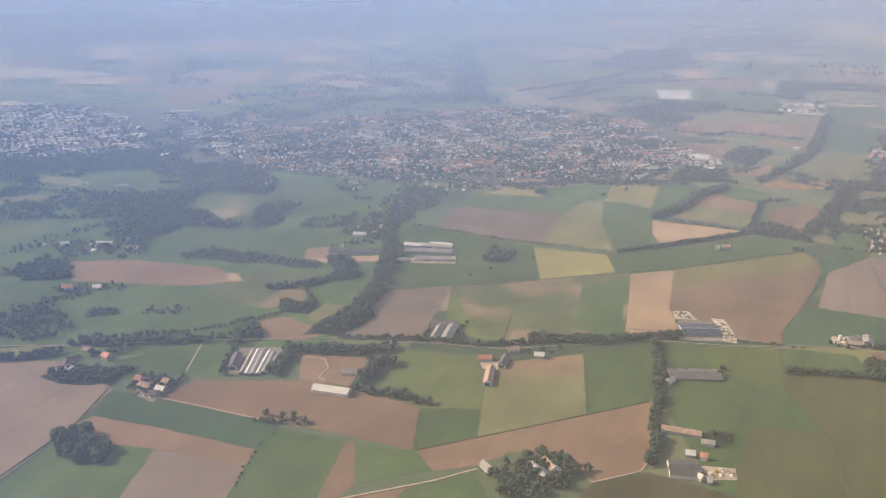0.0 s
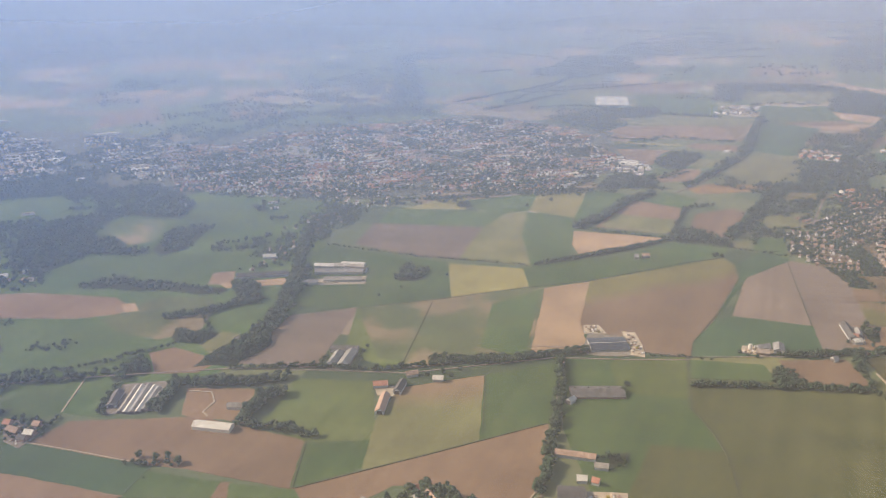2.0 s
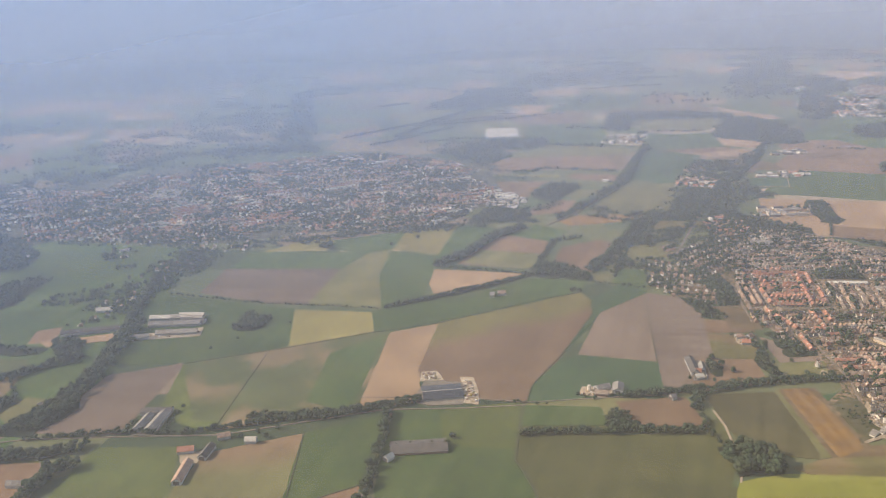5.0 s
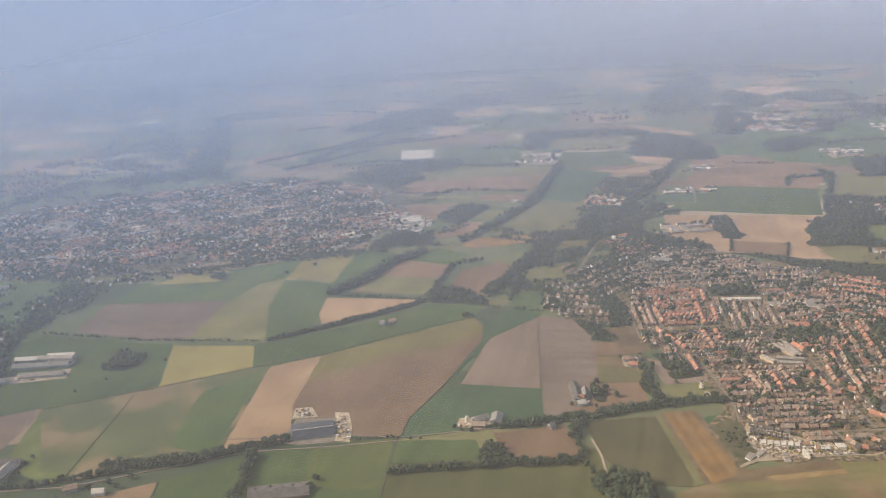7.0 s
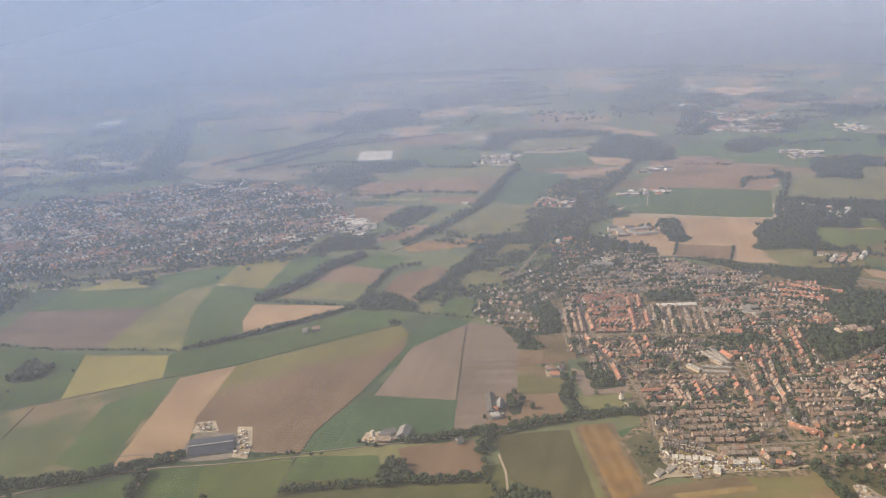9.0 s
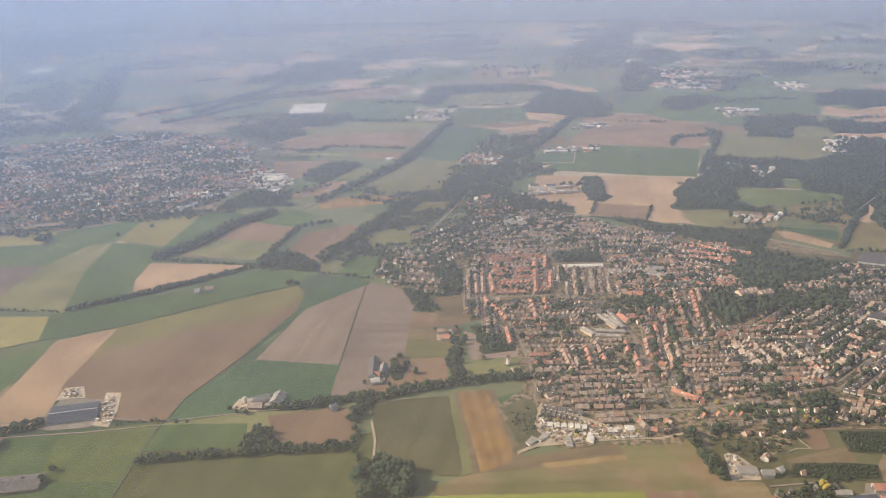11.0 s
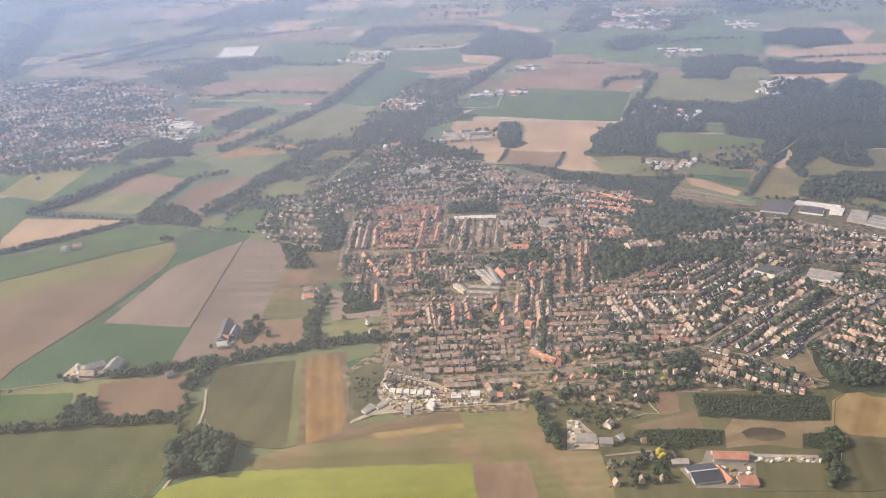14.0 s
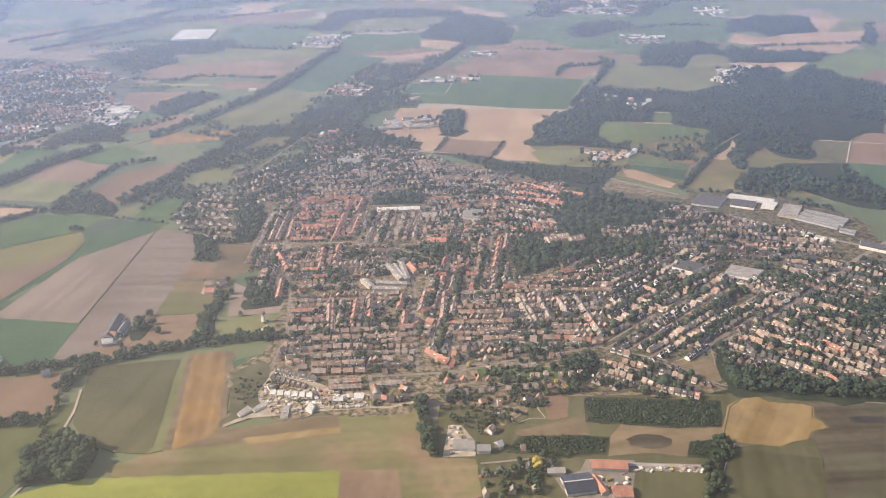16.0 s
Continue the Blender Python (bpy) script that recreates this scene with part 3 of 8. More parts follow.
def house(x, y, ang, w=3.6, d=4.8, roof="brown", wall="brick", eave=2.7, ridge=4.8, label=""):
    """A family house: walls, pitched roof, chimney, front door and front windows."""
    key = (round(w * 2) / 2, d, roof, wall, eave, round(ridge, 1))
    if key not in HOUSE_ME:
        wv, rv = house_shape(key[0], d, eave, ridge)
        HOUSE_ME[key] = (mesh_np("wall", *wv, [M_WALL[wall]]), mesh_np("roof", *rv, [M_ROOF[roof]]),
                         mesh_np("chimney", *block(-w * 0.3 - 0.3, -0.3, ridge - 0.7, -w * 0.3 + 0.3, 0.3, ridge + 0.7), [M_WALL["brick"]]),
                         mesh_np("window", *block(-w * 0.36, -d / 2 - 0.06, eave * 0.64, w * 0.36, -d / 2 + 0.02, eave * 0.9), [M_WINDOW]),
                         mesh_np("window", *block(-w * 0.1, -d / 2 - 0.06, eave * 0.15, w * 0.38, -d / 2 + 0.02, eave * 0.43), [M_WINDOW]),
                         mesh_np("annex", *block(-w * 0.45, d / 2 + 0.02, -0.3, w * 0.1, d / 2 + 1.5, eave * 0.55), [M_WALL["pale"]]),
                         mesh_np("dormer", *block(-w * 0.25, -d * 0.36, eave + 0.35, w * 0.25, -d * 0.1, (eave + ridge) / 2 + 0.5), [M_WALL["pale"]]),
                         mesh_np("door", *block(-w * 0.36, -d / 2 - 0.06, 0, -w * 0.2, -d / 2 + 0.02, eave * 0.41), [M_DOOR]))
    ob = new("house")
    ob.location, ob.rotation_euler = (x, y, 0.2), (0, 0, radians(ang))
    top = ob
    for me in HOUSE_ME[key]:
        kind = me.name.split(".")[0]
        if kind == "dormer" and RV.random() < 0.6:
            continue
        made = part(kind, me, None, top if kind in ("chimney", "dormer") else ob)
        if kind == "roof":
            top = made
    word = {"orange": "orange tiled", "brown": "brown tiled", "grey": "grey tiled", "slate": "dark tiled"}.get(roof, roof)
    return tagged(ob, label or f"two storey {wall} house with a {word} pitched roof", "house", "houses of the village")


class Mass:
    """Many far houses gathered into one mesh."""
    mats = [*M_WALL.values(), *M_ROOF.values()]
    walls, roofs = list(M_WALL), list(M_ROOF)

    def __init__(self):
        self.v, self.f, self.i, self.n = [], [], [], 0

    def add(self, x, y, ang, w, d, roof, wall, eave=2.7, ridge=4.8):
        c, s = math.cos(radians(ang)), math.sin(radians(ang))
        for (v, f), k in zip(house_shape(w, d, eave, ridge), (self.walls.index(wall), len(self.walls) + self.roofs.index(roof))):
            p = v.copy()
            p[:, :2] = v[:, :2] @ np.array([[c, s], [-s, c]]) + (x, y)
            self.v.append(p)
            self.f.append(f + self.n)
            self.i.append(np.full(len(f), k))
            self.n += len(v)
        r = RV.random()
        extra = []
        if r < 0.5:
            side = 1 if r < 0.3 else -1
            v, f = block(-w * 0.25, -d * 0.36, eave + 0.35, w * 0.25, -d * 0.1, (eave + ridge) / 2 + 0.4)
            v[:, 1] *= side
            extra.append((v, f if side > 0 else f[:, ::-1], self.walls.index("white")))
        if 0.25 < r < 0.85:
            y0 = d / 2 + RV.uniform(0.8, 2.4)
            x0 = RV.uniform(-0.4, 0.2) * w
            extra.append((*block(x0, y0, -0.3, x0 + RV.uniform(1.1, 2.2), y0 + RV.uniform(1.0, 1.8), 1.4), RV.choice((1, 2, 4 + self.roofs.index("flat"), 4 + self.roofs.index("orange"), 4 + self.roofs.index("slate")))))
        for v, f, k in extra:
            p = v.copy()
            p[:, :2] = v[:, :2] @ np.array([[c, s], [-s, c]]) + (x, y)
            self.v.append(p)
            self.f.append(f + self.n)
            self.i.append(np.full(len(f), k))
            self.n += len(v)

    def done(self, name, label):
        if self.n:
            tagged(new(name, mesh_np(name, np.concatenate(self.v), np.concatenate(self.f), self.mats, np.concatenate(self.i))), label, "houses", kind="stuff")


SINGLE = [0]
mass = Mass()
garden_trees = {"far": [], "tiny": [], "speck": []}


def put_house(x, y, ang, w, d, roof, wall, eave=2.7, ridge=4.8, single=False):
    take(x, y)
    if single and SINGLE[0] < 290:
        SINGLE[0] += 1
        house(x, y, ang, w, d, roof, wall, eave, ridge)
    else:
        mass.add(x, y, ang, w, d, roof, wall, eave, ridge)


def house_row(a, b, w=3.0, d=4.6, roof="brown", wall="brick", single=True, gap=0.0, eave=2.6, ridge=4.5):
    """A terrace of houses from a to b, their ridges along the row; gap: clear space between neighbours."""
    dx, dy = b[0] - a[0], b[1] - a[1]
    n = max(1, round(math.hypot(dx, dy) / (w + gap)))
    ang = math.degrees(math.atan2(dy, dx))
    unit, brk = math.hypot(dx, dy) / n, RV.randint(4, 6)
    for i in range(n):
        k = (i + 0.5) / n
        if n > 7 and i % brk == brk - 1 and RV.random() < 0.8:
            continue
        put_house(a[0] + dx * k, a[1] + dy * k, ang, unit - gap, d, roof if RV.random() < 0.85 else RV.choice(("brown", "grey", "orange")), wall, eave, ridge * RV.choice((1.0, 1.0, 1.06, 0.94)), single)
        for side in (-1, 1):
            if RV.random() < 0.2:
                o = d * RV.uniform(1.0, 1.6) * side
                garden_trees["far"].append((a[0] + dx * k - math.sin(radians(ang)) * o, a[1] + dy * k + math.cos(radians(ang)) * o, RV.uniform(2.0, 5.0)))


def district(pts, ang, row=8.8, pitch=4.9, roofs=("brown",), walls=("brick",), skip=0.16, green=0.45, w=3.2, d=3.5, street=True, tree_h=3.8, lod="tiny", eave=2.5, ridge=4.4, jit=7.0, turned=0.35):
    """Houses in rows that fill an outline, with gardens, trees and streets between the rows; neighbours share a roof colour for a stretch."""
    c, s = math.cos(radians(ang)), math.sin(radians(ang))
    cx, cy = sum(p[0] for p in pts) / len(pts), sum(p[1] for p in pts) / len(pts)
    reach = max(math.hypot(p[0] - cx, p[1] - cy) for p in pts)
    k, v = 0, -reach
    while v < reach:
        u, run, left = -reach, [], 0
        while u < reach:
            x, y = cx + u * c - v * s, cy + u * s + v * c
            if inside(pts, *ragged(x, y, 5.0 if street else 26.0)):
                lush = lumpy(x, y, 26.0 if street else 55.0)
                if left <= 0:
                    left, roof, wall, flip = rnd.randint(2, 7), rnd.choice(roofs), rnd.choice(walls), 90 if rnd.random() < turned else 0
                    size = rnd.choice((0.8, 0.95, 1.0, 1.15, 1.45))
                left -= 1
                px, py = x + rnd.uniform(-0.2, 0.2) * pitch, y + rnd.uniform(-0.12, 0.12) * row
                if rnd.random() > skip + (0.12 if street else 0.45) * lush and not is_taken(px, py, max(3.0, w * 0.8)):
                    put_house(px, py, ang + flip + rnd.gauss(0, jit), w * size * rnd.uniform(0.9, 1.1), d * rnd.uniform(0.85, 1.15), roof, wall, eave * rnd.choice((0.6, 1.0, 1.0)), ridge * rnd.uniform(0.8, 1.1))
                for _ in range(3):
                    if rnd.random() < green * (0.75 + 0.7 * lush):
                        o = row * rnd.uniform(0.3, 0.65) * (1 if k % 2 else -1)
                        q = u + rnd.uniform(-0.5, 0.5) * pitch
                        garden_trees[lod].append((cx + q * c - (v + o) * s, cy + q * s + (v + o) * c, tree_h * (1 + 0.3 * lush) * rnd.choice((0.5, 0.7, 0.9, 1.1, 1.6))))
                run.append(u)
            u += pitch
        if street and k % 2 == 0 and len(run) > 2:
            o = v + row / 2
            road([(cx + run[0] * c - o * s, cy + run[0] * s + o * c), (cx + run[-1] * c - o * s, cy + run[-1] * s + o * c)], 1.8, False)
        v += row
        k += 1


def barn(a, b, width, roof="metal", wall="panel", eave=3.0, ridge=5.3, name="barn", label="long farm barn with a grey sheet roof", bays=0, category="barn"):
    """A long building with a pitched roof, from gable end a to gable end b, with a big door and roof lights."""
    dx, dy = b[0] - a[0], b[1] - a[1]
    w = math.hypot(dx, dy)
    ob = new(name)
    ob.location, ob.rotation_euler = ((a[0] + b[0]) / 2, (a[1] + b[1]) / 2, 0.25), (0, 0, math.atan2(dy, dx))
    (wv, wf), (rv, rf) = house_shape(w, width, eave, ridge, 0.6)
    part("wall", mesh_np("wall", wv, wf, [M_WALL[wall]]), None, ob)
    top = part("roof", mesh_np("roof", rv, rf, [M_ROOF[roof]]), None, ob)
    part("door", mesh_np("door", *block(-w / 2 - 0.1, -2.2, 0, -w / 2 + 0.05, 2.2, min(4.0, eave)), [M_DOOR]), None, ob)
    if roof == "solar":
        part("ridge_cap", mesh_np("ridge_cap", *block(-w / 2, -0.35, ridge + 0.1, w / 2, 0.35, ridge + 0.4), [M_ROOF["white"]]), None, top, "pale metal ridge cap")
    rise = (ridge - eave) / (width / 2)
    for k in range(bays):
        x = (k + 0.5) / bays * w - w / 2
        y0, y1 = width * 0.12, width * 0.32
        v, f = block(x - 0.7, -y1, 0, x + 0.7, -y0, 0.14)
        v[:, 2] += ridge + v[:, 1] * rise + 0.22
        part("roof_light", mesh_np("roof_light", v, f, [M_ROOF["white"]]), None, top)
    return tagged(ob, label, category)


def hall(pts, high, roof="flat", wall="panel", label="large flat roofed hall with plain walls", rim=0.6, name="hall", category="hall"):
    """A flat-roofed building on an outline: walls, roof deck inside a raised rim, dark entrance."""
    ob = new(name)
    cx, cy = sum(p[0] for p in pts) / len(pts), sum(p[1] for p in pts) / len(pts)
    ob.location = (cx, cy, 0.25)
    loc = [(x - cx, y - cy) for x, y in pts]
    part("wall", prism(loc, -0.5, high), M_WALL[wall], ob)
    part("roof", prism([(x * 0.985, y * 0.985) for x, y in loc], high - 0.2, high + 0.12), M_ROOF[roof], ob)
    (ax, ay), (bx, by) = loc[0], loc[1]
    n = max(2, int(math.hypot(bx - ax, by - ay) / 12))
    ang = math.atan2(by - ay, bx - ax)
    for k in range(min(n, 8)):
        t = (k + 0.5) / min(n, 8)
        o = part("window", mesh_np("window", *block(-2.5, -0.08, high * 0.35, 2.5, 0.08, high * 0.65), [M_WINDOW]), None, ob)
        o.location, o.rotation_euler = (ax + (bx - ax) * t, ay + (by - ay) * t, 0), (0, 0, ang)
    return tagged(ob, label, category)



def windmill(x, y):
    """A tower mill: tapered white tower, dark cap and four lattice sails."""
    ob = new("windmill")
    ob.location, ob.rotation_euler = (x, y, 0.3), (0, 0, radians(-35))
    bm = bmesh.new()
    bmesh.ops.create_cone(bm, cap_ends=True, segments=16, radius1=2.3, radius2=1.4, depth=7.4, matrix=Matrix.Translation((0, 0, 3.7)))
    part("tower", bm, M_WALL["white"], ob)
    bm = bmesh.new()
    bmesh.ops.create_uvsphere(bm, u_segments=12, v_segments=6, radius=1.6, matrix=Matrix.Translation((0, 0, 7.6)) @ Matrix.Diagonal((1, 1.15, 0.8, 1)))
    part("cap", bm, M_ROOF["slate"], ob)
    for k in range(4):
        v, f = merge(block(-0.12, -2.1, 0, 0.12, -1.9, 5.8), block(0.1, -2.05, 1.1, 1.0, -1.95, 5.6))
        s = part("sail", mesh_np("sail", v, f, [M_WALL["brick"]]), None, ob)
        s.location, s.rotation_euler = (0, 0, 7.6), (0, radians(20 + 90 * k), 0)
    bm = bmesh.new()
    bmesh.ops.create_cone(bm, cap_ends=True, segments=20, radius1=3.4, radius2=3.2, depth=1.2, matrix=Matrix.Translation((0, 0, 0.5)))
    part("mound", bm, SOIL["olive"], ob)
    return tagged(ob, "white tower windmill with four sails on a mound", "windmill")


def silo(x, y, h=5.0, r=1.8):
    """A round white silo with a domed top."""
    ob = new("silo")
    ob.location = (x, y, 0.2)
    bm = bmesh.new()
    bmesh.ops.create_cone(bm, cap_ends=True, segments=16, radius1=r, radius2=r, depth=h, matrix=Matrix.Translation((0, 0, h / 2)))
    part("tank", bm, M_WALL["white"], ob)
    bm = bmesh.new()
    bmesh.ops.create_uvsphere(bm, u_segments=16, v_segments=8, radius=r, matrix=Matrix.Translation((0, 0, h)) @ Matrix.Diagonal((1.02, 1.02, 0.55, 1)))
    part("dome", bm, M_ROOF["white"], ob)
    return tagged(ob, "round white farm silo with a domed top", "silo")


def far_country(count, seed):
    """Hedgerows, tree belts and farm roofs scattered over the far plain."""
    r = random.Random(seed)
    places = []
    for _ in range(count):
        x, y = r.uniform(-2900, 3000), 2650 + 2000 * r.random() ** 0.9
        if r.random() < 0.5:
            n, a = r.randint(8, 30), r.choice((0.0, 0.1, 0.5, 1.45, 1.2, -0.3)) + r.gauss(0, 0.1)
            for i in range(n):
                places.append((x + i * 9 * math.cos(a) + r.gauss(0, 4), y + i * 9 * math.sin(a) + r.gauss(0, 4), r.uniform(5, 11)))
        else:
            n, wide, deep = r.randint(20, 70), r.uniform(25, 80), r.uniform(20, 60)
            for i in range(n):
                places.append((x + r.gauss(0, wide), y + r.gauss(0, deep), r.uniform(6, 13)))
    stuff_trees("far_tree_belts", places, "speck", "far dark hedgerows and tree belts", "trees")
    m = Mass()
    for _ in range(count):
        x, y = r.uniform(-2800, 3000), r.uniform(2700, 4600)
        for _ in range(r.randint(1, 4)):
            m.add(x + r.uniform(-20, 20), y + r.uniform(-15, 15), r.choice((0, 90)) + r.gauss(0, 8), r.uniform(9, 26), r.uniform(6, 12), r.choice(("white", "metal", "brown", "orange", "flat")), r.choice(("white", "pale")), 3.5, 6)
    m.done("far_farms", "far farm buildings with pale roofs")



def clutter(pts, n, seed):
    """Stacks of building material, containers and vans on a building plot, as one heap of small boxes."""
    r = random.Random(seed)
    shapes, ix = [], []
    xs, ys = [p[0] for p in pts], [p[1] for p in pts]
    while len(shapes) < n:
        x, y = r.uniform(min(xs), max(xs)), r.uniform(min(ys), max(ys))
        if not inside(pts, x, y) or is_taken(x, y, 2.5):
            continue
        w, d, h = r.uniform(0.8, 3.4), r.uniform(0.8, 2.2), r.uniform(0.5, 2.0)
        v, f = block(-w / 2, -d / 2, 0.2, w / 2, d / 2, 0.3 + h)
        a = r.uniform(0, 3.14)
        v[:, :2] = v[:, :2] @ np.array([[math.cos(a), math.sin(a)], [-math.sin(a), math.cos(a)]]) + (x, y)
        shapes.append((v, f))
        ix += [r.choice((0, 0, 1, 1, 1, 2, 3, 4, 4))] * len(f)
    me = mesh_np("building_material", *merge(*shapes), [M_WALL["white"], M_WALL["pale"], M_AUTUMN[0], M_ROOF["flat"], M_WALL["brick"]], ix)
    tagged(new("building_material", me), "scattered pallets and crates of building material", "building material", kind="stuff")


# ---- fields of the near country, from the walk's start ----
field("grass", [(-1291, 1000), (-1071, 1112), (-659, 1253), (-399, 1232), (-301, 848), (-315, 667), (-670, 530)], -0.2)
field("greyplough", [(-632, 542), (-522, 577), (-450, 547), (-441, 489), (-444, 384), (-475, 368)])
field("grass", [(-444, 384), (-436, 405), (-437, 471), (-360, 478), (-348, 414), (-342, 373), (-418, 338)])
field("greyplough", [(-360, 477), (-284, 479), (-276, 436), (-264, 397), (-342, 373), (-348, 414)])
field("plough", [(-440, 488), (-435, 505), (-371, 505), (-284, 502), (-282, 479), (-361, 479), (-438, 472)])
field("dark", [(-443, 545), (-413, 545), (-290, 537), (-290, 501), (-372, 506), (-436, 506)])
field("plough", [(-401, 546), (-390, 581), (-290, 611), (-190, 596), (-176, 535), (-263, 541), (-309, 540)])
field("grass", [(-287, 531), (-229, 530), (-220, 454), (-216, 412), (-264, 397), (-279, 439), (-288, 497)])
field("plough", [(-228, 530), (-222, 531), (-203, 482), (-208, 461), (-220, 455)])
field("grass", [(-221, 530), (-175, 533), (-157, 514), (-202, 482)])
field("plough", [(-174, 536), (-12, 663), (-3, 587), (-13, 557), (-44, 534), (-67, 566), (-108, 554), (-124, 532), (-154, 514)])
field("plough", [(-202, 463), (-150, 502), (-127, 522), (-115, 493), (-113, 444), (-216, 412), (-220, 455)])
field("grass", [(-167, 485), (-126, 521), (-109, 491), (-103, 447), (-175, 425)])
field("corn", [(-42, 531), (-5, 557), (54, 545), (35, 490), (-69, 458)])
field("bright", [(-239, 691), (-171, 700), (-139, 610), (-191, 596), (-233, 614)])
field("grass", [(-190, 593), (-140, 608), (-134, 572), (-177, 536)])
field("browning", [(-143, 695), (-78, 732), (-59, 627), (-134, 567), (-147, 641)])
field("grass", [(-76, 734), (-19, 767), (-11, 664), (-59, 627)])
field("grass", [(-10, 781), (100, 805), (100, 712), (108, 696), (116, 676), (125, 646), (129, 610), (130, 518), (60, 497), (2, 658)])
field("moss", [(101, 719), (139, 755), (220, 776), (171, 532), (129, 517), (129, 610), (125, 646), (116, 676), (108, 696)])
field("moss", [(70, 648), (124, 650), (129, 610), (129, 518), (63, 498), (54, 567)], 0.1)
field("plough", [(-323, 654), (-267, 665), (-247, 609), (-270, 613), (-289, 609), (-306, 612)])
field("grass", [(-427, 641), (-393, 652), (-370, 594), (-406, 593)])
field("grass", [(-477, 591), (-427, 641), (-406, 591), (-423, 577), (-453, 563)])
field("olive", [(-609, 570), (-546, 605), (-538, 598), (-590, 549)])
field("plough", [(-395, 710), (-379, 726), (-323, 709), (-331, 684), (-367, 673)])
field("purple", [(-303, 709), (-300, 822), (-238, 856), (-233, 756), (-230, 714)])
field("bright", [(-238, 856), (-165, 888), (-154, 728), (-189, 739), (-219, 770)])
field("mixed", [(-165, 888), (-56, 946), (-49, 777), (-152, 731)])
field("grass", [(-100, 895), (-56, 946), (-49, 777), (-91, 790)], 0.1)
field("grass", [(-566, 745), (-461, 796), (-379, 788), (-384, 737), (-488, 655), (-551, 636)])
field("grass", [(-552, 749), (-454, 795), (-384, 790), (-392, 752), (-487, 692)], 0.1)
field("grass", [(-383, 796), (-343, 852), (-331, 821), (-362, 765)])
field("olive", [(-360, 740), (-351, 769), (-322, 767), (-322, 723), (-330, 714)])
field("grass", [(-641, 876), (-582, 971), (-473, 983), (-418, 984), (-401, 891), (-574, 876)])
field("plough", [(-440, 920), (-419, 933), (-403, 894), (-428, 886)])
field("grass", [(-692, 1053), (-596, 1207), (-437, 1236), (-419, 1160), (-487, 1050), (-571, 982)])
field("grass", [(-328, 905), (-301, 848), (-238, 858), (-161, 899), (-180, 1014), (-246, 1017), (-353, 1042)])
field("plough", [(-684, 792), (-614, 819), (-511, 827), (-480, 808), (-475, 790), (-515, 768), (-641, 743)], 0.1)
field("mixed", [(-477, 793), (-473, 817), (-457, 841), (-406, 850), (-388, 823), (-375, 765), (-405, 740), (-455, 748), (-488, 770)], 0.1)
field("pale", [(-490, 810), (-481, 818), (-465, 800), (-475, 793)], 0.1)
field("bright", [(-812, 824), (-851, 867), (-808, 922), (-783, 905), (-788, 855)], 0.1)
field("grass", [(-668, 663), (-713, 714), (-652, 739), (-632, 741), (-612, 697)], 0.1)
field("mixed", [(-667, 1012), (-684, 1071), (-637, 1102), (-604, 1092), (-575, 1021), (-594, 993)], 0.1)
clearing([(-961, 1062), (-974, 1100), (-908, 1105), (-885, 1067)])
field("olive", [(-961, 1062), (-974, 1100), (-908, 1105), (-885, 1067)], 0.4)
clearing([(-867, 1064), (-886, 1108), (-847, 1188), (-774, 1140), (-799, 1074)])
field("grass", [(-867, 1064), (-886, 1108), (-847, 1188), (-774, 1140), (-799, 1074)], 0.4)
clearing([(-826, 1268), (-757, 1318), (-719, 1288), (-787, 1240)])
field("grass", [(-826, 1268), (-757, 1318), (-719, 1288), (-787, 1240)], 0.4)
clearing([(-949, 976), (-912, 1013), (-884, 1004), (-928, 953)])
field("olive", [(-949, 976), (-912, 1013), (-884, 1004), (-928, 953)], 0.4)
# ---- fields in the middle of the plain ----
field("greyplough", [(146, 917), (168, 1035), (210, 1097), (218, 1101), (219, 908)])
field("purple", [(220, 1101), (276, 1084), (276, 917), (249, 917), (250, 866), (222, 843)])
field("plough", [(249, 916), (312, 921), (315, 874), (278, 856), (250, 847)])
field("dark", [(147, 915), (220, 906), (221, 844), (198, 834), (103, 808), (105, 844), (129, 902)])
field("pale", [(-53, 953), (-5, 983), (-5, 864), (9, 801), (-44, 780)])
field("turned", [(-5, 984), (145, 1096), (160, 1068), (159, 1030), (132, 922), (105, 844), (102, 808), (64, 812), (-4, 862)])
field("yellow", [(-177, 1010), (-86, 1010), (-71, 954), (-149, 904)])
field("grass", [(-357, 1048), (-217, 1019), (-177, 1010), (-149, 904), (-238, 856)])
field("mixed", [(-237, 854), (-70, 952), (-53, 953), (-44, 780), (-151, 745), (-179, 746)])
field("grass", [(-86, 1013), (-73, 1022), (14, 1072), (86, 1142), (154, 1139), (144, 1099), (-7, 987), (-54, 957), (-69, 956)])
field("pale", [(-41, 1124), (-40, 1168), (86, 1160), (9, 1093), (-26, 1076)])
field("yellow", [(-116, 1253), (-113, 1339), (-42, 1383), (-46, 1228)])
field("grass", [(-41, 1386), (16, 1369), (17, 1295), (-41, 1185), (-62, 1212), (-46, 1228)])
field("grass", [(-216, 1283), (-115, 1345), (-116, 1248), (-143, 1232), (-183, 1238)])
field("yellow", [(-275, 1252), (-228, 1315), (-208, 1283), (-207, 1238), (-294, 1226)])
field("grass", [(-309, 1224), (-122, 1237), (-115, 1148), (-174, 1153), (-310, 1151)])
field("purple", [(-311, 1056), (-315, 1147), (-165, 1160), (-169, 1027), (-221, 1029)])
field("olive", [(-163, 1157), (-143, 1232), (-117, 1246), (-108, 1138), (-79, 1022), (-167, 1029)])
field("grass", [(-115, 1244), (-47, 1226), (-40, 1124), (-39, 1055), (-77, 1026), (-106, 1138)])
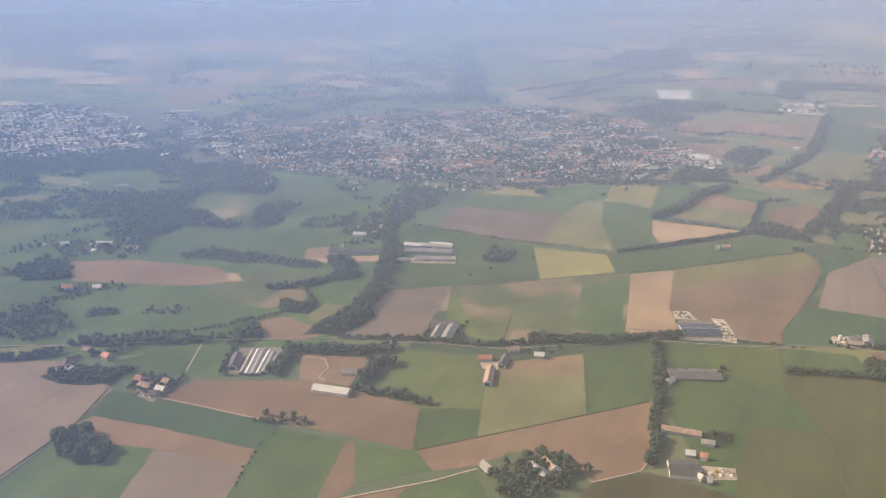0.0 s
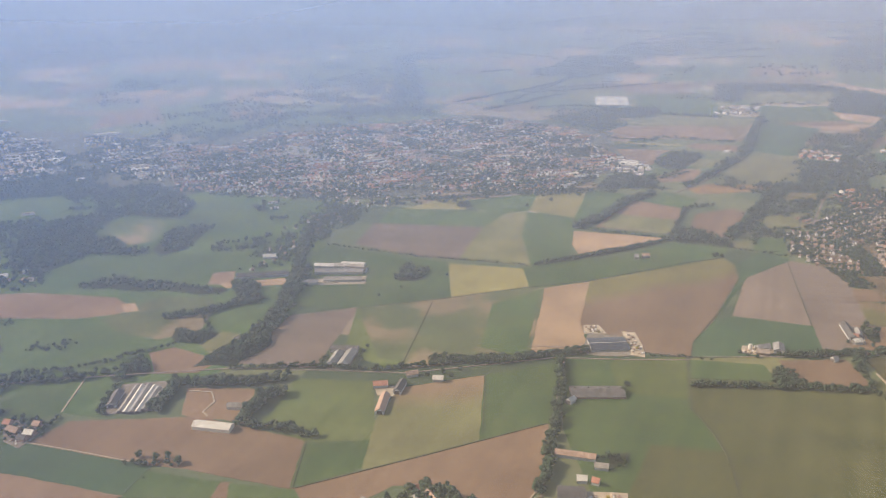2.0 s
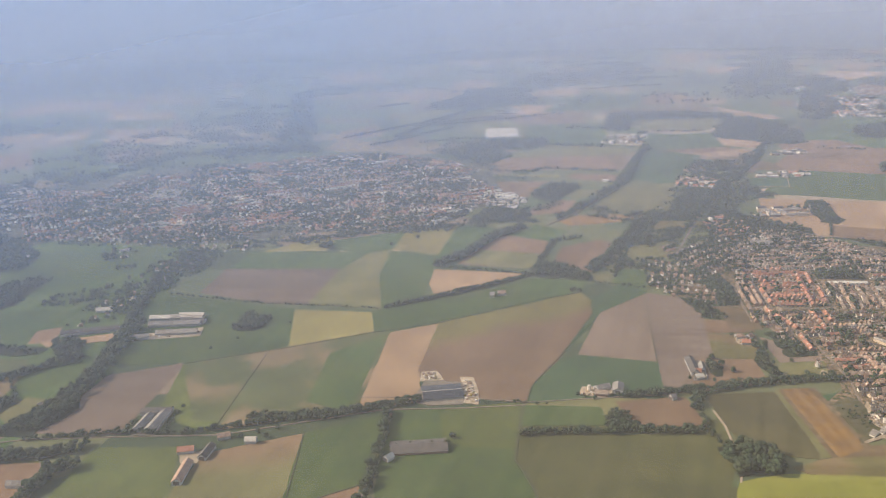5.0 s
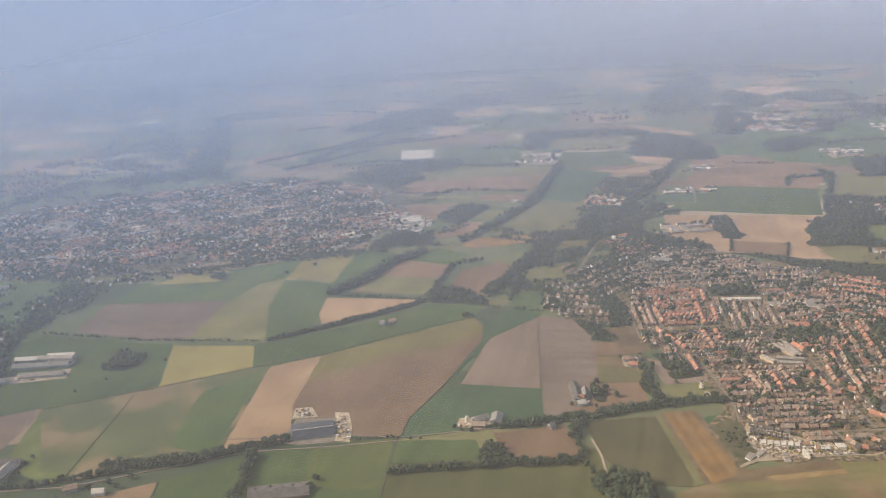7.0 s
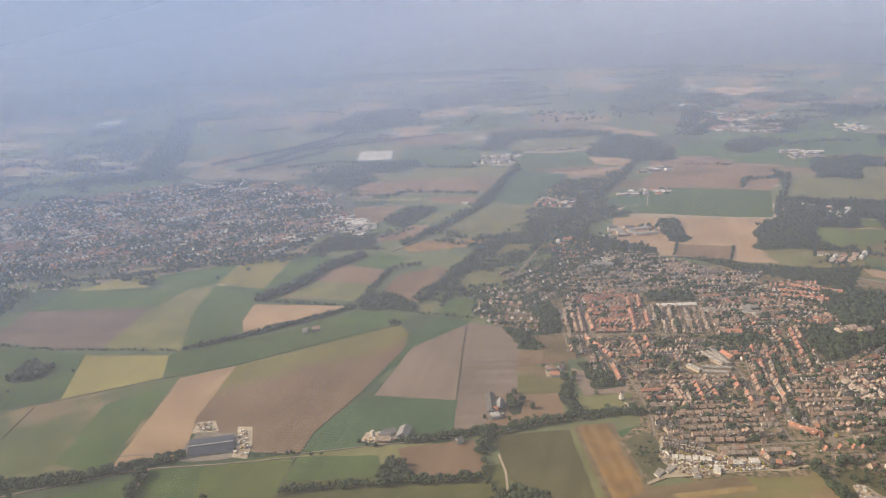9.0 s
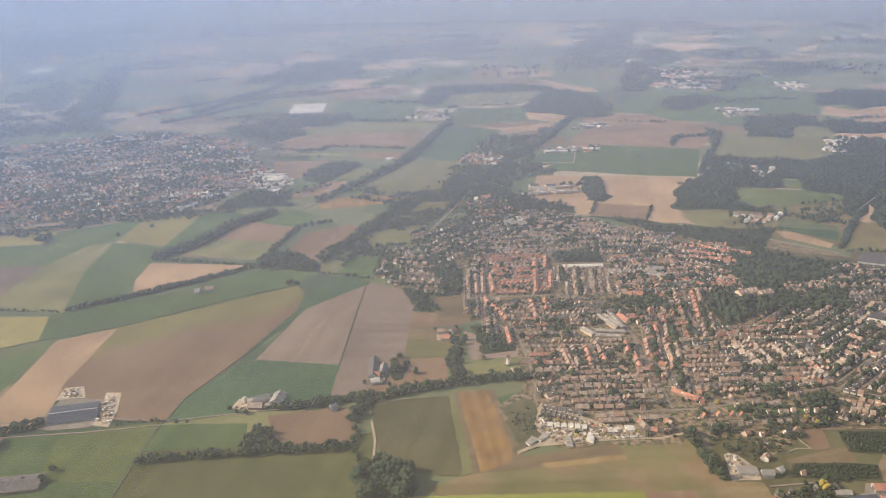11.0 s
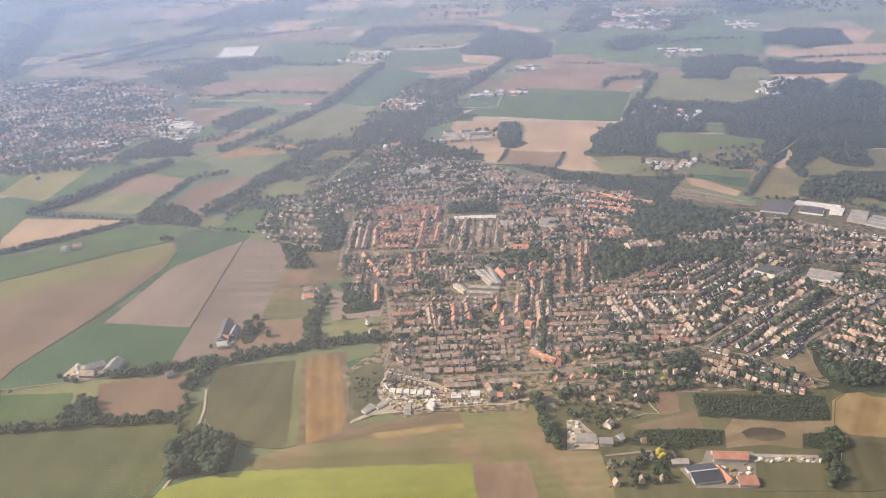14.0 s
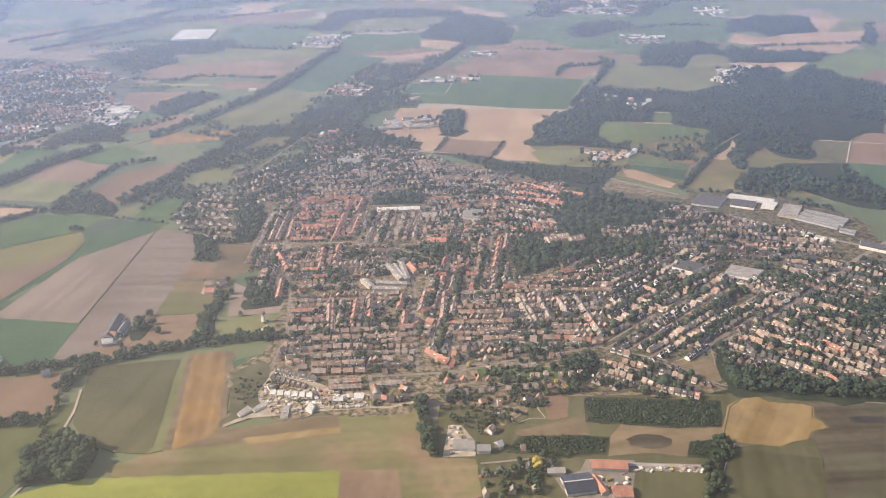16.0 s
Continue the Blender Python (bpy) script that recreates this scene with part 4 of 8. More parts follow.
field("plough", [(5, 1258), (34, 1335), (97, 1311), (94, 1209), (88, 1181), (-14, 1193)])
field("grass", [(34, 1335), (75, 1391), (123, 1360), (100, 1306)], 0.1)
field("olive", [(-8, 1198), (9, 1257), (90, 1244), (88, 1181)], 0.1)
field("plough", [(109, 1209), (119, 1279), (170, 1317), (186, 1303), (158, 1175), (118, 1187)])
field("olive", [(152, 1165), (182, 1165), (174, 1135), (160, 1141)])
field("olive", [(103, 808), (138, 820), (205, 828), (209, 807), (143, 784), (106, 778)])
field("bright", [(35, 790), (96, 808), (99, 730), (42, 728), (32, 777)])
field("grass", [(-43, 758), (15, 787), (23, 735), (-17, 726), (-42, 733)])
field("moss", [(101, 778), (144, 779), (210, 777), (262, 795), (268, 735), (255, 686), (114, 684), (102, 710)])
field("olive", [(322, 914), (378, 921), (377, 897), (323, 882)])
field("greyplough", [(327, 978), (376, 942), (384, 927), (335, 918)])
field("plough", [(278, 1022), (321, 1022), (324, 992), (276, 985)])
field("dryolive", [(276, 981), (323, 985), (320, 924), (276, 921)])
field("tan", [(290, 1062), (316, 1067), (330, 1040), (334, 1000), (302, 1000), (301, 1023)])
field("olive", [(268, 1251), (322, 1299), (335, 1273), (282, 1239)])
field("grass", [(194, 1125), (226, 1185), (221, 1106)])
field("dark", [(159, 1071), (194, 1135), (221, 1102), (168, 1035), (134, 924), (132, 924), (159, 1027)])
field("pale", [(431, 1578), (682, 1555), (622, 1461), (608, 1384), (625, 1315), (549, 1331), (407, 1384)])
field("plough", [(491, 1361), (503, 1413), (577, 1399), (557, 1329)], 0.1)
field("olive", [(608, 1356), (678, 1367), (653, 1314), (621, 1303)])
# ---- the far plain and the park beyond the village ----
field("dryolive", [(611, 1386), (704, 1605), (882, 1659), (1006, 1718), (1203, 1705), (1017, 1187), (816, 1196), (704, 1253), (604, 1287)], -0.25)
field("grass", [(625, 2129), (643, 2244), (769, 2437), (866, 2415), (1004, 2469), (1147, 2401), (1076, 2157), (1033, 2033), (953, 2066), (837, 2040), (726, 2039)])
field("grass", [(281, 2031), (259, 2224), (368, 2206), (431, 2203), (446, 1964), (387, 1955), (308, 1990)])
field("olive", [(264, 2260), (252, 2377), (284, 2426), (363, 2456), (486, 2450), (459, 2328), (435, 2268), (362, 2286)])
field("pale", [(297, 2570), (382, 2595), (519, 2588), (624, 2515), (630, 2435), (560, 2447), (515, 2521), (412, 2574)])
field("pale", [(441, 2067), (437, 2149), (491, 2134), (529, 2100), (517, 2046), (498, 2029)])
field("pale", [(331, 1973), (446, 2025), (503, 2012), (493, 1946), (398, 1938)])
field("plough", [(285, 1996), (443, 2049), (459, 2013), (385, 1976)])
field("plough", [(554, 2069), (619, 2129), (689, 2126), (737, 2038), (814, 2001), (801, 1941), (718, 1971), (558, 1982)])
field("plough", [(520, 1799), (505, 1855), (557, 1965), (611, 1974), (719, 1976), (786, 1942), (776, 1916), (689, 1790), (726, 1763), (621, 1787)])
field("tan", [(728, 1981), (802, 1996), (866, 1966), (853, 1893), (800, 1915), (786, 1942)])
field("dark", [(229, 1725), (249, 1943), (284, 2002), (379, 1950), (366, 1888), (330, 1800), (324, 1735), (325, 1661), (291, 1673)])
field("grass", [(438, 1611), (497, 1723), (508, 1790), (554, 1802), (621, 1787), (726, 1763), (676, 1565), (592, 1577), (507, 1602)])
field("dark", [(431, 1669), (441, 1732), (506, 1743), (494, 1668)])
field("olive", [(734, 1697), (800, 1915), (852, 1888), (919, 1964), (1010, 1966), (1002, 1874), (936, 1720), (882, 1659), (795, 1687)])
field("plough", [(686, 1785), (706, 1858), (770, 1886), (781, 1905), (758, 1829), (724, 1763)])
field("pale", [(1060, 2099), (1100, 2190), (1144, 2141), (1289, 2203), (1382, 2213), (1319, 2077), (1175, 2064), (1109, 2048)])
field("pale", [(1075, 1992), (1106, 2037), (1171, 2052), (1311, 2065), (1238, 1970), (1169, 1983)])
field("pale", [(1336, 2409), (1406, 2389), (1293, 2196), (1278, 2203)])
field("olive", [(1406, 2381), (1467, 2369), (1384, 2213), (1296, 2196)])
field("plough", [(1346, 2114), (1440, 2307), (1475, 2321), (1377, 2100)])
field("tan", [(897, 2068), (964, 2116), (1050, 2093), (1039, 2039), (953, 2066)])
field("pale", [(1000, 1884), (1037, 1897), (1145, 1894), (1123, 1855), (1077, 1806), (1019, 1839)])
field("bright", [(1135, 1845), (1205, 1938), (1356, 2051), (1206, 1713), (1169, 1746), (1147, 1813)])
field("plough", [(1162, 1742), (1229, 1815), (1259, 1832), (1201, 1701), (1154, 1710)])
field("tan", [(395, 1907), (446, 1947), (505, 1874), (520, 1799), (466, 1809), (453, 1774)])
clearing([(1072, 1563), (1096, 1560), (1073, 1510), (1051, 1513)])
field("pale", [(1072, 1563), (1096, 1560), (1073, 1510), (1051, 1513)], 0.4)
clearing([(986, 1310), (1020, 1382), (1055, 1433), (1084, 1435), (1022, 1297), (1006, 1302)])
field("plough", [(986, 1310), (1020, 1382), (1055, 1433), (1084, 1435), (1022, 1297), (1006, 1302)], 0.4)
clearing([(975, 1398), (1019, 1392), (978, 1304), (942, 1243), (912, 1247), (956, 1349)])
field("scrub", [(975, 1398), (1019, 1392), (978, 1304), (942, 1243), (912, 1247), (956, 1349)], 0.4)
field("dark", [(940, 1239), (980, 1304), (1022, 1297), (976, 1191), (915, 1195)])
clearing([(864, 1284), (901, 1360), (912, 1338), (943, 1329), (944, 1313), (926, 1283), (913, 1303), (870, 1272)])
field("dryolive", [(864, 1284), (901, 1360), (912, 1338), (943, 1329), (944, 1313), (926, 1283), (913, 1303), (870, 1272)], 0.4)
clearing([(827, 1326), (873, 1418), (894, 1417), (838, 1319)])
field("pale", [(827, 1326), (873, 1418), (894, 1417), (838, 1319)], 0.4)
clearing([(770, 1222), (807, 1279), (833, 1244), (826, 1205), (789, 1209)])
field("dryolive", [(770, 1222), (807, 1279), (833, 1244), (826, 1205), (789, 1209)], 0.4)
clearing([(711, 1284), (728, 1279), (761, 1233), (752, 1220), (712, 1259)])
field("pale", [(711, 1284), (728, 1279), (761, 1233), (752, 1220), (712, 1259)], 0.4)
clearing([(718, 1303), (785, 1281), (771, 1247), (729, 1282)])
field("dark", [(718, 1303), (785, 1281), (771, 1247), (729, 1282)], 0.4)
clearing([(733, 1339), (794, 1302), (786, 1285), (720, 1307)])
field("mixed", [(733, 1339), (794, 1302), (786, 1285), (720, 1307)], 0.4)
clearing([(784, 1500), (803, 1550), (831, 1543), (816, 1491)])
field("bright", [(784, 1500), (803, 1550), (831, 1543), (816, 1491)], 0.4)
clearing([(699, 1439), (723, 1493), (753, 1489), (757, 1427), (719, 1394)])
field("bright", [(699, 1439), (723, 1493), (753, 1489), (757, 1427), (719, 1394)], 0.4)
clearing([(741, 1420), (775, 1486), (814, 1479), (858, 1459), (841, 1423), (790, 1411), (750, 1396)])
field("bright", [(741, 1420), (775, 1486), (814, 1479), (858, 1459), (841, 1423), (790, 1411), (750, 1396)], 0.4)
clearing([(805, 1599), (816, 1645), (866, 1637), (846, 1575)])
field("plough", [(805, 1599), (816, 1645), (866, 1637), (846, 1575)], 0.4)
clearing([(766, 1604), (780, 1639), (816, 1645), (804, 1596)])
field("grass", [(766, 1604), (780, 1639), (816, 1645), (804, 1596)], 0.4)
clearing([(1052, 1466), (1064, 1489), (1103, 1480), (1094, 1460)])
field("plough", [(1052, 1466), (1064, 1489), (1103, 1480), (1094, 1460)], 0.4)
clearing([(869, 1615), (944, 1642), (942, 1621), (869, 1588)])
field("tan", [(869, 1615), (944, 1642), (942, 1621), (869, 1588)], 0.4)
field("olive", [(149, 1485), (176, 1533), (200, 1555), (272, 1673), (304, 1654), (282, 1474), (224, 1484), (184, 1456)])
field("grass", [(148, 1488), (166, 1524), (278, 1538), (282, 1471), (225, 1481), (184, 1456)])
field("plough", [(-2, 1593), (-27, 1684), (82, 1689), (36, 1606)])
field("yellow", [(-26, 1736), (-26, 1749), (99, 1745), (104, 1733)])
field("plough", [(-62, 1811), (-17, 1905), (112, 1937), (233, 1944), (218, 1798), (129, 1819), (47, 1794), (-18, 1783)])
field("olive", [(-17, 1905), (-29, 1963), (66, 1993), (172, 2012), (256, 2044), (262, 2020), (233, 1944), (112, 1937)])
field("tan", [(185, 1945), (225, 1960), (234, 1938), (218, 1794), (204, 1835)])
field("plough", [(112, 1733), (125, 1757), (192, 1756), (215, 1738), (204, 1698), (137, 1708)])
field("olive", [(-178, 2242), (-155, 2396), (-16, 2431), (142, 2467), (209, 2379), (229, 2004), (66, 1993), (11, 2166)])
field("pale", [(90, 1519), (130, 1550), (135, 1519), (107, 1477)])
field("tan", [(-365, 2115), (-241, 2162), (-188, 2083), (-303, 2028)])
field("tan", [(-196, 2483), (-53, 2588), (148, 2607), (169, 2466), (-14, 2423), (-155, 2396)])
field("olive", [(106, 1590), (109, 1625), (174, 1631), (190, 1599), (133, 1557)])
field("pale", [(1067, 3797), (1206, 3939), (1364, 3920), (1155, 3653)])
field("pale", [(861, 3444), (1045, 3635), (1235, 3564), (1027, 3309)])
field("plough", [(972, 3062), (1037, 3199), (1112, 3066), (1046, 2898), (947, 2916)])
field("pale", [(363, 2618), (401, 2670), (510, 2654), (640, 2463), (509, 2511)])
field("pale", [(361, 2839), (401, 2942), (554, 2833), (538, 2733), (403, 2705)])
field("tan", [(656, 2690), (682, 2799), (741, 2789), (718, 2669)])
field("pale", [(-63, 2525), (-72, 2705), (108, 2738), (150, 2582), (42, 2512)])
field("plough", [(-34, 2366), (-47, 2513), (119, 2502), (150, 2381), (55, 2338)])
field("pale", [(-70, 2924), (-2, 3090), (115, 3116), (121, 2948)])
field("tan", [(179, 2504), (186, 2599), (435, 2700), (523, 2606), (346, 2533)])
field("plough", [(303, 2721), (314, 2847), (369, 2992), (423, 2953), (391, 2719)])
field("grass", [(21, 2578), (101, 2909), (296, 2976), (308, 2770), (146, 2593)])
field("grass", [(6, 2133), (-2, 2336), (153, 2381), (190, 2340), (188, 2066), (76, 2056)])
field("pale", [(607, 3748), (753, 3832), (727, 3648), (589, 3571)])
field("pale", [(461, 4341), (604, 4495), (817, 4293), (573, 4125)])
field("plough", [(1669, 4969), (1849, 5177), (2115, 4962), (1973, 4593), (1675, 4629)])
field("pale", [(1483, 4024), (1652, 4181), (1627, 3979), (1475, 3861)])
field("pale", [(1441, 3407), (1552, 3505), (1480, 3319), (1419, 3295)])
field("tan", [(1337, 3169), (1441, 3216), (1358, 3001), (1280, 2986)])
field("grass", [(941, 2452), (1082, 2624), (1205, 2605), (1165, 2502), (1041, 2344)])
field("pale", [(-1419, 2799), (-1314, 2848), (-1220, 2665), (-1290, 2586)])
field("pale", [(-1217, 2464), (-1058, 2506), (-1001, 2384), (-1122, 2308)])
field("plough", [(-1049, 2186), (-923, 2222), (-867, 2096), (-949, 2020)])
field("pale", [(-901, 1940), (-794, 1957), (-812, 1875), (-822, 1810)])
field("pale", [(-459, 2162), (-441, 2247), (-364, 2289), (-346, 2182), (-423, 2122)])
field("pale", [(-448, 2862), (-462, 3019), (-283, 3078), (-260, 2859)])
field("pale", [(-746, 3243), (-770, 3464), (-661, 3560), (-645, 3328)])
field("tan", [(-1011, 3788), (-961, 3943), (-681, 3828), (-783, 3671)])
field("pale", [(-317, 3197), (-303, 3297), (-152, 3321), (-197, 3126)])
field("tan", [(-646, 3684), (-538, 3842), (-420, 3721), (-529, 3573)])
field("water", [(-722, 2119), (-725, 2157), (-655, 2173), (-646, 2113)])
field("pale", [(-560, 4214), (-365, 4337), (-165, 4220), (-324, 4040)])
field("tan", [(-189, 4476), (54, 4604), (170, 4431), (-40, 4304)])
field("plough", [(-380, 2726), (-253, 2781), (-231, 2657), (-336, 2604)])
field("tan", [(930, 4525), (1172, 4662), (1241, 4489), (1002, 4331)])
field("pale", [(255, 5264), (521, 5449), (664, 5196), (404, 4943)])
field("plough", [(1226, 4424), (1468, 4554), (1523, 4390), (1282, 4239)])
field("pale", [(-1602, 2532), (-1657, 2711), (-1590, 2868), (-1334, 2877), (-1275, 2677), (-1473, 2615)])
field("plough", [(-1964, 2588), (-2043, 2742), (-1848, 2882), (-1771, 2630)])
field("pale", [(-1568, 1838), (-1601, 1944), (-1433, 2050), (-1382, 1926)])
field("pale", [(-1234, 2441), (-1252, 2578), (-1057, 2566), (-1009, 2422)])
field("plough", [(-1151, 2293), (-995, 2402), (-934, 2282), (-1065, 2188)])
field("pale", [(-1067, 2123), (-918, 2200), (-870, 2116), (-964, 2042)])
field("plough", [(-961, 1970), (-876, 2019), (-793, 1945), (-869, 1901)])
field("pale", [(-1174, 2104), (-1202, 2204), (-1176, 2308), (-1110, 2149)])
field("olive", [(-1026, 1860), (-945, 2069), (-804, 2028), (-851, 1859)])
field("plough", [(-1131, 1668), (-1219, 1875), (-1138, 1950), (-1032, 1817)])
field("tan", [(-1964, 2107), (-1926, 2201), (-1801, 2195), (-1840, 2055)])
field("pale", [(-1343, 2128), (-1289, 2217), (-1224, 2195), (-1254, 2095)])
field("grass", [(-936, 1668), (-926, 1779), (-816, 1781), (-773, 1629)])
field("pale", [(-455, 2138), (-457, 2250), (-402, 2320), (-346, 2252), (-378, 2184)])
field("pale", [(-339, 3203), (-335, 3357), (-209, 3469), (-205, 3275)])
field("plough", [(-415, 2905), (-342, 3063), (-244, 3035), (-334, 2847)])
field("tan", [(-604, 2657), (-497, 2842), (-398, 2793), (-480, 2651)])
field("pale", [(-1269, 3271), (-1182, 3497), (-1026, 3465), (-1119, 3244)])
field("tan", [(-905, 3206), (-792, 3468), (-642, 3397), (-741, 3154)])
field("olive", [(-369, 2495), (-244, 2664), (-211, 2341), (-324, 2299)])
field("tan", [(-2368, 2815), (-2289, 3081), (-2150, 2996), (-2236, 2743)])
track([(959, 1500), (1012, 1578)], 1.6)
track([(988, 1515), (968, 1454), (995, 1467)], 1.6)
track([(991, 1521), (1013, 1514), (985, 1434)], 1.6)
track([(977, 1403), (1019, 1392), (1060, 1382)], 1.6)
track([(1019, 1392), (979, 1304), (943, 1243)], 1.6)
track([(1013, 1402), (1039, 1455)], 1.6)
track([(793, 1547), (827, 1539)], 1.6)
track([(775, 1489), (810, 1482)], 1.6)
track([(506, 1739), (496, 1664), (435, 1666)], 1.6)
field("olive", [(200, 1654), (308, 1690), (273, 1445), (153, 1467), (183, 1573)])
field("orange", [(110, 1414), (137, 1451), (256, 1462), (198, 1416), (125, 1389)])
field("plough", [(-21, 1668), (69, 1676), (52, 1569), (-6, 1580)])
field("plough", [(63, 1488), (110, 1551), (130, 1538), (118, 1468), (63, 1448)])
clearing([(206, 1236), (214, 1287), (269, 1281), (263, 1244), (215, 1222)])
field("olive", [(206, 1236), (214, 1287), (269, 1281), (263, 1244), (215, 1222)], 0.4)
clearing([(183, 1133), (195, 1186), (224, 1186), (220, 1135)])
field("grass", [(183, 1133), (195, 1186), (224, 1186), (220, 1135)], 0.4)
clearing([(246, 1377), (261, 1423), (334, 1427), (328, 1402), (274, 1376)])
field("dryolive", [(246, 1377), (261, 1423), (334, 1427), (328, 1402), (274, 1376)], 0.4)
# ---- fields south of the village ----
field("corn", [(508, 792), (553, 802), (836, 813), (765, 667), (528, 665), (533, 727), (505, 743)], -0.6)
field("corn", [(270, 775), (257, 840), (316, 851), (330, 748), (328, 740), (308, 742), (285, 753)])
field("olive", [(316, 851), (321, 857), (338, 745), (330, 740)])
field("tan", [(322, 857), (353, 864), (368, 772), (372, 764), (442, 782), (491, 785), (494, 760), (459, 760), (339, 743)])
field("orange", [(325, 858), (347, 862), (364, 774), (364, 758), (344, 745)], 0.1)
field("straw", [(386, 755), (443, 767), (444, 762), (391, 751)], 0.1)
field("dryolive", [(339, 742), (445, 759), (449, 721), (317, 718), (307, 725)])
field("moss", [(165, 690), (262, 692), (300, 650), (252, 600), (200, 520), (150, 520)], -0.1)
field("lime", [(301, 715), (449, 723), (453, 691), (441, 652), (252, 651), (265, 700)])
field("dryolive", [(443, 780), (492, 788), (502, 736), (529, 735), (532, 706), (534, 665), (457, 665)])
field("plough", [(451, 722), (483, 725), (488, 692), (487, 665), (457, 665)], 0.1)
field("dark", [(357, 849), (377, 860), (388, 840), (362, 830)])
field("scrub", [(367, 791), (362, 828), (386, 838), (389, 805), (369, 769)])
field("fallow", [(747, 797), (800, 794), (768, 698), (724, 698), (739, 733), (740, 744), (740, 758), (688, 748), (682, 744), (684, 758), (755, 771)], 0.1)
field("corn", [(665, 697), (686, 741), (697, 744), (736, 736), (725, 698)], 0.1)
field("corn", [(617, 697), (625, 724), (664, 723), (659, 697)], 0.1)
field("tan", [(555, 763), (602, 781), (600, 761), (586, 759), (560, 759)], 0.1)
field("plough", [(577, 804), (595, 825), (589, 780), (578, 777)], 0.1)
field("tan", [(611, 740), (615, 758), (624, 772), (659, 769), (687, 767), (682, 756), (660, 753), (658, 739), (636, 743)], 0.1)
field("darkcrop", [(604, 802), (692, 798), (686, 770), (659, 768), (624, 772), (602, 775)], 0.1)
field("darkcrop", [(550, 743), (558, 758), (599, 759), (613, 757), (608, 742), (584, 738)], 0.1)
field("darkcrop", [(658, 739), (663, 753), (680, 755), (673, 737)], 0.1)
field("fallow", [(638 + 13 * math.cos(k * math.pi / 10) * (1 + 0.12 * math.sin(2.3 * k)), 753.5 + 6.5 * math.sin(k * math.pi / 10)) for k in range(20)], 0.3)
field("straw", [(684, 758), (697, 792), (709, 802), (716, 806), (724, 796), (746, 794), (751, 791), (747, 780), (752, 777), (752, 769), (741, 764), (736, 757), (725, 755), (716, 750), (693, 754)], 0.1)
field("olive", [(676, 841), (705, 871), (700, 826)], 0.1)
field("grass", [(535, 834), (594, 832), (589, 820), (540, 822)], 0.1)
field("water", [(771, 779), (781, 781), (793, 779), (791, 774), (771, 775)], 0.1)
track([(669, 697), (671, 716), (680, 737), (689, 752)], 2.0)
ditch([(684, 758), (698, 792), (710, 803)], 0.8)
ditch([(736, 756), (741, 764), (752, 768), (752, 777), (747, 780), (751, 791)], 0.8)
track([(554, 780), (554, 774), (557, 772), (561, 775), (566, 778), (576, 778), (572, 788), (571, 800), (565, 804)], 0.7)
road([(673, 842), (705, 872), (749, 913)], 2.2)
road([(676, 840), (699, 818), (708, 816)], 1.6)
road([(705, 868), (700, 824)], 1.4)
field("grass", [(543, 838), (592, 830), (593, 820), (546, 825)])
field("olive", [(676, 838), (700, 862), (696, 829), (688, 831)])
field("plough", [(180, 818), (238, 833), (251, 784), (203, 775), (189, 792)], 0.1)
field("grass", [(99, 767), (102, 803), (165, 806), (172, 776)], 0.1)
# ---- roads, tracks, field boundaries ----
ditch([(-445, 405), (-441, 489), (-452, 547)], 1.0)
ditch([(-176, 535), (-190, 596)], 1.0)
ditch([(-174, 536), (-91, 600), (-12, 663)], 1.0)
ditch([(-238, 856), (-149, 904), (-70, 953), (-6, 986), (48, 1029), (97, 1068), (146, 1098)], 1.0)
ditch([(102, 808), (105, 844), (132, 924), (159, 1027), (160, 1068)], 1.0)
ditch([(99, 807), (100, 712), (108, 696), (116, 676), (125, 646), (129, 610), (131, 565)], 1.7)
ditch([(219, 1101), (220, 907)], 0.7)
ditch([(-76, 734), (-59, 637)], 0.7)
ditch([(-165, 888), (-154, 728)], 0.7)
track([(-44, 532), (-11, 557), (-2, 587)], 1.3)
track([(-206, 462), (-150, 502), (-125, 525)], 1.7)
track([(-406, 593), (-422, 645)], 1.3)
track([(-321, 650), (-300, 652), (-290, 637), (-291, 619), (-283, 613)], 1.7)
track([(-409, 546), (-360, 544), (-307, 540)], 1)
road([(-626, 575), (-519, 611), (-454, 642), (-305, 697), (-219, 712), (-145, 723), (-20, 782), (48, 792), (102, 804)], 1.5)
road([(-47, 802), (45, 813), (102, 809), (207, 834), (278, 856), (368, 891)], 1.3)
road([(-3, 563), (-6, 656), (-12, 782)], 2.2)
track([(265, 699), (268, 715), (268, 753), (266, 784), (260, 811)], 1.7)
track([(385, 805), (385, 825), (391, 841)], 2.3)
track([(385, 805), (398, 795), (426, 790), (474, 790), (491, 797)], 2.3)
track([(369, 768), (393, 786), (398, 795)], 1.7)
road([(457, 830), (463, 795)], 2.6)
road([(457, 828), (507, 833), (527, 838), (557, 850)], 2.6)
road([(672, 844), (727, 884), (788, 938), (864, 1015), (967, 1107)], 4.7)
road([(672, 844), (699, 813), (720, 806), (826, 793)], 1.1)
road([(761, 1207), (795, 1285), (846, 1375), (916, 1466)], 1.7)
road([(738, 1172), (798, 1131), (841, 1094), (911, 1046)], 4.3)
road([(437, 1376), (579, 1320), (650, 1287), (756, 1198)], 3)
road([(275, 2052), (223, 1793), (191, 1612), (135, 1468), (92, 1390)], 2.6)
road([(881, 2878), (528, 2058), (420, 1728), (350, 1583), (294, 1354), (268, 1251)], 2.6)
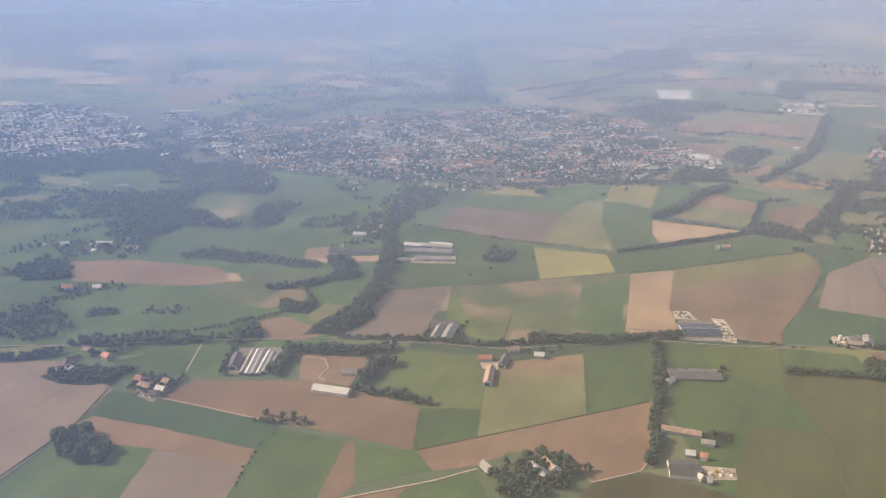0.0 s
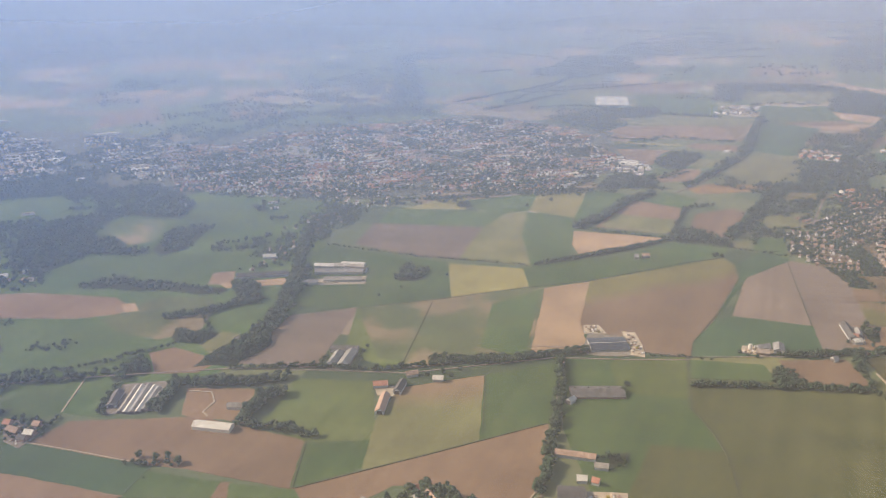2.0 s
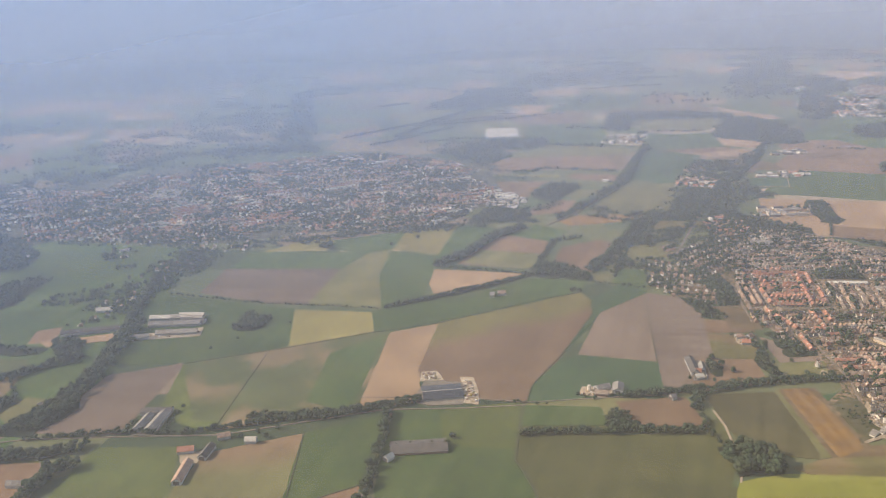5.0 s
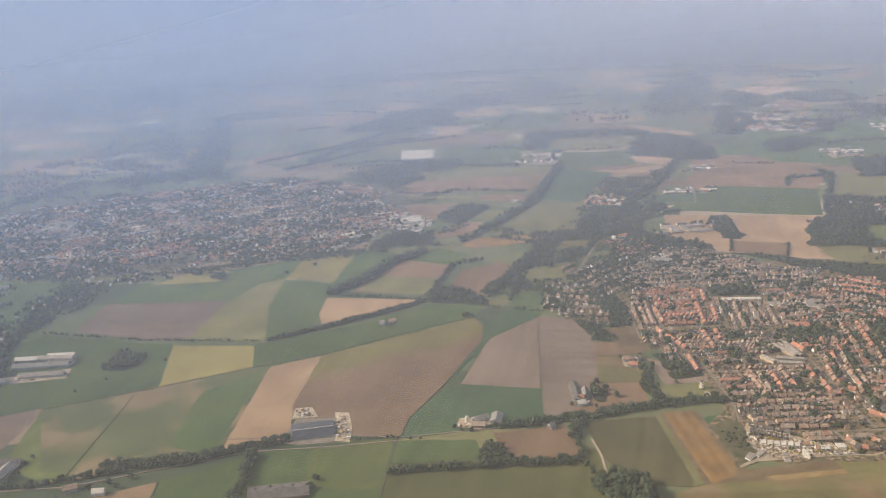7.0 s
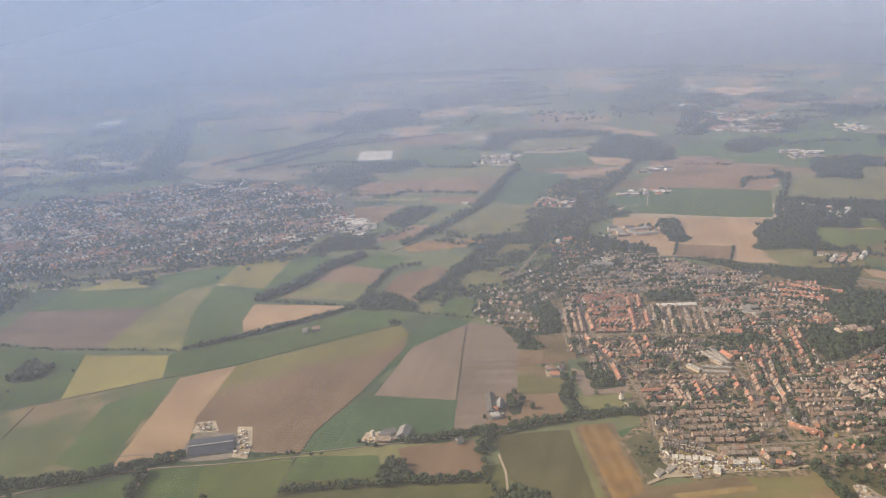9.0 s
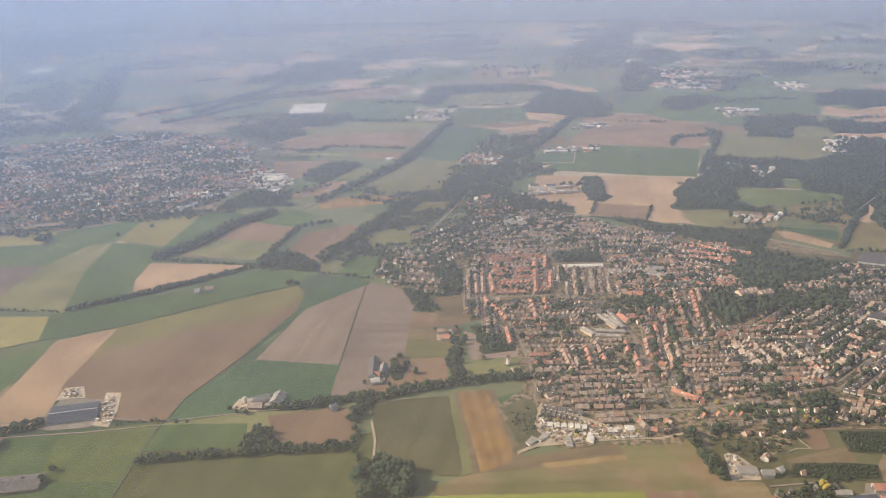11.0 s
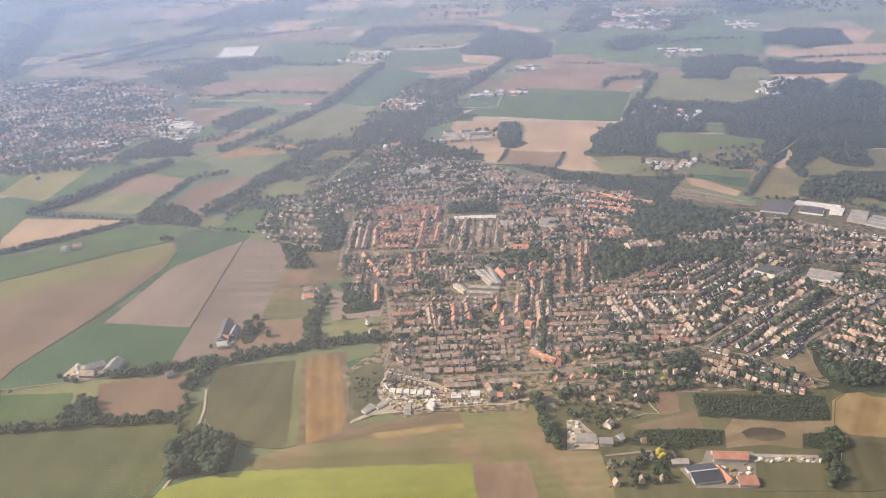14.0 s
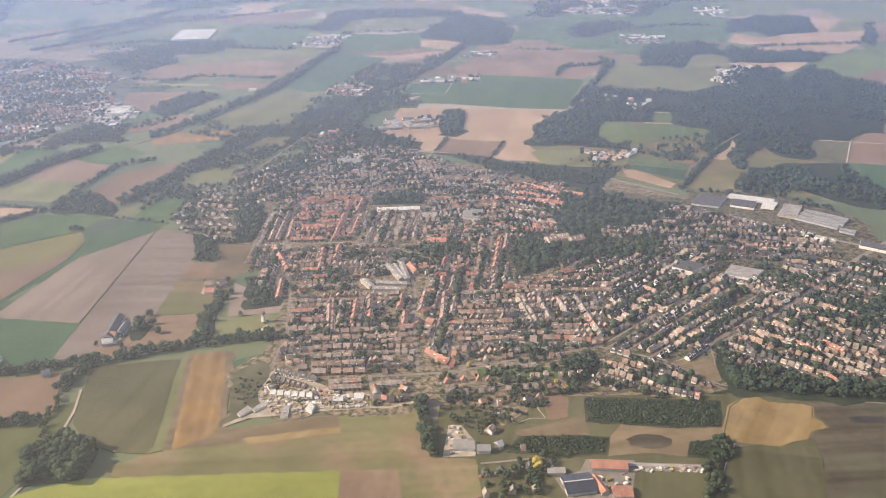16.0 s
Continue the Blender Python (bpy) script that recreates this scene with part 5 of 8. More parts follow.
# ---- tree rows and woods ----
tree_row([(-394, 1116), (-358, 988), (-339, 917), (-317, 827), (-318, 770), (-324, 726)], h=6.0, step=5.0, width=4.0, rows=3)
hedge([(447, 1401), (455, 1427)], 3.5)
hedge([(489, 1361), (503, 1418)], 3.5)
hedge([(557, 1327), (578, 1402)], 3.5)
tree_row([(-584, 557), (-552, 576), (-532, 590)], h=6.0, step=3.8, width=2.6, rows=2)
tree_row([(-540, 607), (-443, 643), (-403, 666)], h=6.0, step=4.5, width=3.2, rows=2)
tree_row([(-538, 620), (-495, 638), (-449, 662), (-421, 687), (-382, 733), (-363, 754)], h=4.5, step=3.8, width=1.9)
tree_row([(-330, 662), (-273, 674), (-246, 691)], h=6.5, step=4.5, width=3.2, rows=3)
tree_row([(-305, 697), (-232, 716), (-183, 721)], h=4.5, step=3.2, width=1.3)
tree_row([(-252, 608), (-251, 651), (-237, 667)], h=7.5, step=4.5, width=3.8, rows=3)
tree_row([(-246, 605), (-216, 607), (-183, 602)], h=6.0, step=4.5, width=2.6, rows=2)
tree_row([(-177, 720), (-107, 752), (-66, 761), (-20, 786)], h=4.5, step=3.8, width=2.6, rows=2)
tree_row([(-14, 773), (-8, 717), (-5, 676), (-4, 620), (-3, 563)], h=6.0, step=5.1, width=3.2, rows=2)
tree_row([(101, 752), (139, 759), (191, 767)], h=5.0, step=3.8, width=1.9, rows=2)
tree_row([(-314, 719), (-305, 772), (-319, 860), (-338, 953)], h=7.0, step=5.1, width=9.0, rows=3)
wood([(-401, 891), (-376, 899), (-346, 860), (-366, 841)], h=7.5)
tree_row([(-423, 788), (-389, 802), (-375, 831), (-342, 849)], h=4.5, step=3.8)
wood([(-398, 766), (-358, 763), (-357, 741), (-384, 737)], h=4.5)
tree_row([(-386, 795), (-358, 763)], h=3.5)
wood([(-340, 697), (-330, 742), (-319, 792), (-292, 754), (-304, 708)], h=5.5, step=5.8)
wood([(-444, 473), (-438, 485), (-417, 477), (-389, 466), (-387, 451), (-408, 446), (-429, 457)], h=8.5, step=5.1, lod='near')
wood([(-518, 550), (-505, 571), (-469, 576), (-453, 587), (-458, 553), (-494, 542)], h=5.5, step=4.5)
wood([(-404, 663), (-396, 699), (-371, 674), (-394, 651)], h=7.0, step=4.5)
wood([(-116, 524), (-99, 553), (-67, 566), (-45, 543), (-66, 508), (-95, 493), (-109, 502)], h=6.5, step=5.8, gaps=0.35)
tree_row([(-308, 537), (-267, 544)], h=4.0)
tree_row([(-287, 531), (-289, 497), (-278, 441)], h=2.0, step=5.8, gaps=0.4)
tree_row([(4, 618), (51, 624)], h=4.0)
wood([(40, 625), (55, 630), (55, 617), (42, 609)], h=4.5)
wood([(-227, 968), (-195, 983), (-192, 955), (-218, 947)], h=7.0, step=5.8, lod='far')
tree_row([(-369, 597), (-380, 622), (-384, 644)], h=4.0)
tree_row([(-339, 612), (-334, 636), (-335, 660)], h=6.0, width=3.8, rows=2)
tree_row([(-1, 720), (43, 728)], h=3.0)
tree(*[(45, 728)][0], 6)
tree(*[(47, 740)][0], 6)
wood([(-684, 873), (-723, 920), (-759, 982), (-776, 1053), (-731, 1116), (-701, 1182), (-659, 1233), (-609, 1178), (-597, 1113), (-673, 1119), (-686, 1067), (-674, 1024), (-611, 993), (-561, 971), (-572, 955), (-627, 949), (-635, 910), (-647, 878)], h=6.5, step=6.4, lod='tiny', gaps=0.05)
wood([(-988, 1020), (-938, 1033), (-865, 1042), (-783, 1063), (-754, 975), (-734, 929), (-811, 926), (-861, 879)], h=6.0, step=6.8, lod='tiny', gaps=0.22)
wood([(-985, 1017), (-1071, 1112), (-1025, 1175), (-970, 1236), (-851, 1256), (-733, 1275), (-658, 1241), (-740, 1130), (-777, 1111), (-862, 1191), (-916, 1134), (-926, 1067)], h=6.0, step=6.8, lod='tiny', gaps=0.2)
wood([(-556, 985), (-570, 1036), (-568, 1074), (-546, 1096), (-525, 1082), (-530, 1036), (-518, 1003), (-534, 975)], h=6.0, step=6.4, lod='tiny', gaps=0.06)
wood([(-483, 984), (-487, 1023), (-453, 1048), (-442, 1068), (-423, 1019), (-444, 990)], h=5.5, step=6.4, lod='tiny', gaps=0.12)
wood([(-573, 847), (-568, 873), (-534, 887), (-474, 875), (-430, 875), (-400, 875), (-396, 861), (-428, 856), (-486, 855), (-531, 856), (-555, 845)], h=4.5, step=6.0, lod='tiny', gaps=0.06)
wood([(-725, 734), (-726, 763), (-717, 790), (-695, 803), (-652, 750), (-683, 731)], h=6.5, step=6.0, lod='tiny', gaps=0.05)
wood([(-776, 784), (-778, 844), (-736, 886), (-647, 878), (-614, 844), (-657, 813), (-726, 801)], h=4.5, step=6.8, lod='tiny', gaps=0.5)
wood([(-756, 879), (-725, 929), (-626, 947), (-633, 906), (-683, 871)], h=5.0, step=6.8, lod='tiny', gaps=0.4)
wood([(-603, 592), (-647, 640), (-651, 661), (-620, 682), (-587, 659), (-562, 645), (-547, 615)], h=5.0, step=6.0, lod='far', gaps=0.3)
wood([(-634, 674), (-653, 708), (-646, 727), (-582, 752), (-567, 741), (-612, 697), (-613, 673)], h=4.0, step=5.5, lod='far', gaps=0.3)
wood([(-562, 663), (-569, 682), (-551, 693), (-536, 680)], h=3.5, step=5.0, lod='far', gaps=0.1)
wood([(-517, 688), (-519, 704), (-486, 722), (-474, 709), (-494, 692)], h=3.5, step=5.0, lod='far', gaps=0.3)
tree_row([(-461, 1131), (-441, 1147)], h=6.0, lod='far')
wood([(-418, 984), (-427, 1157), (-410, 1211), (-349, 1249), (-340, 1156), (-361, 1065), (-351, 971)], h=5.0, step=6.4, lod='tiny', gaps=0.2)
tree_row([(-342, 1046), (-220, 1026), (-162, 1026), (-79, 1022)], h=3.0, step=4.5, lod='far')
tree_row([(-74, 1026), (-38, 1052), (10, 1090), (49, 1123), (86, 1156)], h=5.0, step=3.8, width=1.9, rows=2)
tree_row([(-41, 1179), (49, 1163), (88, 1156)], h=4.0, step=4.5)
tree_row([(-41, 1185), (-8, 1234), (20, 1321), (60, 1376)], h=7.5, step=5.1, width=3.8, rows=4)
wood([(80, 1187), (112, 1209), (152, 1165), (160, 1141), (92, 1150)], h=6.0, step=5.8)
tree_row([(87, 1187), (100, 1255), (105, 1305), (146, 1331)], h=4.5, step=5.1, width=3.2, rows=2)
tree_row([(158, 1175), (182, 1241), (208, 1329), (231, 1415)], h=7.0, step=5.8, width=5.1, rows=3)
tree_row([(161, 1135), (227, 1115)], h=3.5, step=5.8)
wood([(-225, 969), (-221, 991), (-193, 976), (-191, 955), (-213, 951)], h=7.5, step=5.8, lod='far')
wood([(-219, 1251), (-219, 1271), (-205, 1270), (-202, 1246)], h=6.0, step=5.8, lod='far')
tree(*[(-168, 969)][0], 3.5)
tree(*[(-209, 921)][0], 3.5)
tree(*[(-227, 893)][0], 3.5)
tree(*[(-90, 1306)][0], 6)
tree(*[(-52, 1343)][0], 6)
tree(*[(-120, 1268)][0], 6)
tree(*[(135, 1098)][0], 6)
tree(*[(138, 1101)][0], 6)
tree(*[(144, 1099)][0], 6)
tree_row([(-129, 755), (-86, 761), (-38, 779), (10, 803)], h=5.0, step=3.8, width=2.6, rows=3)
tree_row([(66, 804), (98, 810), (122, 806)], h=2.5, step=3.8)
wood([(174, 763), (170, 788), (172, 800), (186, 792), (202, 765)], h=6.0, step=4.8)
tree_row([(198, 766), (226, 770), (253, 775)], h=5.0, step=4.0, width=1.9, rows=2)
tree_row([(198, 831), (245, 845), (278, 858), (323, 876), (380, 890)], h=4.8, step=4.5, width=2.6, rows=2)
tree_row([(246, 815), (251, 793), (256, 752)], h=4.5, step=4.6, width=2.4)
wood([(262, 1085), (286, 1082), (298, 1024), (276, 1028)], h=5.5, step=5.8)
wood([(336, 990), (358, 990), (366, 940), (348, 936)], h=4.5, step=5.4)
tree_row([(314, 970), (323, 930), (321, 914)], h=4.5, step=5.1, width=2.0, rows=1)
wood([(174, 1242), (239, 1415), (291, 1477), (359, 1474), (339, 1325), (298, 1274), (225, 1229), (194, 1125)], h=5.5, step=7.0, lod='tiny', gaps=0.6)
wood([(347, 1545), (384, 1472), (465, 1405), (455, 1348), (351, 1380)], h=6.0, step=7.7, lod='tiny')
wood([(495, 1555), (525, 1553), (517, 1434), (494, 1435)], h=7.5, step=5.8, lod='far')
wood([(189, 2278), (205, 2509), (242, 2554), (412, 2564), (524, 2521), (518, 2466), (417, 2454), (284, 2426), (253, 2393), (251, 2283), (214, 2255)], h=7.0, step=6.6, lod='tiny', gaps=0.05)
wood([(436, 2176), (462, 2327), (499, 2424), (554, 2474), (598, 2377), (638, 2223), (623, 2103), (582, 2080), (537, 2094), (491, 2134), (443, 2149)], h=7.0, step=6.6, lod='tiny', gaps=0.05)
wood([(1090, 2204), (1129, 2337), (1214, 2407), (1324, 2401), (1279, 2203), (1159, 2154), (1143, 2216)], h=6.5, step=6.6, lod='tiny', gaps=0.05)
wood([(1016, 1950), (1044, 2033), (1105, 1985), (1171, 1988), (1209, 1954), (1163, 1903), (1105, 1890), (1015, 1893)], h=6.5, step=6.6, lod='tiny', gaps=0.05)
wood([(916, 1997), (958, 2066), (1003, 2089), (1029, 2051), (1016, 1950), (995, 1972), (930, 1964)], h=6.0, step=6.6, lod='tiny', gaps=0.08)
wood([(845, 1864), (875, 2010), (900, 2056), (934, 2031), (898, 1867)], h=7.0, step=6.6, lod='tiny', gaps=0.05)
wood([(947, 1719), (996, 1826), (1042, 1848), (1076, 1810), (1037, 1737), (967, 1723)], h=7.0, step=6.6, lod='tiny', gaps=0.05)
wood([(751, 2218), (795, 2328), (859, 2365), (848, 2243), (798, 2161), (752, 2170)], h=6.0, step=7.0, lod='tiny', gaps=0.05)
wood([(675, 2441), (731, 2626), (811, 2684), (850, 2640), (779, 2526), (747, 2421)], h=6.0, step=7.5, lod='speck', gaps=0.3)
wood([(858, 2599), (943, 2677), (1037, 2630), (968, 2427), (896, 2396), (854, 2468)], h=6.0, step=7.5, lod='speck', gaps=0.45)
wood([(1322, 2083), (1418, 2285), (1447, 2322), (1363, 2113), (1326, 2052)], h=6.0, step=6.6, lod='tiny', gaps=0.05)
wood([(874, 1426), (944, 1586), (1006, 1718), (1054, 1737), (1133, 1855), (1158, 1747), (1203, 1705), (1110, 1494), (1069, 1495), (1059, 1519), (1022, 1526), (999, 1539), (955, 1491), (921, 1446), (883, 1370), (848, 1284), (841, 1301)], h=7.0, step=6.4, lod='tiny', gaps=0.04)
wood([(999, 1539), (1059, 1519), (1110, 1494), (1082, 1433), (1053, 1433), (1018, 1395), (976, 1400), (973, 1408), (953, 1485)], h=2.6, step=4.6, lod='tiny', gaps=0.08)
wood([(921, 1446), (953, 1485), (973, 1408), (975, 1398), (945, 1315), (913, 1341), (902, 1362), (871, 1328)], h=6.0, step=6.4, lod='tiny', gaps=0.1)
wood([(827, 1212), (851, 1272), (880, 1282), (913, 1301), (931, 1277), (942, 1263), (920, 1215), (879, 1204)], h=6.5, step=6.4, lod='tiny', gaps=0.04)
wood([(611, 1388), (621, 1468), (636, 1509), (673, 1559), (704, 1605), (723, 1499), (697, 1434), (717, 1392), (731, 1372), (682, 1375), (654, 1383)], h=6.5, step=6.4, lod='tiny', gaps=0.06)
wood([(704, 1605), (733, 1693), (761, 1700), (882, 1659), (866, 1542), (830, 1543), (804, 1553), (781, 1494), (753, 1489), (723, 1496)], h=6.0, step=6.4, lod='tiny', gaps=0.1)
wood([(815, 1476), (830, 1555), (882, 1659), (954, 1711), (1006, 1718), (940, 1573), (876, 1426), (831, 1333), (826, 1370), (856, 1453)], h=6.5, step=6.4, lod='tiny', gaps=0.05)
wood([(726, 1382), (751, 1401), (790, 1411), (845, 1426), (826, 1370), (797, 1306), (733, 1341)], h=5.5, step=6.6, lod='tiny', gaps=0.3)
wood([(654, 1319), (685, 1372), (731, 1372), (727, 1307), (709, 1261), (669, 1276)], h=4.5, step=6.6, lod='tiny', gaps=0.45)
tree_row([(685, 1578), (724, 1693), (753, 1766), (798, 1905)], h=6.5, step=6.0, width=4.0, rows=2, lod='tiny')
tree_row([(685, 1799), (706, 1863), (768, 1876), (793, 1915)], h=6.0, step=6.0, width=4.0, rows=3, lod='tiny')
tree_row([(620, 2031), (723, 2015)], h=5.0, step=6.0, width=4.0, rows=1, lod='tiny')
tree_row([(1102, 2043), (1195, 2057), (1317, 2071)], h=5.0, step=6.0, width=4.0, rows=2, lod='tiny')
tree_row([(779, 1947), (788, 1895)], h=5.5, step=6.0, width=4.0, rows=2, lod='tiny')
tree_row([(264, 2210), (304, 2237), (378, 2241), (427, 2246)], h=5.5, step=9.0, width=4.0, rows=2, lod='speck')
tree_row([(224, 1738), (239, 1816), (255, 1943), (276, 2020)], h=7.0, step=6.0, width=4.0, rows=4, lod='tiny')
tree_row([(493, 1978), (520, 2052), (543, 2094)], h=6.0, step=6.0, width=4.0, rows=3, lod='tiny')
wood([(324, 1735), (335, 1800), (369, 1893), (448, 1891), (462, 1942), (498, 1989), (504, 1946), (475, 1856), (442, 1810), (427, 1733), (376, 1726)], h=5.5, step=6.6, lod='tiny', gaps=0.15)
wood([(277, 1457), (297, 1628), (331, 1638), (385, 1626), (424, 1567), (385, 1536), (387, 1447), (355, 1456), (316, 1408), (296, 1378)], h=5.5, step=6.6, lod='tiny', gaps=0.3)
wood([(383, 1648), (427, 1725), (438, 1618), (464, 1617), (463, 1596), (424, 1564)], h=5.5, step=6.6, lod='tiny', gaps=0.2)
wood([(498, 1432), (493, 1533), (508, 1565), (520, 1555), (523, 1445), (509, 1426)], h=5.5, step=6.6, lod='tiny', gaps=0.06)
tree_row([(-36, 1779), (53, 1772), (59, 1803), (110, 1797), (206, 1781)], h=5.0, step=6.0, width=4.0, rows=2, lod='tiny')
tree_row([(-44, 1745), (69, 1717)], h=3.5, step=6.0, width=4.0, rows=1, lod='tiny')
wood([(60, 1575), (90, 1678), (135, 1661), (121, 1597), (87, 1541)], h=5.5, step=6.6, lod='tiny', gaps=0.1)
wood([(197, 1437), (218, 1475), (274, 1474), (241, 1409), (212, 1405)], h=6.0, step=7.0, lod='tiny', gaps=0.2)
wood([(148, 1488), (150, 1525), (213, 1464), (186, 1448)], h=5.5, step=7.0, lod='tiny', gaps=0.3)
tree_row([(164, 1582), (191, 1631), (222, 1698), (229, 1738)], h=6.0, step=6.0, width=4.0, rows=3, lod='tiny')
wood([(-118, 1893), (-142, 1989), (-104, 2074), (-52, 2135), (55, 2131), (69, 2027), (-38, 1974), (-54, 1891)], h=6.0, step=7.5, lod='speck', gaps=0.3)
tree_row([(-429, 2149), (-370, 2236), (-291, 2361), (-210, 2530)], h=6.0, step=6.0, width=4.0, rows=3, lod='tiny')
tree_row([(-242, 2335), (-133, 2411), (-82, 2478)], h=5.0, step=9.0, width=4.0, rows=2, lod='speck')
tree_row([(-337, 2053), (-286, 2125), (-191, 2302)], h=6.0, step=6.0, width=4.0, rows=3, lod='tiny')
wood([(-214, 2588), (-264, 3060), (-120, 3127), (-1, 2899), (-22, 2796), (-144, 2622)], h=7.0, step=10, lod='speck', gaps=0.2)
wood([(-136, 3264), (-46, 3679), (102, 4007), (298, 4090), (409, 3728), (387, 3375), (185, 3235), (-4, 3122)], h=7.0, step=12, lod='speck', gaps=0.4)
wood([(559, 2972), (763, 3906), (987, 4118), (913, 3557), (1018, 3311), (941, 2961), (771, 2877)], h=7.0, step=12, lod='speck', gaps=0.3)
wood([(678, 2428), (771, 2877), (885, 3017), (848, 2745), (747, 2429)], h=7.0, step=10, lod='speck', gaps=0.3)
wood([(1027, 3309), (1316, 3438), (1287, 3079), (1121, 3049), (1045, 3214)], h=7.0, step=12, lod='speck', gaps=0.35)
wood([(1043, 2843), (1218, 3029), (1326, 2918), (1230, 2671), (1126, 2664), (985, 2549)], h=7.0, step=12, lod='speck', gaps=0.4)
wood([(723, 4597), (1056, 4951), (1347, 4598), (1461, 4181), (1145, 4070), (808, 4056)], h=7.0, step=14, lod='speck', gaps=0.5)
wood([(759, 2224), (805, 2329), (888, 2364), (908, 2256), (816, 2202)], h=6.0, step=8, lod='speck', gaps=0.25)
wood([(889, 1983), (949, 2056), (1007, 2092), (914, 1852), (853, 1879)], h=6.0, step=8, lod='speck', gaps=0.05)
wood([(828, 2001), (916, 2059), (975, 2095), (894, 1995)], h=6.0, step=8, lod='speck', gaps=0.25)
tree_row([(908, 2256), (998, 2297), (1082, 2286)], h=6.0, step=9.0, width=4.0, rows=2, lod='speck')
tree_row([(112, 3085), (301, 3178), (398, 3193)], h=6.0, step=9.0, width=4.0, rows=2, lod='speck')
tree_row([(100, 2298), (197, 2287)], h=6.0, step=9.0, width=4.0, rows=2, lod='speck')
tree_row([(25, 2074), (114, 2052), (194, 2045)], h=6.0, step=6.0, width=4.0, rows=2, lod='tiny')
tree_row([(-233, 2083), (-128, 2146), (-1, 2076)], h=6.0, step=6.0, width=4.0, rows=2, lod='tiny')
tree_row([(-288, 2324), (-190, 2422), (-78, 2486)], h=6.0, step=9.0, width=4.0, rows=2, lod='speck')
tree_row([(-306, 2163), (-244, 2391), (-194, 2629)], h=7.0, step=6.0, width=4.0, rows=3, lod='tiny')
tree_row([(-588, 3117), (-487, 3195), (-310, 3098)], h=6.0, step=9.0, width=4.0, rows=2, lod='speck')
tree_row([(-474, 2692), (-386, 2751)], h=6.0, step=9.0, width=4.0, rows=2, lod='speck')
field("pale", [(-1663, 2655), (-1470, 2863), (-1384, 2705), (-1553, 2504)], 0.4)
field("plough", [(-1438, 2862), (-1339, 2920), (-1232, 2704), (-1311, 2626)], 0.4)
field("pale", [(-1287, 2564), (-1101, 2613), (-1027, 2472), (-1194, 2426)], 0.4)
field("pale", [(-1116, 2264), (-947, 2296), (-901, 2178), (-1036, 2130)], 0.4)
field("plough", [(-949, 1967), (-870, 2015), (-798, 1910), (-874, 1826)], 0.4)
field("pale", [(-1218, 2150), (-1157, 2215), (-1107, 2127), (-1156, 2067)], 0.4)
field("bright", [(-1143, 1965), (-1029, 2088), (-877, 1820), (-822, 1649), (-946, 1683)], 0.4)
field("bright", [(-1212, 2426), (-1022, 2461), (-951, 2306), (-1121, 2273)], 0.4)
field("pale", [(-922, 3661), (-715, 3711), (-594, 3365), (-803, 3359)], 0.4)
field("pale", [(-1261, 4643), (-1065, 4988), (-965, 4629), (-1138, 4324)], 0.4)
field("plough", [(-468, 2234), (-396, 2346), (-359, 2178), (-424, 2119)], 0.4)
field("pale", [(-1900, 2419), (-1802, 2642), (-1719, 2527), (-1819, 2320)], 0.4)
field("plough", [(-1612, 2203), (-1525, 2336), (-1447, 2236), (-1542, 2112)], 0.4)
field("bright", [(-1284, 3625), (-1104, 3846), (-867, 3162), (-1004, 3003)], 0.4)
field("grass", [(-1617, 2468), (-1448, 2492), (-1280, 2221), (-1417, 2180)], 0.4)
# Shade-dark patches added under sparse far trees to merge them into one mass.
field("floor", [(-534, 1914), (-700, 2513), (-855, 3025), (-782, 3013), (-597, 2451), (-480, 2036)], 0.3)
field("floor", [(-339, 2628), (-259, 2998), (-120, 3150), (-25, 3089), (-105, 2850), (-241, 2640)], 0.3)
wood([(-534, 1914), (-700, 2513), (-855, 3025), (-782, 3013), (-597, 2451), (-480, 2036)], h=8.0, step=14, lod='speck', gaps=0.3)
wood([(-850, 2138), (-1006, 2604), (-1010, 2842), (-721, 2568), (-534, 1914), (-634, 1863)], h=7.0, step=14, lod='speck', gaps=0.6)
wood([(-1804, 3438), (-1940, 4125), (-1764, 4671), (-1069, 3486), (-1176, 3078), (-1401, 2968)], h=7.0, step=14, lod='speck', gaps=0.5)
wood([(-778, 3087), (-852, 3442), (-591, 3282), (-396, 3351), (-468, 3111), (-630, 2988)], h=7.0, step=14, lod='speck', gaps=0.55)
wood([(-1428, 2095), (-1498, 2380), (-1404, 2489), (-1267, 2274), (-1213, 1969), (-1292, 1940)], h=7.0, step=14, lod='speck', gaps=0.5)
wood([(-339, 2628), (-259, 2998), (-120, 3150), (-25, 3089), (-105, 2850), (-241, 2640)], h=7.0, step=12, lod='speck', gaps=0.35)
tree_row([(-87, 2829), (-3, 2862)], h=6.0, step=9.0, width=4.0, rows=2, lod='speck')
tree_row([(-267, 2320), (-85, 2428), (92, 2557)], h=6.0, step=9.0, width=4.0, rows=2, lod='speck')
wood([(487, 1352), (593, 1303), (706, 1287), (671, 1197), (582, 1267)], h=5.5, step=7.7, lod='tiny')
tree_row([(275, 2052), (223, 1768), (200, 1633), (134, 1485), (105, 1420)], h=6.5, step=5.8, width=5.1, rows=2, lod='far')
tree_row([(528, 2058), (420, 1728), (362, 1622), (295, 1382)], h=6.5, step=5.8, width=5.1, rows=2, lod='far')
tree_row([(-50, 1716), (55, 1708)], h=3.0, step=5.8, lod='far')
tree_row([(154, 1450), (223, 1415), (273, 1445)], h=5.0, step=5.8, width=3.2, rows=2, lod='far')
wood([(-10, 1492), (47, 1472), (73, 1406), (-26, 1395)], h=5.0, step=6.4, lod='tiny')
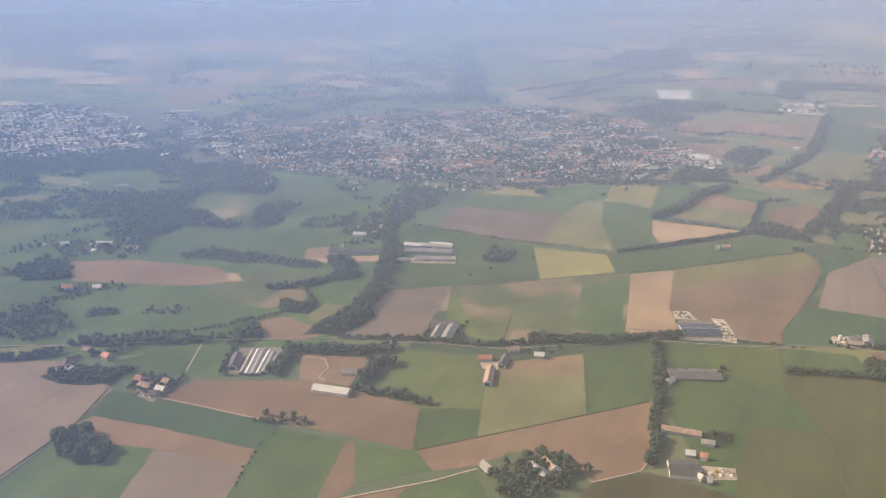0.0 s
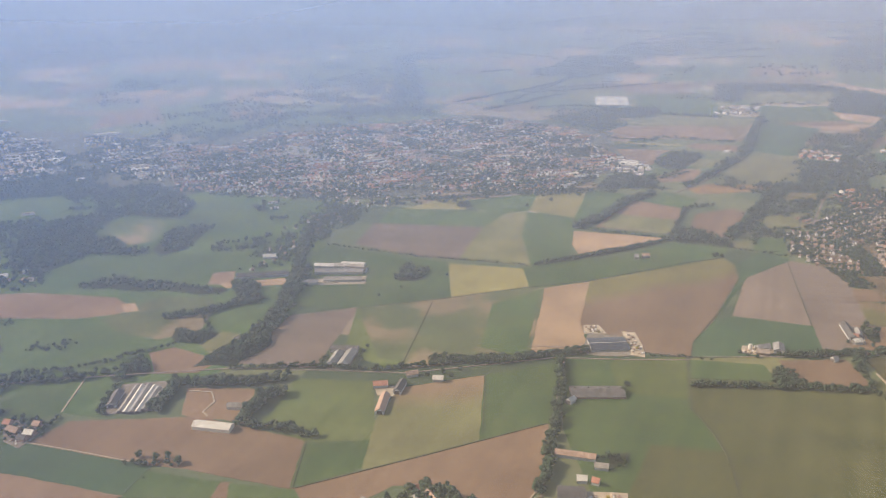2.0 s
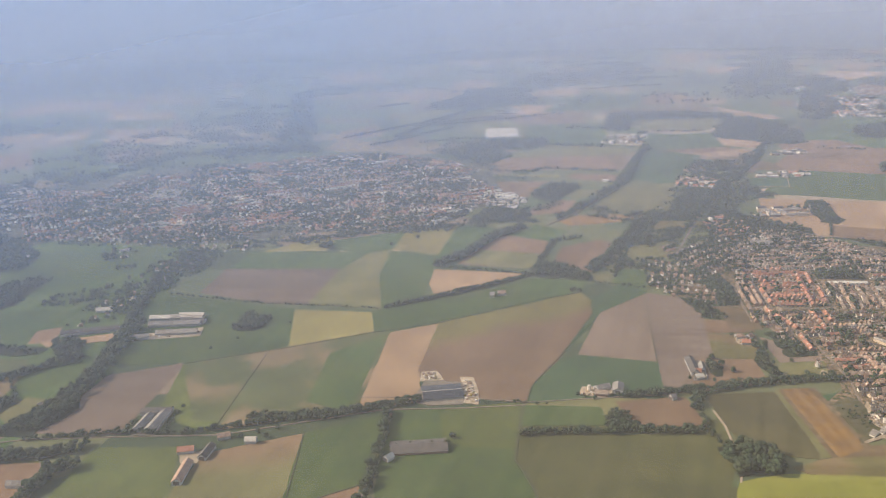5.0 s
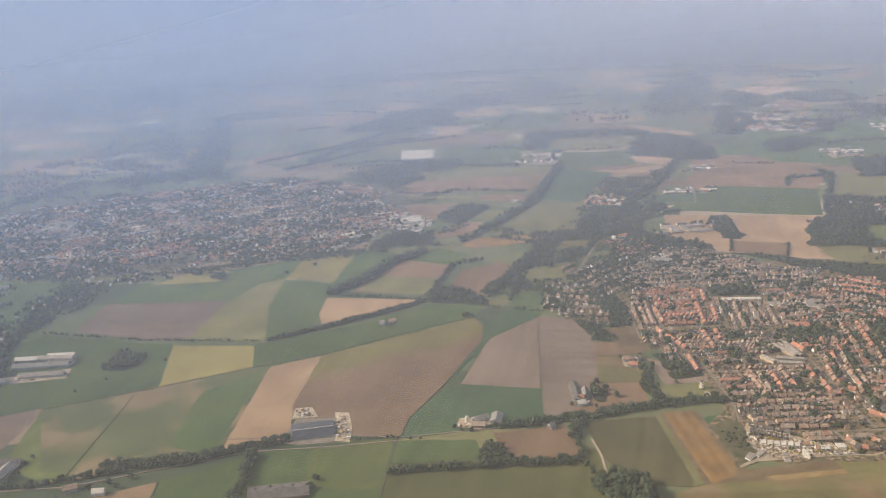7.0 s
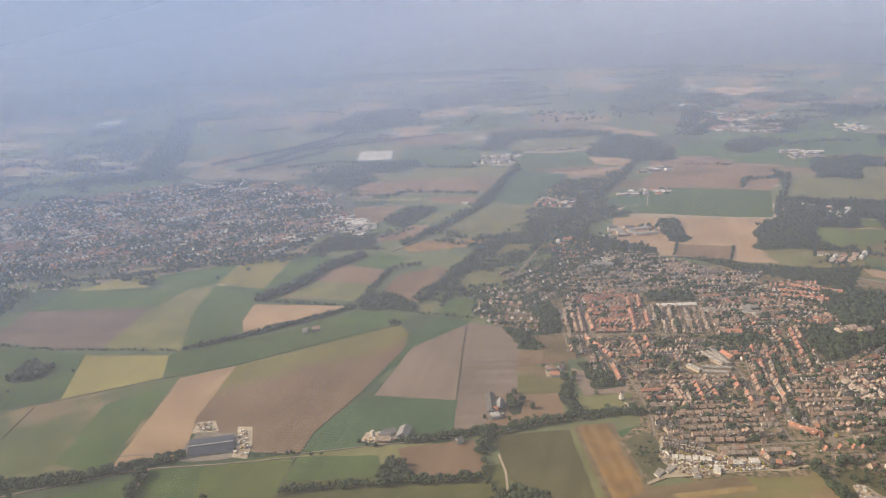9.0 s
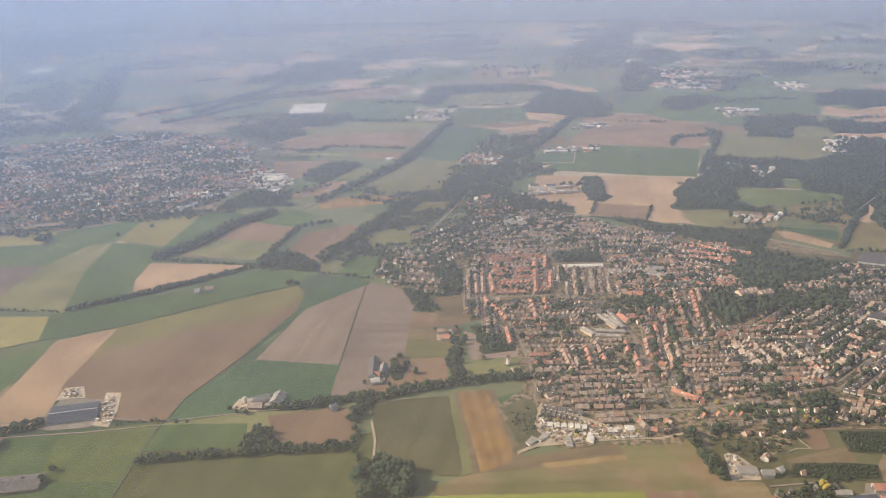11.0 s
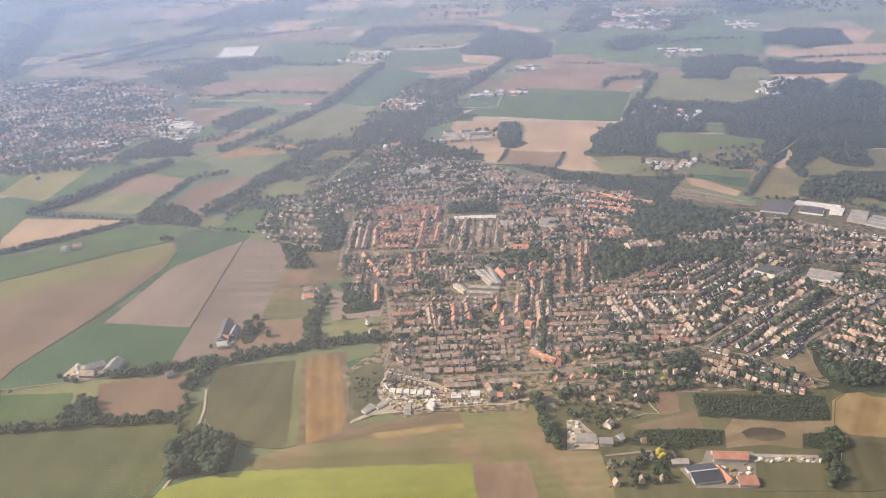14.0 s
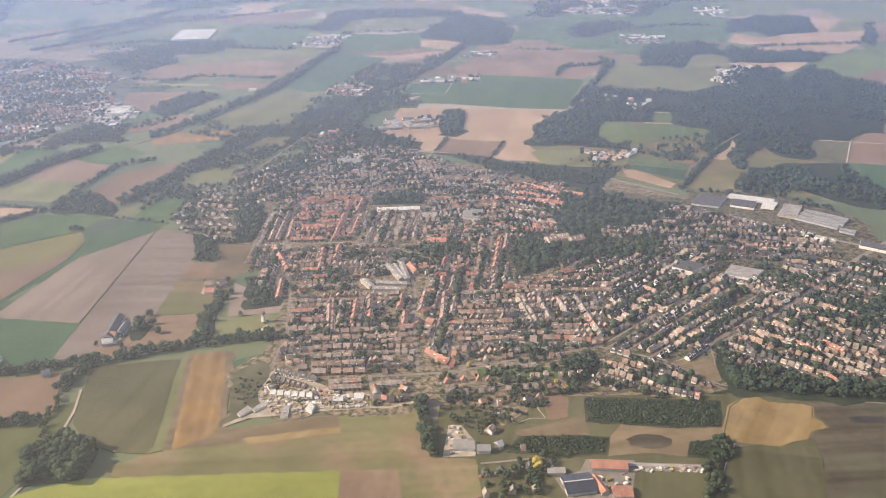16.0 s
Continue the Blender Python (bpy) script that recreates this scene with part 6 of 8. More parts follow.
wood([(-494, 1296), (-425, 1294), (-366, 1160), (-348, 1056), (-368, 1056)], h=5.0, step=7.0, lod='tiny', gaps=0.3)
tree_row([(-528, 1353), (-313, 1266), (-243, 1289), (-87, 1367), (10, 1378)], h=4.5, step=5.1, width=5.1, rows=2, lod='far')
wood([(861, 1284), (967, 1304), (982, 1205), (1017, 1187), (985, 1122), (886, 1225), (837, 1225)], h=6.5, step=6.7, lod='tiny')
wood([(631, 1173), (662, 1227), (694, 1190), (744, 1172), (725, 1109), (658, 1109), (626, 1125)], h=6.5, step=6.4, lod='tiny')
wood([(568, 1041), (598, 1060), (671, 1053), (714, 1060), (698, 1034), (615, 1021), (572, 992)], h=7.0, step=5.8)
wood([(709, 848), (716, 842), (768, 822), (818, 810), (813, 796), (748, 799), (703, 806)], h=6.5, step=5.1)
wood([(596, 850), (618, 862), (619, 842), (596, 812), (589, 820)], h=6.5, step=5.1)
tree_row([(494, 798), (499, 766), (503, 735)], h=6.0, step=3.8, width=2.6, rows=2)
wood([(268, 710), (256, 747), (277, 756), (297, 742), (298, 715)], h=9.5, step=5.1, lod='near')
wood([(660, 703), (670, 733), (675, 746), (681, 755), (688, 758), (686, 744), (678, 730), (670, 716), (663, 700)], h=6.0, step=4.6, gaps=0.05)
wood([(604, 801), (691, 797), (686, 771), (659, 769), (624, 773), (603, 776)], h=1.7, step=1.9, lod='speck', gaps=0.04)
wood([(552, 744), (559, 758), (598, 758), (612, 757), (608, 743), (584, 739)], h=1.7, step=1.9, lod='speck', gaps=0.04)
wood([(659, 740), (663, 752), (679, 754), (673, 738)], h=1.6, step=1.9, lod='speck', gaps=0.04)
wood([(693, 806), (703, 813), (710, 842), (710, 872), (716, 878), (715, 842), (715, 829), (718, 813)], h=5.0, step=4.8, gaps=0.1)
wood([(530, 699), (531, 731), (540, 736), (552, 742), (570, 738), (579, 728), (565, 715), (568, 700)], h=5.0, step=5.6, gaps=0.35)
wood([(504, 805), (546, 819), (553, 792), (540, 755), (508, 779)], h=3.5, step=6.4, gaps=0.4)
wood([(300, 1071), (295, 1119), (275, 1176), (296, 1194), (316, 1143), (325, 1089), (319, 1065)], h=6.0, step=5.1, lod='far')
clearing([(200, 1228), (203, 1279), (257, 1309), (263, 1266), (218, 1216)])
field("olive", [(200, 1228), (203, 1279), (257, 1309), (263, 1266), (218, 1216)], 0.4)
wood([(176, 1174), (194, 1288), (222, 1364), (272, 1486), (311, 1537), (384, 1475), (393, 1420), (336, 1378), (318, 1312), (297, 1280), (254, 1309), (196, 1292), (199, 1157)], h=4.5, step=5.8, lod='tiny', gaps=0.52)
wood([(308, 1111), (281, 1231), (336, 1378), (399, 1394), (403, 1290), (337, 1208), (322, 1156)], h=4.5, step=5.8, lod='tiny', gaps=0.4)
wood([(616, 1140), (629, 1153), (663, 1121), (651, 1061), (613, 1081)], h=6.5, step=5.8, lod='tiny')
wood([(709, 862), (716, 862), (720, 850), (713, 809), (704, 813), (703, 834)], h=5.0, step=5.1, lod='far')
wood([(815, 896), (842, 953), (873, 958), (901, 948), (874, 891)], h=6.0, step=5.1, lod='tiny')
wood([(737, 1015), (754, 1033), (803, 1025), (791, 1005), (759, 1015)], h=5.5, step=5.8, lod='tiny', gaps=0.3)
wood([(507, 812), (547, 842), (584, 812), (551, 767), (515, 792)], h=4.0, step=7.0, lod='tiny', gaps=0.62)
wood([(629, 850), (655, 872), (671, 846), (664, 808)], h=4.0, step=7.0, lod='tiny', gaps=0.62)
wood([(652, 1003), (723, 1053), (764, 1015), (715, 938), (648, 919)], h=4.0, step=7.0, lod='tiny', gaps=0.62)
wood([(750, 919), (840, 1003), (898, 1014), (839, 883), (766, 850)], h=4.0, step=7.0, lod='tiny', gaps=0.62)
wood([(470, 1054), (512, 1141), (557, 1110), (528, 1004), (494, 981)], h=4.0, step=7.0, lod='tiny', gaps=0.62)
wood([(366, 938), (400, 959), (468, 938), (470, 849), (400, 849)], h=4.0, step=7.0, lod='tiny', gaps=0.62)
wood([(535, 866), (604, 919), (634, 883), (588, 850)], h=4.0, step=7.0, lod='tiny', gaps=0.62)
tree_row([(763, 1215), (798, 1281), (837, 1356)], h=4.5, step=3.8, width=2.6, rows=2, lod='far')
wood([(750, 1198), (785, 1216), (877, 1197), (907, 1151), (896, 1151), (861, 1185), (776, 1204)], h=4.5, step=5.1, lod='tiny', gaps=0.4)
wood([(213, 1143), (217, 1231), (277, 1250), (314, 1335), (335, 1382), (370, 1461), (433, 1433), (349, 1290), (275, 1203), (257, 1112)], h=5.5, step=7.0, lod='tiny', gaps=0.4)
tree_row([(257, 840), (284, 857), (317, 867), (356, 878), (385, 884)], h=4.8, step=3.8, width=2.6)
tree_row([(247, 811), (250, 841)], h=6.0, step=4.5, width=4.5, rows=3)
tree_row([(186, 829), (230, 841), (254, 849)], h=5.0, step=4.5, width=1.9, rows=2)
wood([(315, 919), (319, 939), (326, 949), (327, 919), (329, 882), (321, 882)], h=5.5, step=5.1)
wood([(341, 944), (373, 949), (370, 938), (348, 933)], h=4.0, step=5.1)
wood([(427, 1172), (428, 1201), (477, 1201), (479, 1171)], h=6.5, step=4.5)
tree_row([(-423, 788), (-384, 821), (-367, 844)], h=5.5, step=3.8, width=3.2, rows=2, lod='far')
wood([(314, 1605), (362, 1757), (407, 1856), (426, 1776), (383, 1601), (346, 1538), (296, 1406), (254, 1296), (219, 1185), (179, 1154), (195, 1277), (239, 1446), (275, 1541)], h=5.5, step=5.1, lod='tiny', gaps=0.42)
# ---- farms ----
field("yard", [(38, 853), (49, 853), (57, 826), (60, 801), (48, 803), (44, 830)])
field("yard", [(2, 842), (0, 860), (13, 864), (22, 846)])
field("paving", [(8, 797), (4, 812), (6, 842), (40, 842), (47, 812), (46, 800), (20, 795)])
barn(*[(9, 813), (43, 823)], 26.5, roof='solar', wall='panel', eave=2.0, ridge=3.2, label='large cattle barn roofed with dark solar panels')
silo(*[(156, 838)][0])
field("yard", [(148, 830), (150, 844), (174, 847), (177, 836), (168, 826)])
barn(*[(162, 838), (173, 845)], 7.9, roof='metal')
barn(*[(161, 830), (172, 830)], 6.6, roof='grey', wall='brick', label='brick farmhouse with a grey roof')
barn(*[(181, 834), (182, 850)], 9.3, roof='metal')
barn(*[(1, 716), (45, 726)], 19.0, roof='slate', wall='brick', eave=1.8, ridge=3.8, label='long barn with a weathered grey roof')
barn(*[(1, 698), (5, 704)], 5.3, roof='white', label='small white roofed shed')
barn(*[(8, 565), (27, 568)], 19.8, roof='slate', label='dark roofed barn with pale gable ends', wall='white')
barn(*[(19, 588), (26, 589)], 6, roof='white')
field("yard", [(28, 576), (54, 580), (55, 567), (31, 559)])
barn(*[(29, 560), (32, 558)], 4, roof='white')
barn(*[(35, 556), (38, 557)], 4, roof='white')
barn(*[(30, 588), (35, 587)], 4.6, roof='orange')
barn(*[(0, 619), (30, 618)], 6, roof='brown')
barn(*[(30, 607), (40, 607)], 4, roof='flat')
barn(*[(-87, 540), (-75, 525)], 9.3, roof='metal', bays=5)
barn(*[(-80, 548), (-70, 537)], 5.3, roof='brown')
barn(*[(-71, 535), (-69, 539)], 6.6, roof='white')
barn(*[(-92, 549), (-88, 552)], 5.3, roof='orange')
barn(*[(-122, 530), (-114, 523)], 5.3, roof='flat')
barn(*[(-167, 692), (-155, 696)], 7.9, roof='orange', label='barn with an orange tiled roof')
barn(*[(-147, 647), (-151, 677)], 7.3, roof='brown')
barn(*[(-143, 683), (-143, 703)], 6.6, roof='slate')
field("yard", [(-164, 690), (-145, 697), (-146, 679), (-158, 678)])
field("paving", [(-369, 598), (-383, 647), (-345, 663), (-329, 615)])
barn(*[(-357, 602), (-368, 646)], 4, roof='flat', eave=2.0, ridge=3.0, wall='pale', name='poultry_shed', label='long low poultry shed with a dull grey roof')
barn(*[(-352, 602), (-364, 648)], 3.6, roof='white', eave=2.0, ridge=3.0, wall='pale', name='poultry_shed', label='long low poultry shed with a cream white roof')
barn(*[(-347, 603), (-359, 650)], 4.6, roof='metal', eave=2.0, ridge=3.0, wall='pale', name='poultry_shed', label='long low poultry shed with a grey sheet roof')
barn(*[(-343, 605), (-353, 649)], 3.6, roof='white', eave=2.0, ridge=3.0, wall='pale', name='poultry_shed', label='long low poultry shed with a cream white roof')
barn(*[(-339, 609), (-348, 647)], 4.6, roof='metal', eave=2.0, ridge=3.0, wall='pale', name='poultry_shed', label='long low poultry shed with a grey sheet roof')
barn(*[(-336, 613), (-342, 641)], 3.3, roof='flat', eave=2.0, ridge=3.0, wall='pale', name='poultry_shed', label='long low poultry shed with a dull grey roof')
barn(*[(-369, 608), (-377, 632)], 7.9, roof='slate')
barn(*[(-286, 597), (-254, 598)], 9.9, roof='white', wall='white', label='long white roofed shed on a brown field')
barn(*[(-274, 630), (-259, 632)], 5.3, roof='flat')
barn(*[(-229, 752), (-203, 757)], 9.3, roof='slate')
barn(*[(-217, 719), (-218, 746)], 7.9, roof='metal')
barn(*[(-206, 720), (-207, 753)], 9.3, roof='metal')
field("paving", [(-219, 715), (-223, 745), (-203, 752), (-201, 718)])
tree_row([(-228, 713), (-227, 740)], h=3.5)
tree_row([(-195, 730), (-198, 767)], h=4.0)
field("paving", [(-438, 565), (-433, 574), (-402, 560), (-403, 538), (-421, 544)])
barn(*[(-438, 566), (-432, 566)], 6.6, roof='orange', wall='brick', name='farmhouse', label='farmyard building with a orange roof', category='farmhouse')
barn(*[(-428, 558), (-417, 556)], 6.6, roof='brown', wall='brick', name='farmhouse', label='farmyard building with a brown roof', category='farmhouse')
barn(*[(-411, 548), (-404, 548)], 6.6, roof='slate', wall='brick', name='farmhouse', label='farmyard building with a slate roof', category='farmhouse')
barn(*[(-411, 556), (-403, 556)], 6.6, roof='white', wall='brick', name='farmhouse', label='farmyard building with a white roof', category='farmhouse')
barn(*[(-413, 569), (-407, 569)], 6.6, roof='brown', wall='brick', name='farmhouse', label='farmyard building with a brown roof', category='farmhouse')
barn(*[(-507, 565), (-499, 564)], 6.6, roof='metal', wall='brick', name='farmhouse', label='farmyard building with a metal roof', category='farmhouse')
barn(*[(-492, 596), (-484, 593)], 6.6, roof='orange', wall='brick', name='farmhouse', label='farmyard building with a orange roof', category='farmhouse')
barn(*[(-516, 600), (-507, 599)], 6.6, roof='brown', wall='brick', name='farmhouse', label='farmyard building with a brown roof', category='farmhouse')
barn(*[(-508, 564), (-516, 578)], 6.6, roof='slate', wall='brick', name='farmhouse', label='farmyard building with a slate roof', category='farmhouse')
tree_row([(-402, 560), (-403, 579), (-397, 588)], h=4.0, step=5.1)
wood([(-431, 551), (-435, 579), (-414, 580), (-398, 570), (-394, 548), (-419, 555), (-416, 541)], h=3.5, step=4.5, gaps=0.45)
clutter([(-436, 562), (-431, 572), (-403, 560), (-404, 540), (-420, 544)], 25, 21)
tree_row([(-329, 611), (-333, 637), (-340, 665)], h=6.0, step=3.8, width=3.2, rows=2)
tree_row([(-374, 597), (-386, 632), (-387, 654)], h=4.0, step=3.8, width=1.9)
tree(*[(-305, 547)][0], 6.5)
tree(*[(-290, 546)][0], 6.5)
tree(*[(-282, 550)][0], 6.5)
tree(*[(-271, 546)][0], 6.5)
tree_row([(-436, 550), (-435, 576), (-419, 578)], h=4.0, step=5.8)
tree_row([(-517, 578), (-499, 602), (-477, 621)], h=4.0, step=5.8, width=5.1, rows=2)
barn(*[(-406, 912), (-351, 934)], 10.6, roof='slate')
field("pale", [(-415, 890), (-336, 928), (-330, 910), (-403, 880)])
barn(*[(-328, 906), (-306, 914)], 6.6, roof='metal')
barn(*[(-330, 965), (-307, 968)], 7.9, roof='white')
barn(*[(-307, 970), (-270, 971)], 7.9, roof='flat')
barn(*[(-322, 946), (-267, 957)], 9.3, roof='metal')
barn(*[(-302, 923), (-260, 933)], 7.9, roof='flat')
field("yard", [(-316, 923), (-260, 947), (-254, 925), (-302, 911)])
barn(*[(-405, 981), (-388, 987)], 6.6, roof='white')
barn(*[(-327, 750), (-321, 757)], 6, roof='flat')
barn(*[(-119, 714), (-110, 715)], 5.3, roof='white')
barn(*[(-144, 716), (-135, 721)], 5.3, roof='brown')
tree(*[(-126, 721)][0], 5)
tree(*[(-114, 730)][0], 5)
tree(*[(-105, 724)][0], 5)
tree(*[(-100, 738)][0], 5)
barn(*[(-635, 719), (-625, 722)], 7.9, roof='orange')
barn(*[(-604, 729), (-596, 732)], 6.6, roof='white')
barn(*[(41, 1075), (46, 1075)], 7.9, roof='metal')
barn(*[(50, 1079), (58, 1082)], 5.3, roof='brown')
barn(*[(-291, 962), (-264, 962)], 9.3, roof='slate')
barn(*[(-300, 976), (-272, 979)], 6.6, roof='white')
wood([(533, 828), (570, 828), (592, 812), (574, 785), (553, 795), (534, 812)], h=3.5, step=5.8, gaps=0.55)
# ---- farms and mill by the village ----
barn(*[(253, 879), (250, 914)], 7.9, roof='slate', label='long dark roofed barn with a pale gable')
barn(*[(260, 886), (260, 902)], 5.3, roof='metal')
barn(*[(252, 872), (259, 874)], 5.3, roof='white')
field("paving", [(251, 869), (251, 882), (258, 914), (265, 905), (262, 872)])
barn(*[(253, 884), (258, 884)], 5.3, roof='orange')
wood([(271, 882), (264, 905), (268, 917), (277, 900), (277, 882)], h=6.5, step=4.5)
field("yard", [(303, 959), (302, 976), (315, 981), (317, 957)])
barn(*[(302, 972), (309, 974)], 6, roof='brown')
barn(*[(306, 959), (314, 959)], 6, roof='orange')
barn(*[(314, 972), (318, 977)], 6, roof='brown')
barn(*[(226, 827), (230, 830)], 5.3, roof='metal')
windmill(*[(366, 909)][0])
field("yard", [(366, 896), (369, 902), (374, 898), (371, 893)])
tree(*[(345, 919)][0], 4.5)
tree(*[(272, 919)][0], 6)
tree(*[(279, 905)][0], 6)
tree(*[(288, 891)][0], 6)
tree(*[(328, 959)][0], 6)
tree(*[(326, 949)][0], 6)
barn(*[(598, 728), (619, 727)], 7.6, roof='orange', label='long barn with an orange tiled roof')
barn((580, 709), (597, 712), 15.5, roof='solar', eave=2.6, ridge=4.2, label='barn with dark solar panels on its roof')
barn((598, 717), (603, 703), 4.5, roof='orange', eave=2.2, ridge=3.6, label='narrow side wing with an orange roof')
barn((607, 704), (618, 704), 9.0, roof='orange', eave=2.2, ridge=3.8, label='square farm shed with an orange roof')
barn(*[(572, 723), (582, 723)], 4.6, roof='flat', eave=2.0, ridge=3.0)
field("paving", [(597, 735), (624, 734), (623, 717), (617, 700), (599, 700), (583, 700), (577, 717), (592, 724)])
field("paving", [(620, 732), (665, 730), (663, 724), (620, 725)])
barn(*[(621, 730), (664, 728)], 1.6, roof='flat', eave=0.8, ridge=1.1, name='pen_wall', label='long low pale pen beside the farm', category='pen')
house(*(566, 797), 20, 5.0, 4.5, 'slate', 'white')
house(*(540, 763), 60, 5.5, 4.5, 'brown', 'white')
house(*(536, 795), 30, 4.5, 4.0, 'orange', 'pale')
field("yard", [(511, 738), (514, 769), (521, 769), (531, 749), (529, 739)])
hall([(516, 743), (516, 753), (530, 752), (530, 743)], 2, roof='flat')
barn(*[(531, 743), (539, 743)], 5.3, roof='metal')
barn(*[(543, 746), (546, 748)], 4.6, roof='white')
tree(*[(566, 727)][0], 8, "tall orange autumn tree beside a farm", mat=M_AUTUMN[0])
tree(*[(576, 862)][0], 4.5, "bright red tree in a garden", mat=M_AUTUMN[1])
tree(*[(527, 842)][0], 4, "small yellowing autumn tree in a garden", mat=M_AUTUMN[0])
tree(*[(587, 820)][0], 4, "small yellowing autumn tree in a garden", mat=M_AUTUMN[0])
tree(*[(593, 812)][0], 4, "small yellowing autumn tree in a garden", mat=M_AUTUMN[0])
tree(*[(597, 919)][0], 4, "small yellowing autumn tree in a garden", mat=M_AUTUMN[0])
tree(*[(656, 938)][0], 4, "small yellowing autumn tree in a garden", mat=M_AUTUMN[0])
tree(*[(686, 880)][0], 4, "small yellowing autumn tree in a garden", mat=M_AUTUMN[0])
tree(*[(327, 1029)][0], 4, "small yellowing autumn tree in a garden", mat=M_AUTUMN[0])
tree(*[(594, 938)][0], 4, "small yellowing autumn tree in a garden", mat=M_AUTUMN[0])
wood([(363, 829), (381, 834), (381, 809), (386, 794), (376, 782), (370, 772)], h=2.4, step=4.2, lod='tiny', gaps=0.5)
clutter([(148, 830), (150, 844), (174, 847), (177, 836), (168, 826)], 26, 31)
clutter([(253, 872), (253, 900), (263, 906), (263, 874)], 22, 32)
clutter([(304, 960), (303, 975), (314, 980), (316, 958)], 14, 33)
for x, y, h in ((146, 828, 4.0), (153, 823, 3.2), (161, 821, 4.2), (181, 829, 4.6), (183, 838, 3.6), (247, 872, 4.0), (268, 868, 4.4), (320, 958, 4.6), (300, 981, 3.6), (319, 983, 5.0)):
    tree(x, y, h, "leafy green tree beside a farmyard")
# ---- the village ----


def grove(pts, gaps):
    """Trees of a green inside the village, kept free of houses."""
    wood(pts, h=4.6, step=4.8, lod="tiny", gaps=gaps)
    xs, ys = [p[0] for p in pts], [p[1] for p in pts]
    for i in range(int(min(xs)), int(max(xs)), 4):
        for j in range(int(min(ys)), int(max(ys)), 4):
            if inside(pts, i, j):
                take(i, j)


grove([(402, 993), (412, 1000), (428, 993), (426, 977), (405, 975)], 0.3)
grove([(458, 1022), (467, 1043), (484, 1061), (528, 1060), (526, 1039), (486, 1027), (465, 1016)], 0.3)
grove([(412, 1040), (422, 1051), (439, 1046), (436, 1026), (414, 1022)], 0.3)
grove([(459, 935), (470, 949), (476, 929), (470, 908), (460, 915)], 0.3)
grove([(344, 956), (360, 964), (368, 946), (347, 937)], 0.3)
grove([(573, 1074), (595, 1085), (602, 1055), (607, 1035), (592, 995), (566, 1004)], 0.12)
grove([(611, 1052), (663, 1076), (717, 1088), (706, 1054), (659, 1041), (615, 1035)], 0.12)
grove([(504, 1045), (536, 1069), (537, 1051), (507, 1034)], 0.3)
grove([(632, 1185), (676, 1189), (686, 1163), (657, 1084), (647, 1090), (640, 1111), (616, 1102)], 0.12)
field("town", [(250, 1097), (288, 1230), (333, 1395), (391, 1407), (510, 1310), (644, 1287), (754, 1189), (911, 1046), (966, 1002), (866, 813), (781, 810), (702, 809), (610, 806), (576, 805), (551, 767), (504, 805), (491, 786), (442, 782), (393, 781), (369, 768), (359, 832), (381, 864), (379, 919), (378, 949), (345, 949), (332, 1055)])
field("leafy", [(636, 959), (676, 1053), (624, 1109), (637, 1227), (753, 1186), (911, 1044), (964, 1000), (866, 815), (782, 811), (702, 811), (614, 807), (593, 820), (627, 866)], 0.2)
field("tan", [(674, 847), (702, 860), (700, 824), (681, 822)], 0.3)
field("yard", [(390, 788), (383, 808), (385, 830), (394, 838), (421, 819), (438, 808), (460, 805), (461, 790), (426, 786), (405, 782), (383, 778), (370, 771)])
field("scrub", [(371, 772), (361, 829), (380, 848), (387, 831), (383, 809), (390, 789)], 0.3)
hall([(375, 781), (380, 790), (385, 786), (378, 777)], 1.5, roof='flat', wall='white', label='white flat roofed new building')
hall([(384, 786), (389, 795), (393, 791), (386, 783)], 1.5, roof='flat', wall='white', label='white flat roofed new building')
hall([(404, 777), (403, 790), (408, 790), (409, 777)], 1.5, roof='flat', wall='white', label='white flat roofed new building')
hall([(419, 785), (421, 793), (425, 788), (424, 782)], 2.5, roof='white', wall='white', label='white flat roofed new building')
hall([(450, 797), (449, 804), (456, 804), (456, 797)], 2.5, roof='white', wall='white', label='white flat roofed new building')
hall([(425, 804), (425, 806), (430, 806), (430, 803)], 1.5, roof='orange', wall='pale', name='building_shed', label='yellowish site shed on the building plot')
house_row(*[(389, 810), (393, 813)], roof='grey', wall='white', gap=1.0)
house_row(*[(392, 805), (422, 801)], roof='white', wall='white', gap=1.5, w=3.5)
house_row(*[(432, 797), (443, 797)], roof='white', wall='white', gap=0.5)
house_row(*[(389, 825), (416, 812)], roof='slate', wall='brick', gap=1.2, w=3.2)
house_row(*[(390, 834), (421, 822)], roof='slate', wall='white', gap=2.0, w=4.5)
house_row(*[(431, 811), (453, 813)], roof='grey', gap=0.2)
house_row(*[(430, 818), (452, 821)], roof='grey', gap=0.2)
house_row(*[(463, 816), (483, 818)], roof='grey', wall='white', w=3.5)
house_row(*[(463, 800), (477, 797)], roof='slate', gap=1.0, w=4.0)
house_row(*[(479, 798), (486, 801)], roof='slate', gap=1.0)
house_row(*[(462, 812), (465, 801)], roof='grey')
house_row(*[(480, 812), (485, 808)], roof='grey')
house_row(*[(415, 832), (427, 832)], roof='grey', gap=2.0, w=6.5, d=5.5)
house_row(*[(429, 832), (454, 834)], roof='brown', gap=2.0, w=6.5, d=5.5)
house_row(*[(414, 841), (452, 845)], roof='brown', gap=1.0, w=4.5, wall='pale')
house_row(*[(413, 852), (449, 856)], roof='grey', gap=1.5, w=6.0)
house_row(*[(411, 865), (448, 869)], roof='grey', gap=1.5, w=6.0)
house_row(*[(394, 849), (399, 852)], roof='grey', gap=1.5, w=5.5, wall='pale')
house_row(*[(405, 837), (412, 838)], roof='grey', w=5.5, gap=1.0)
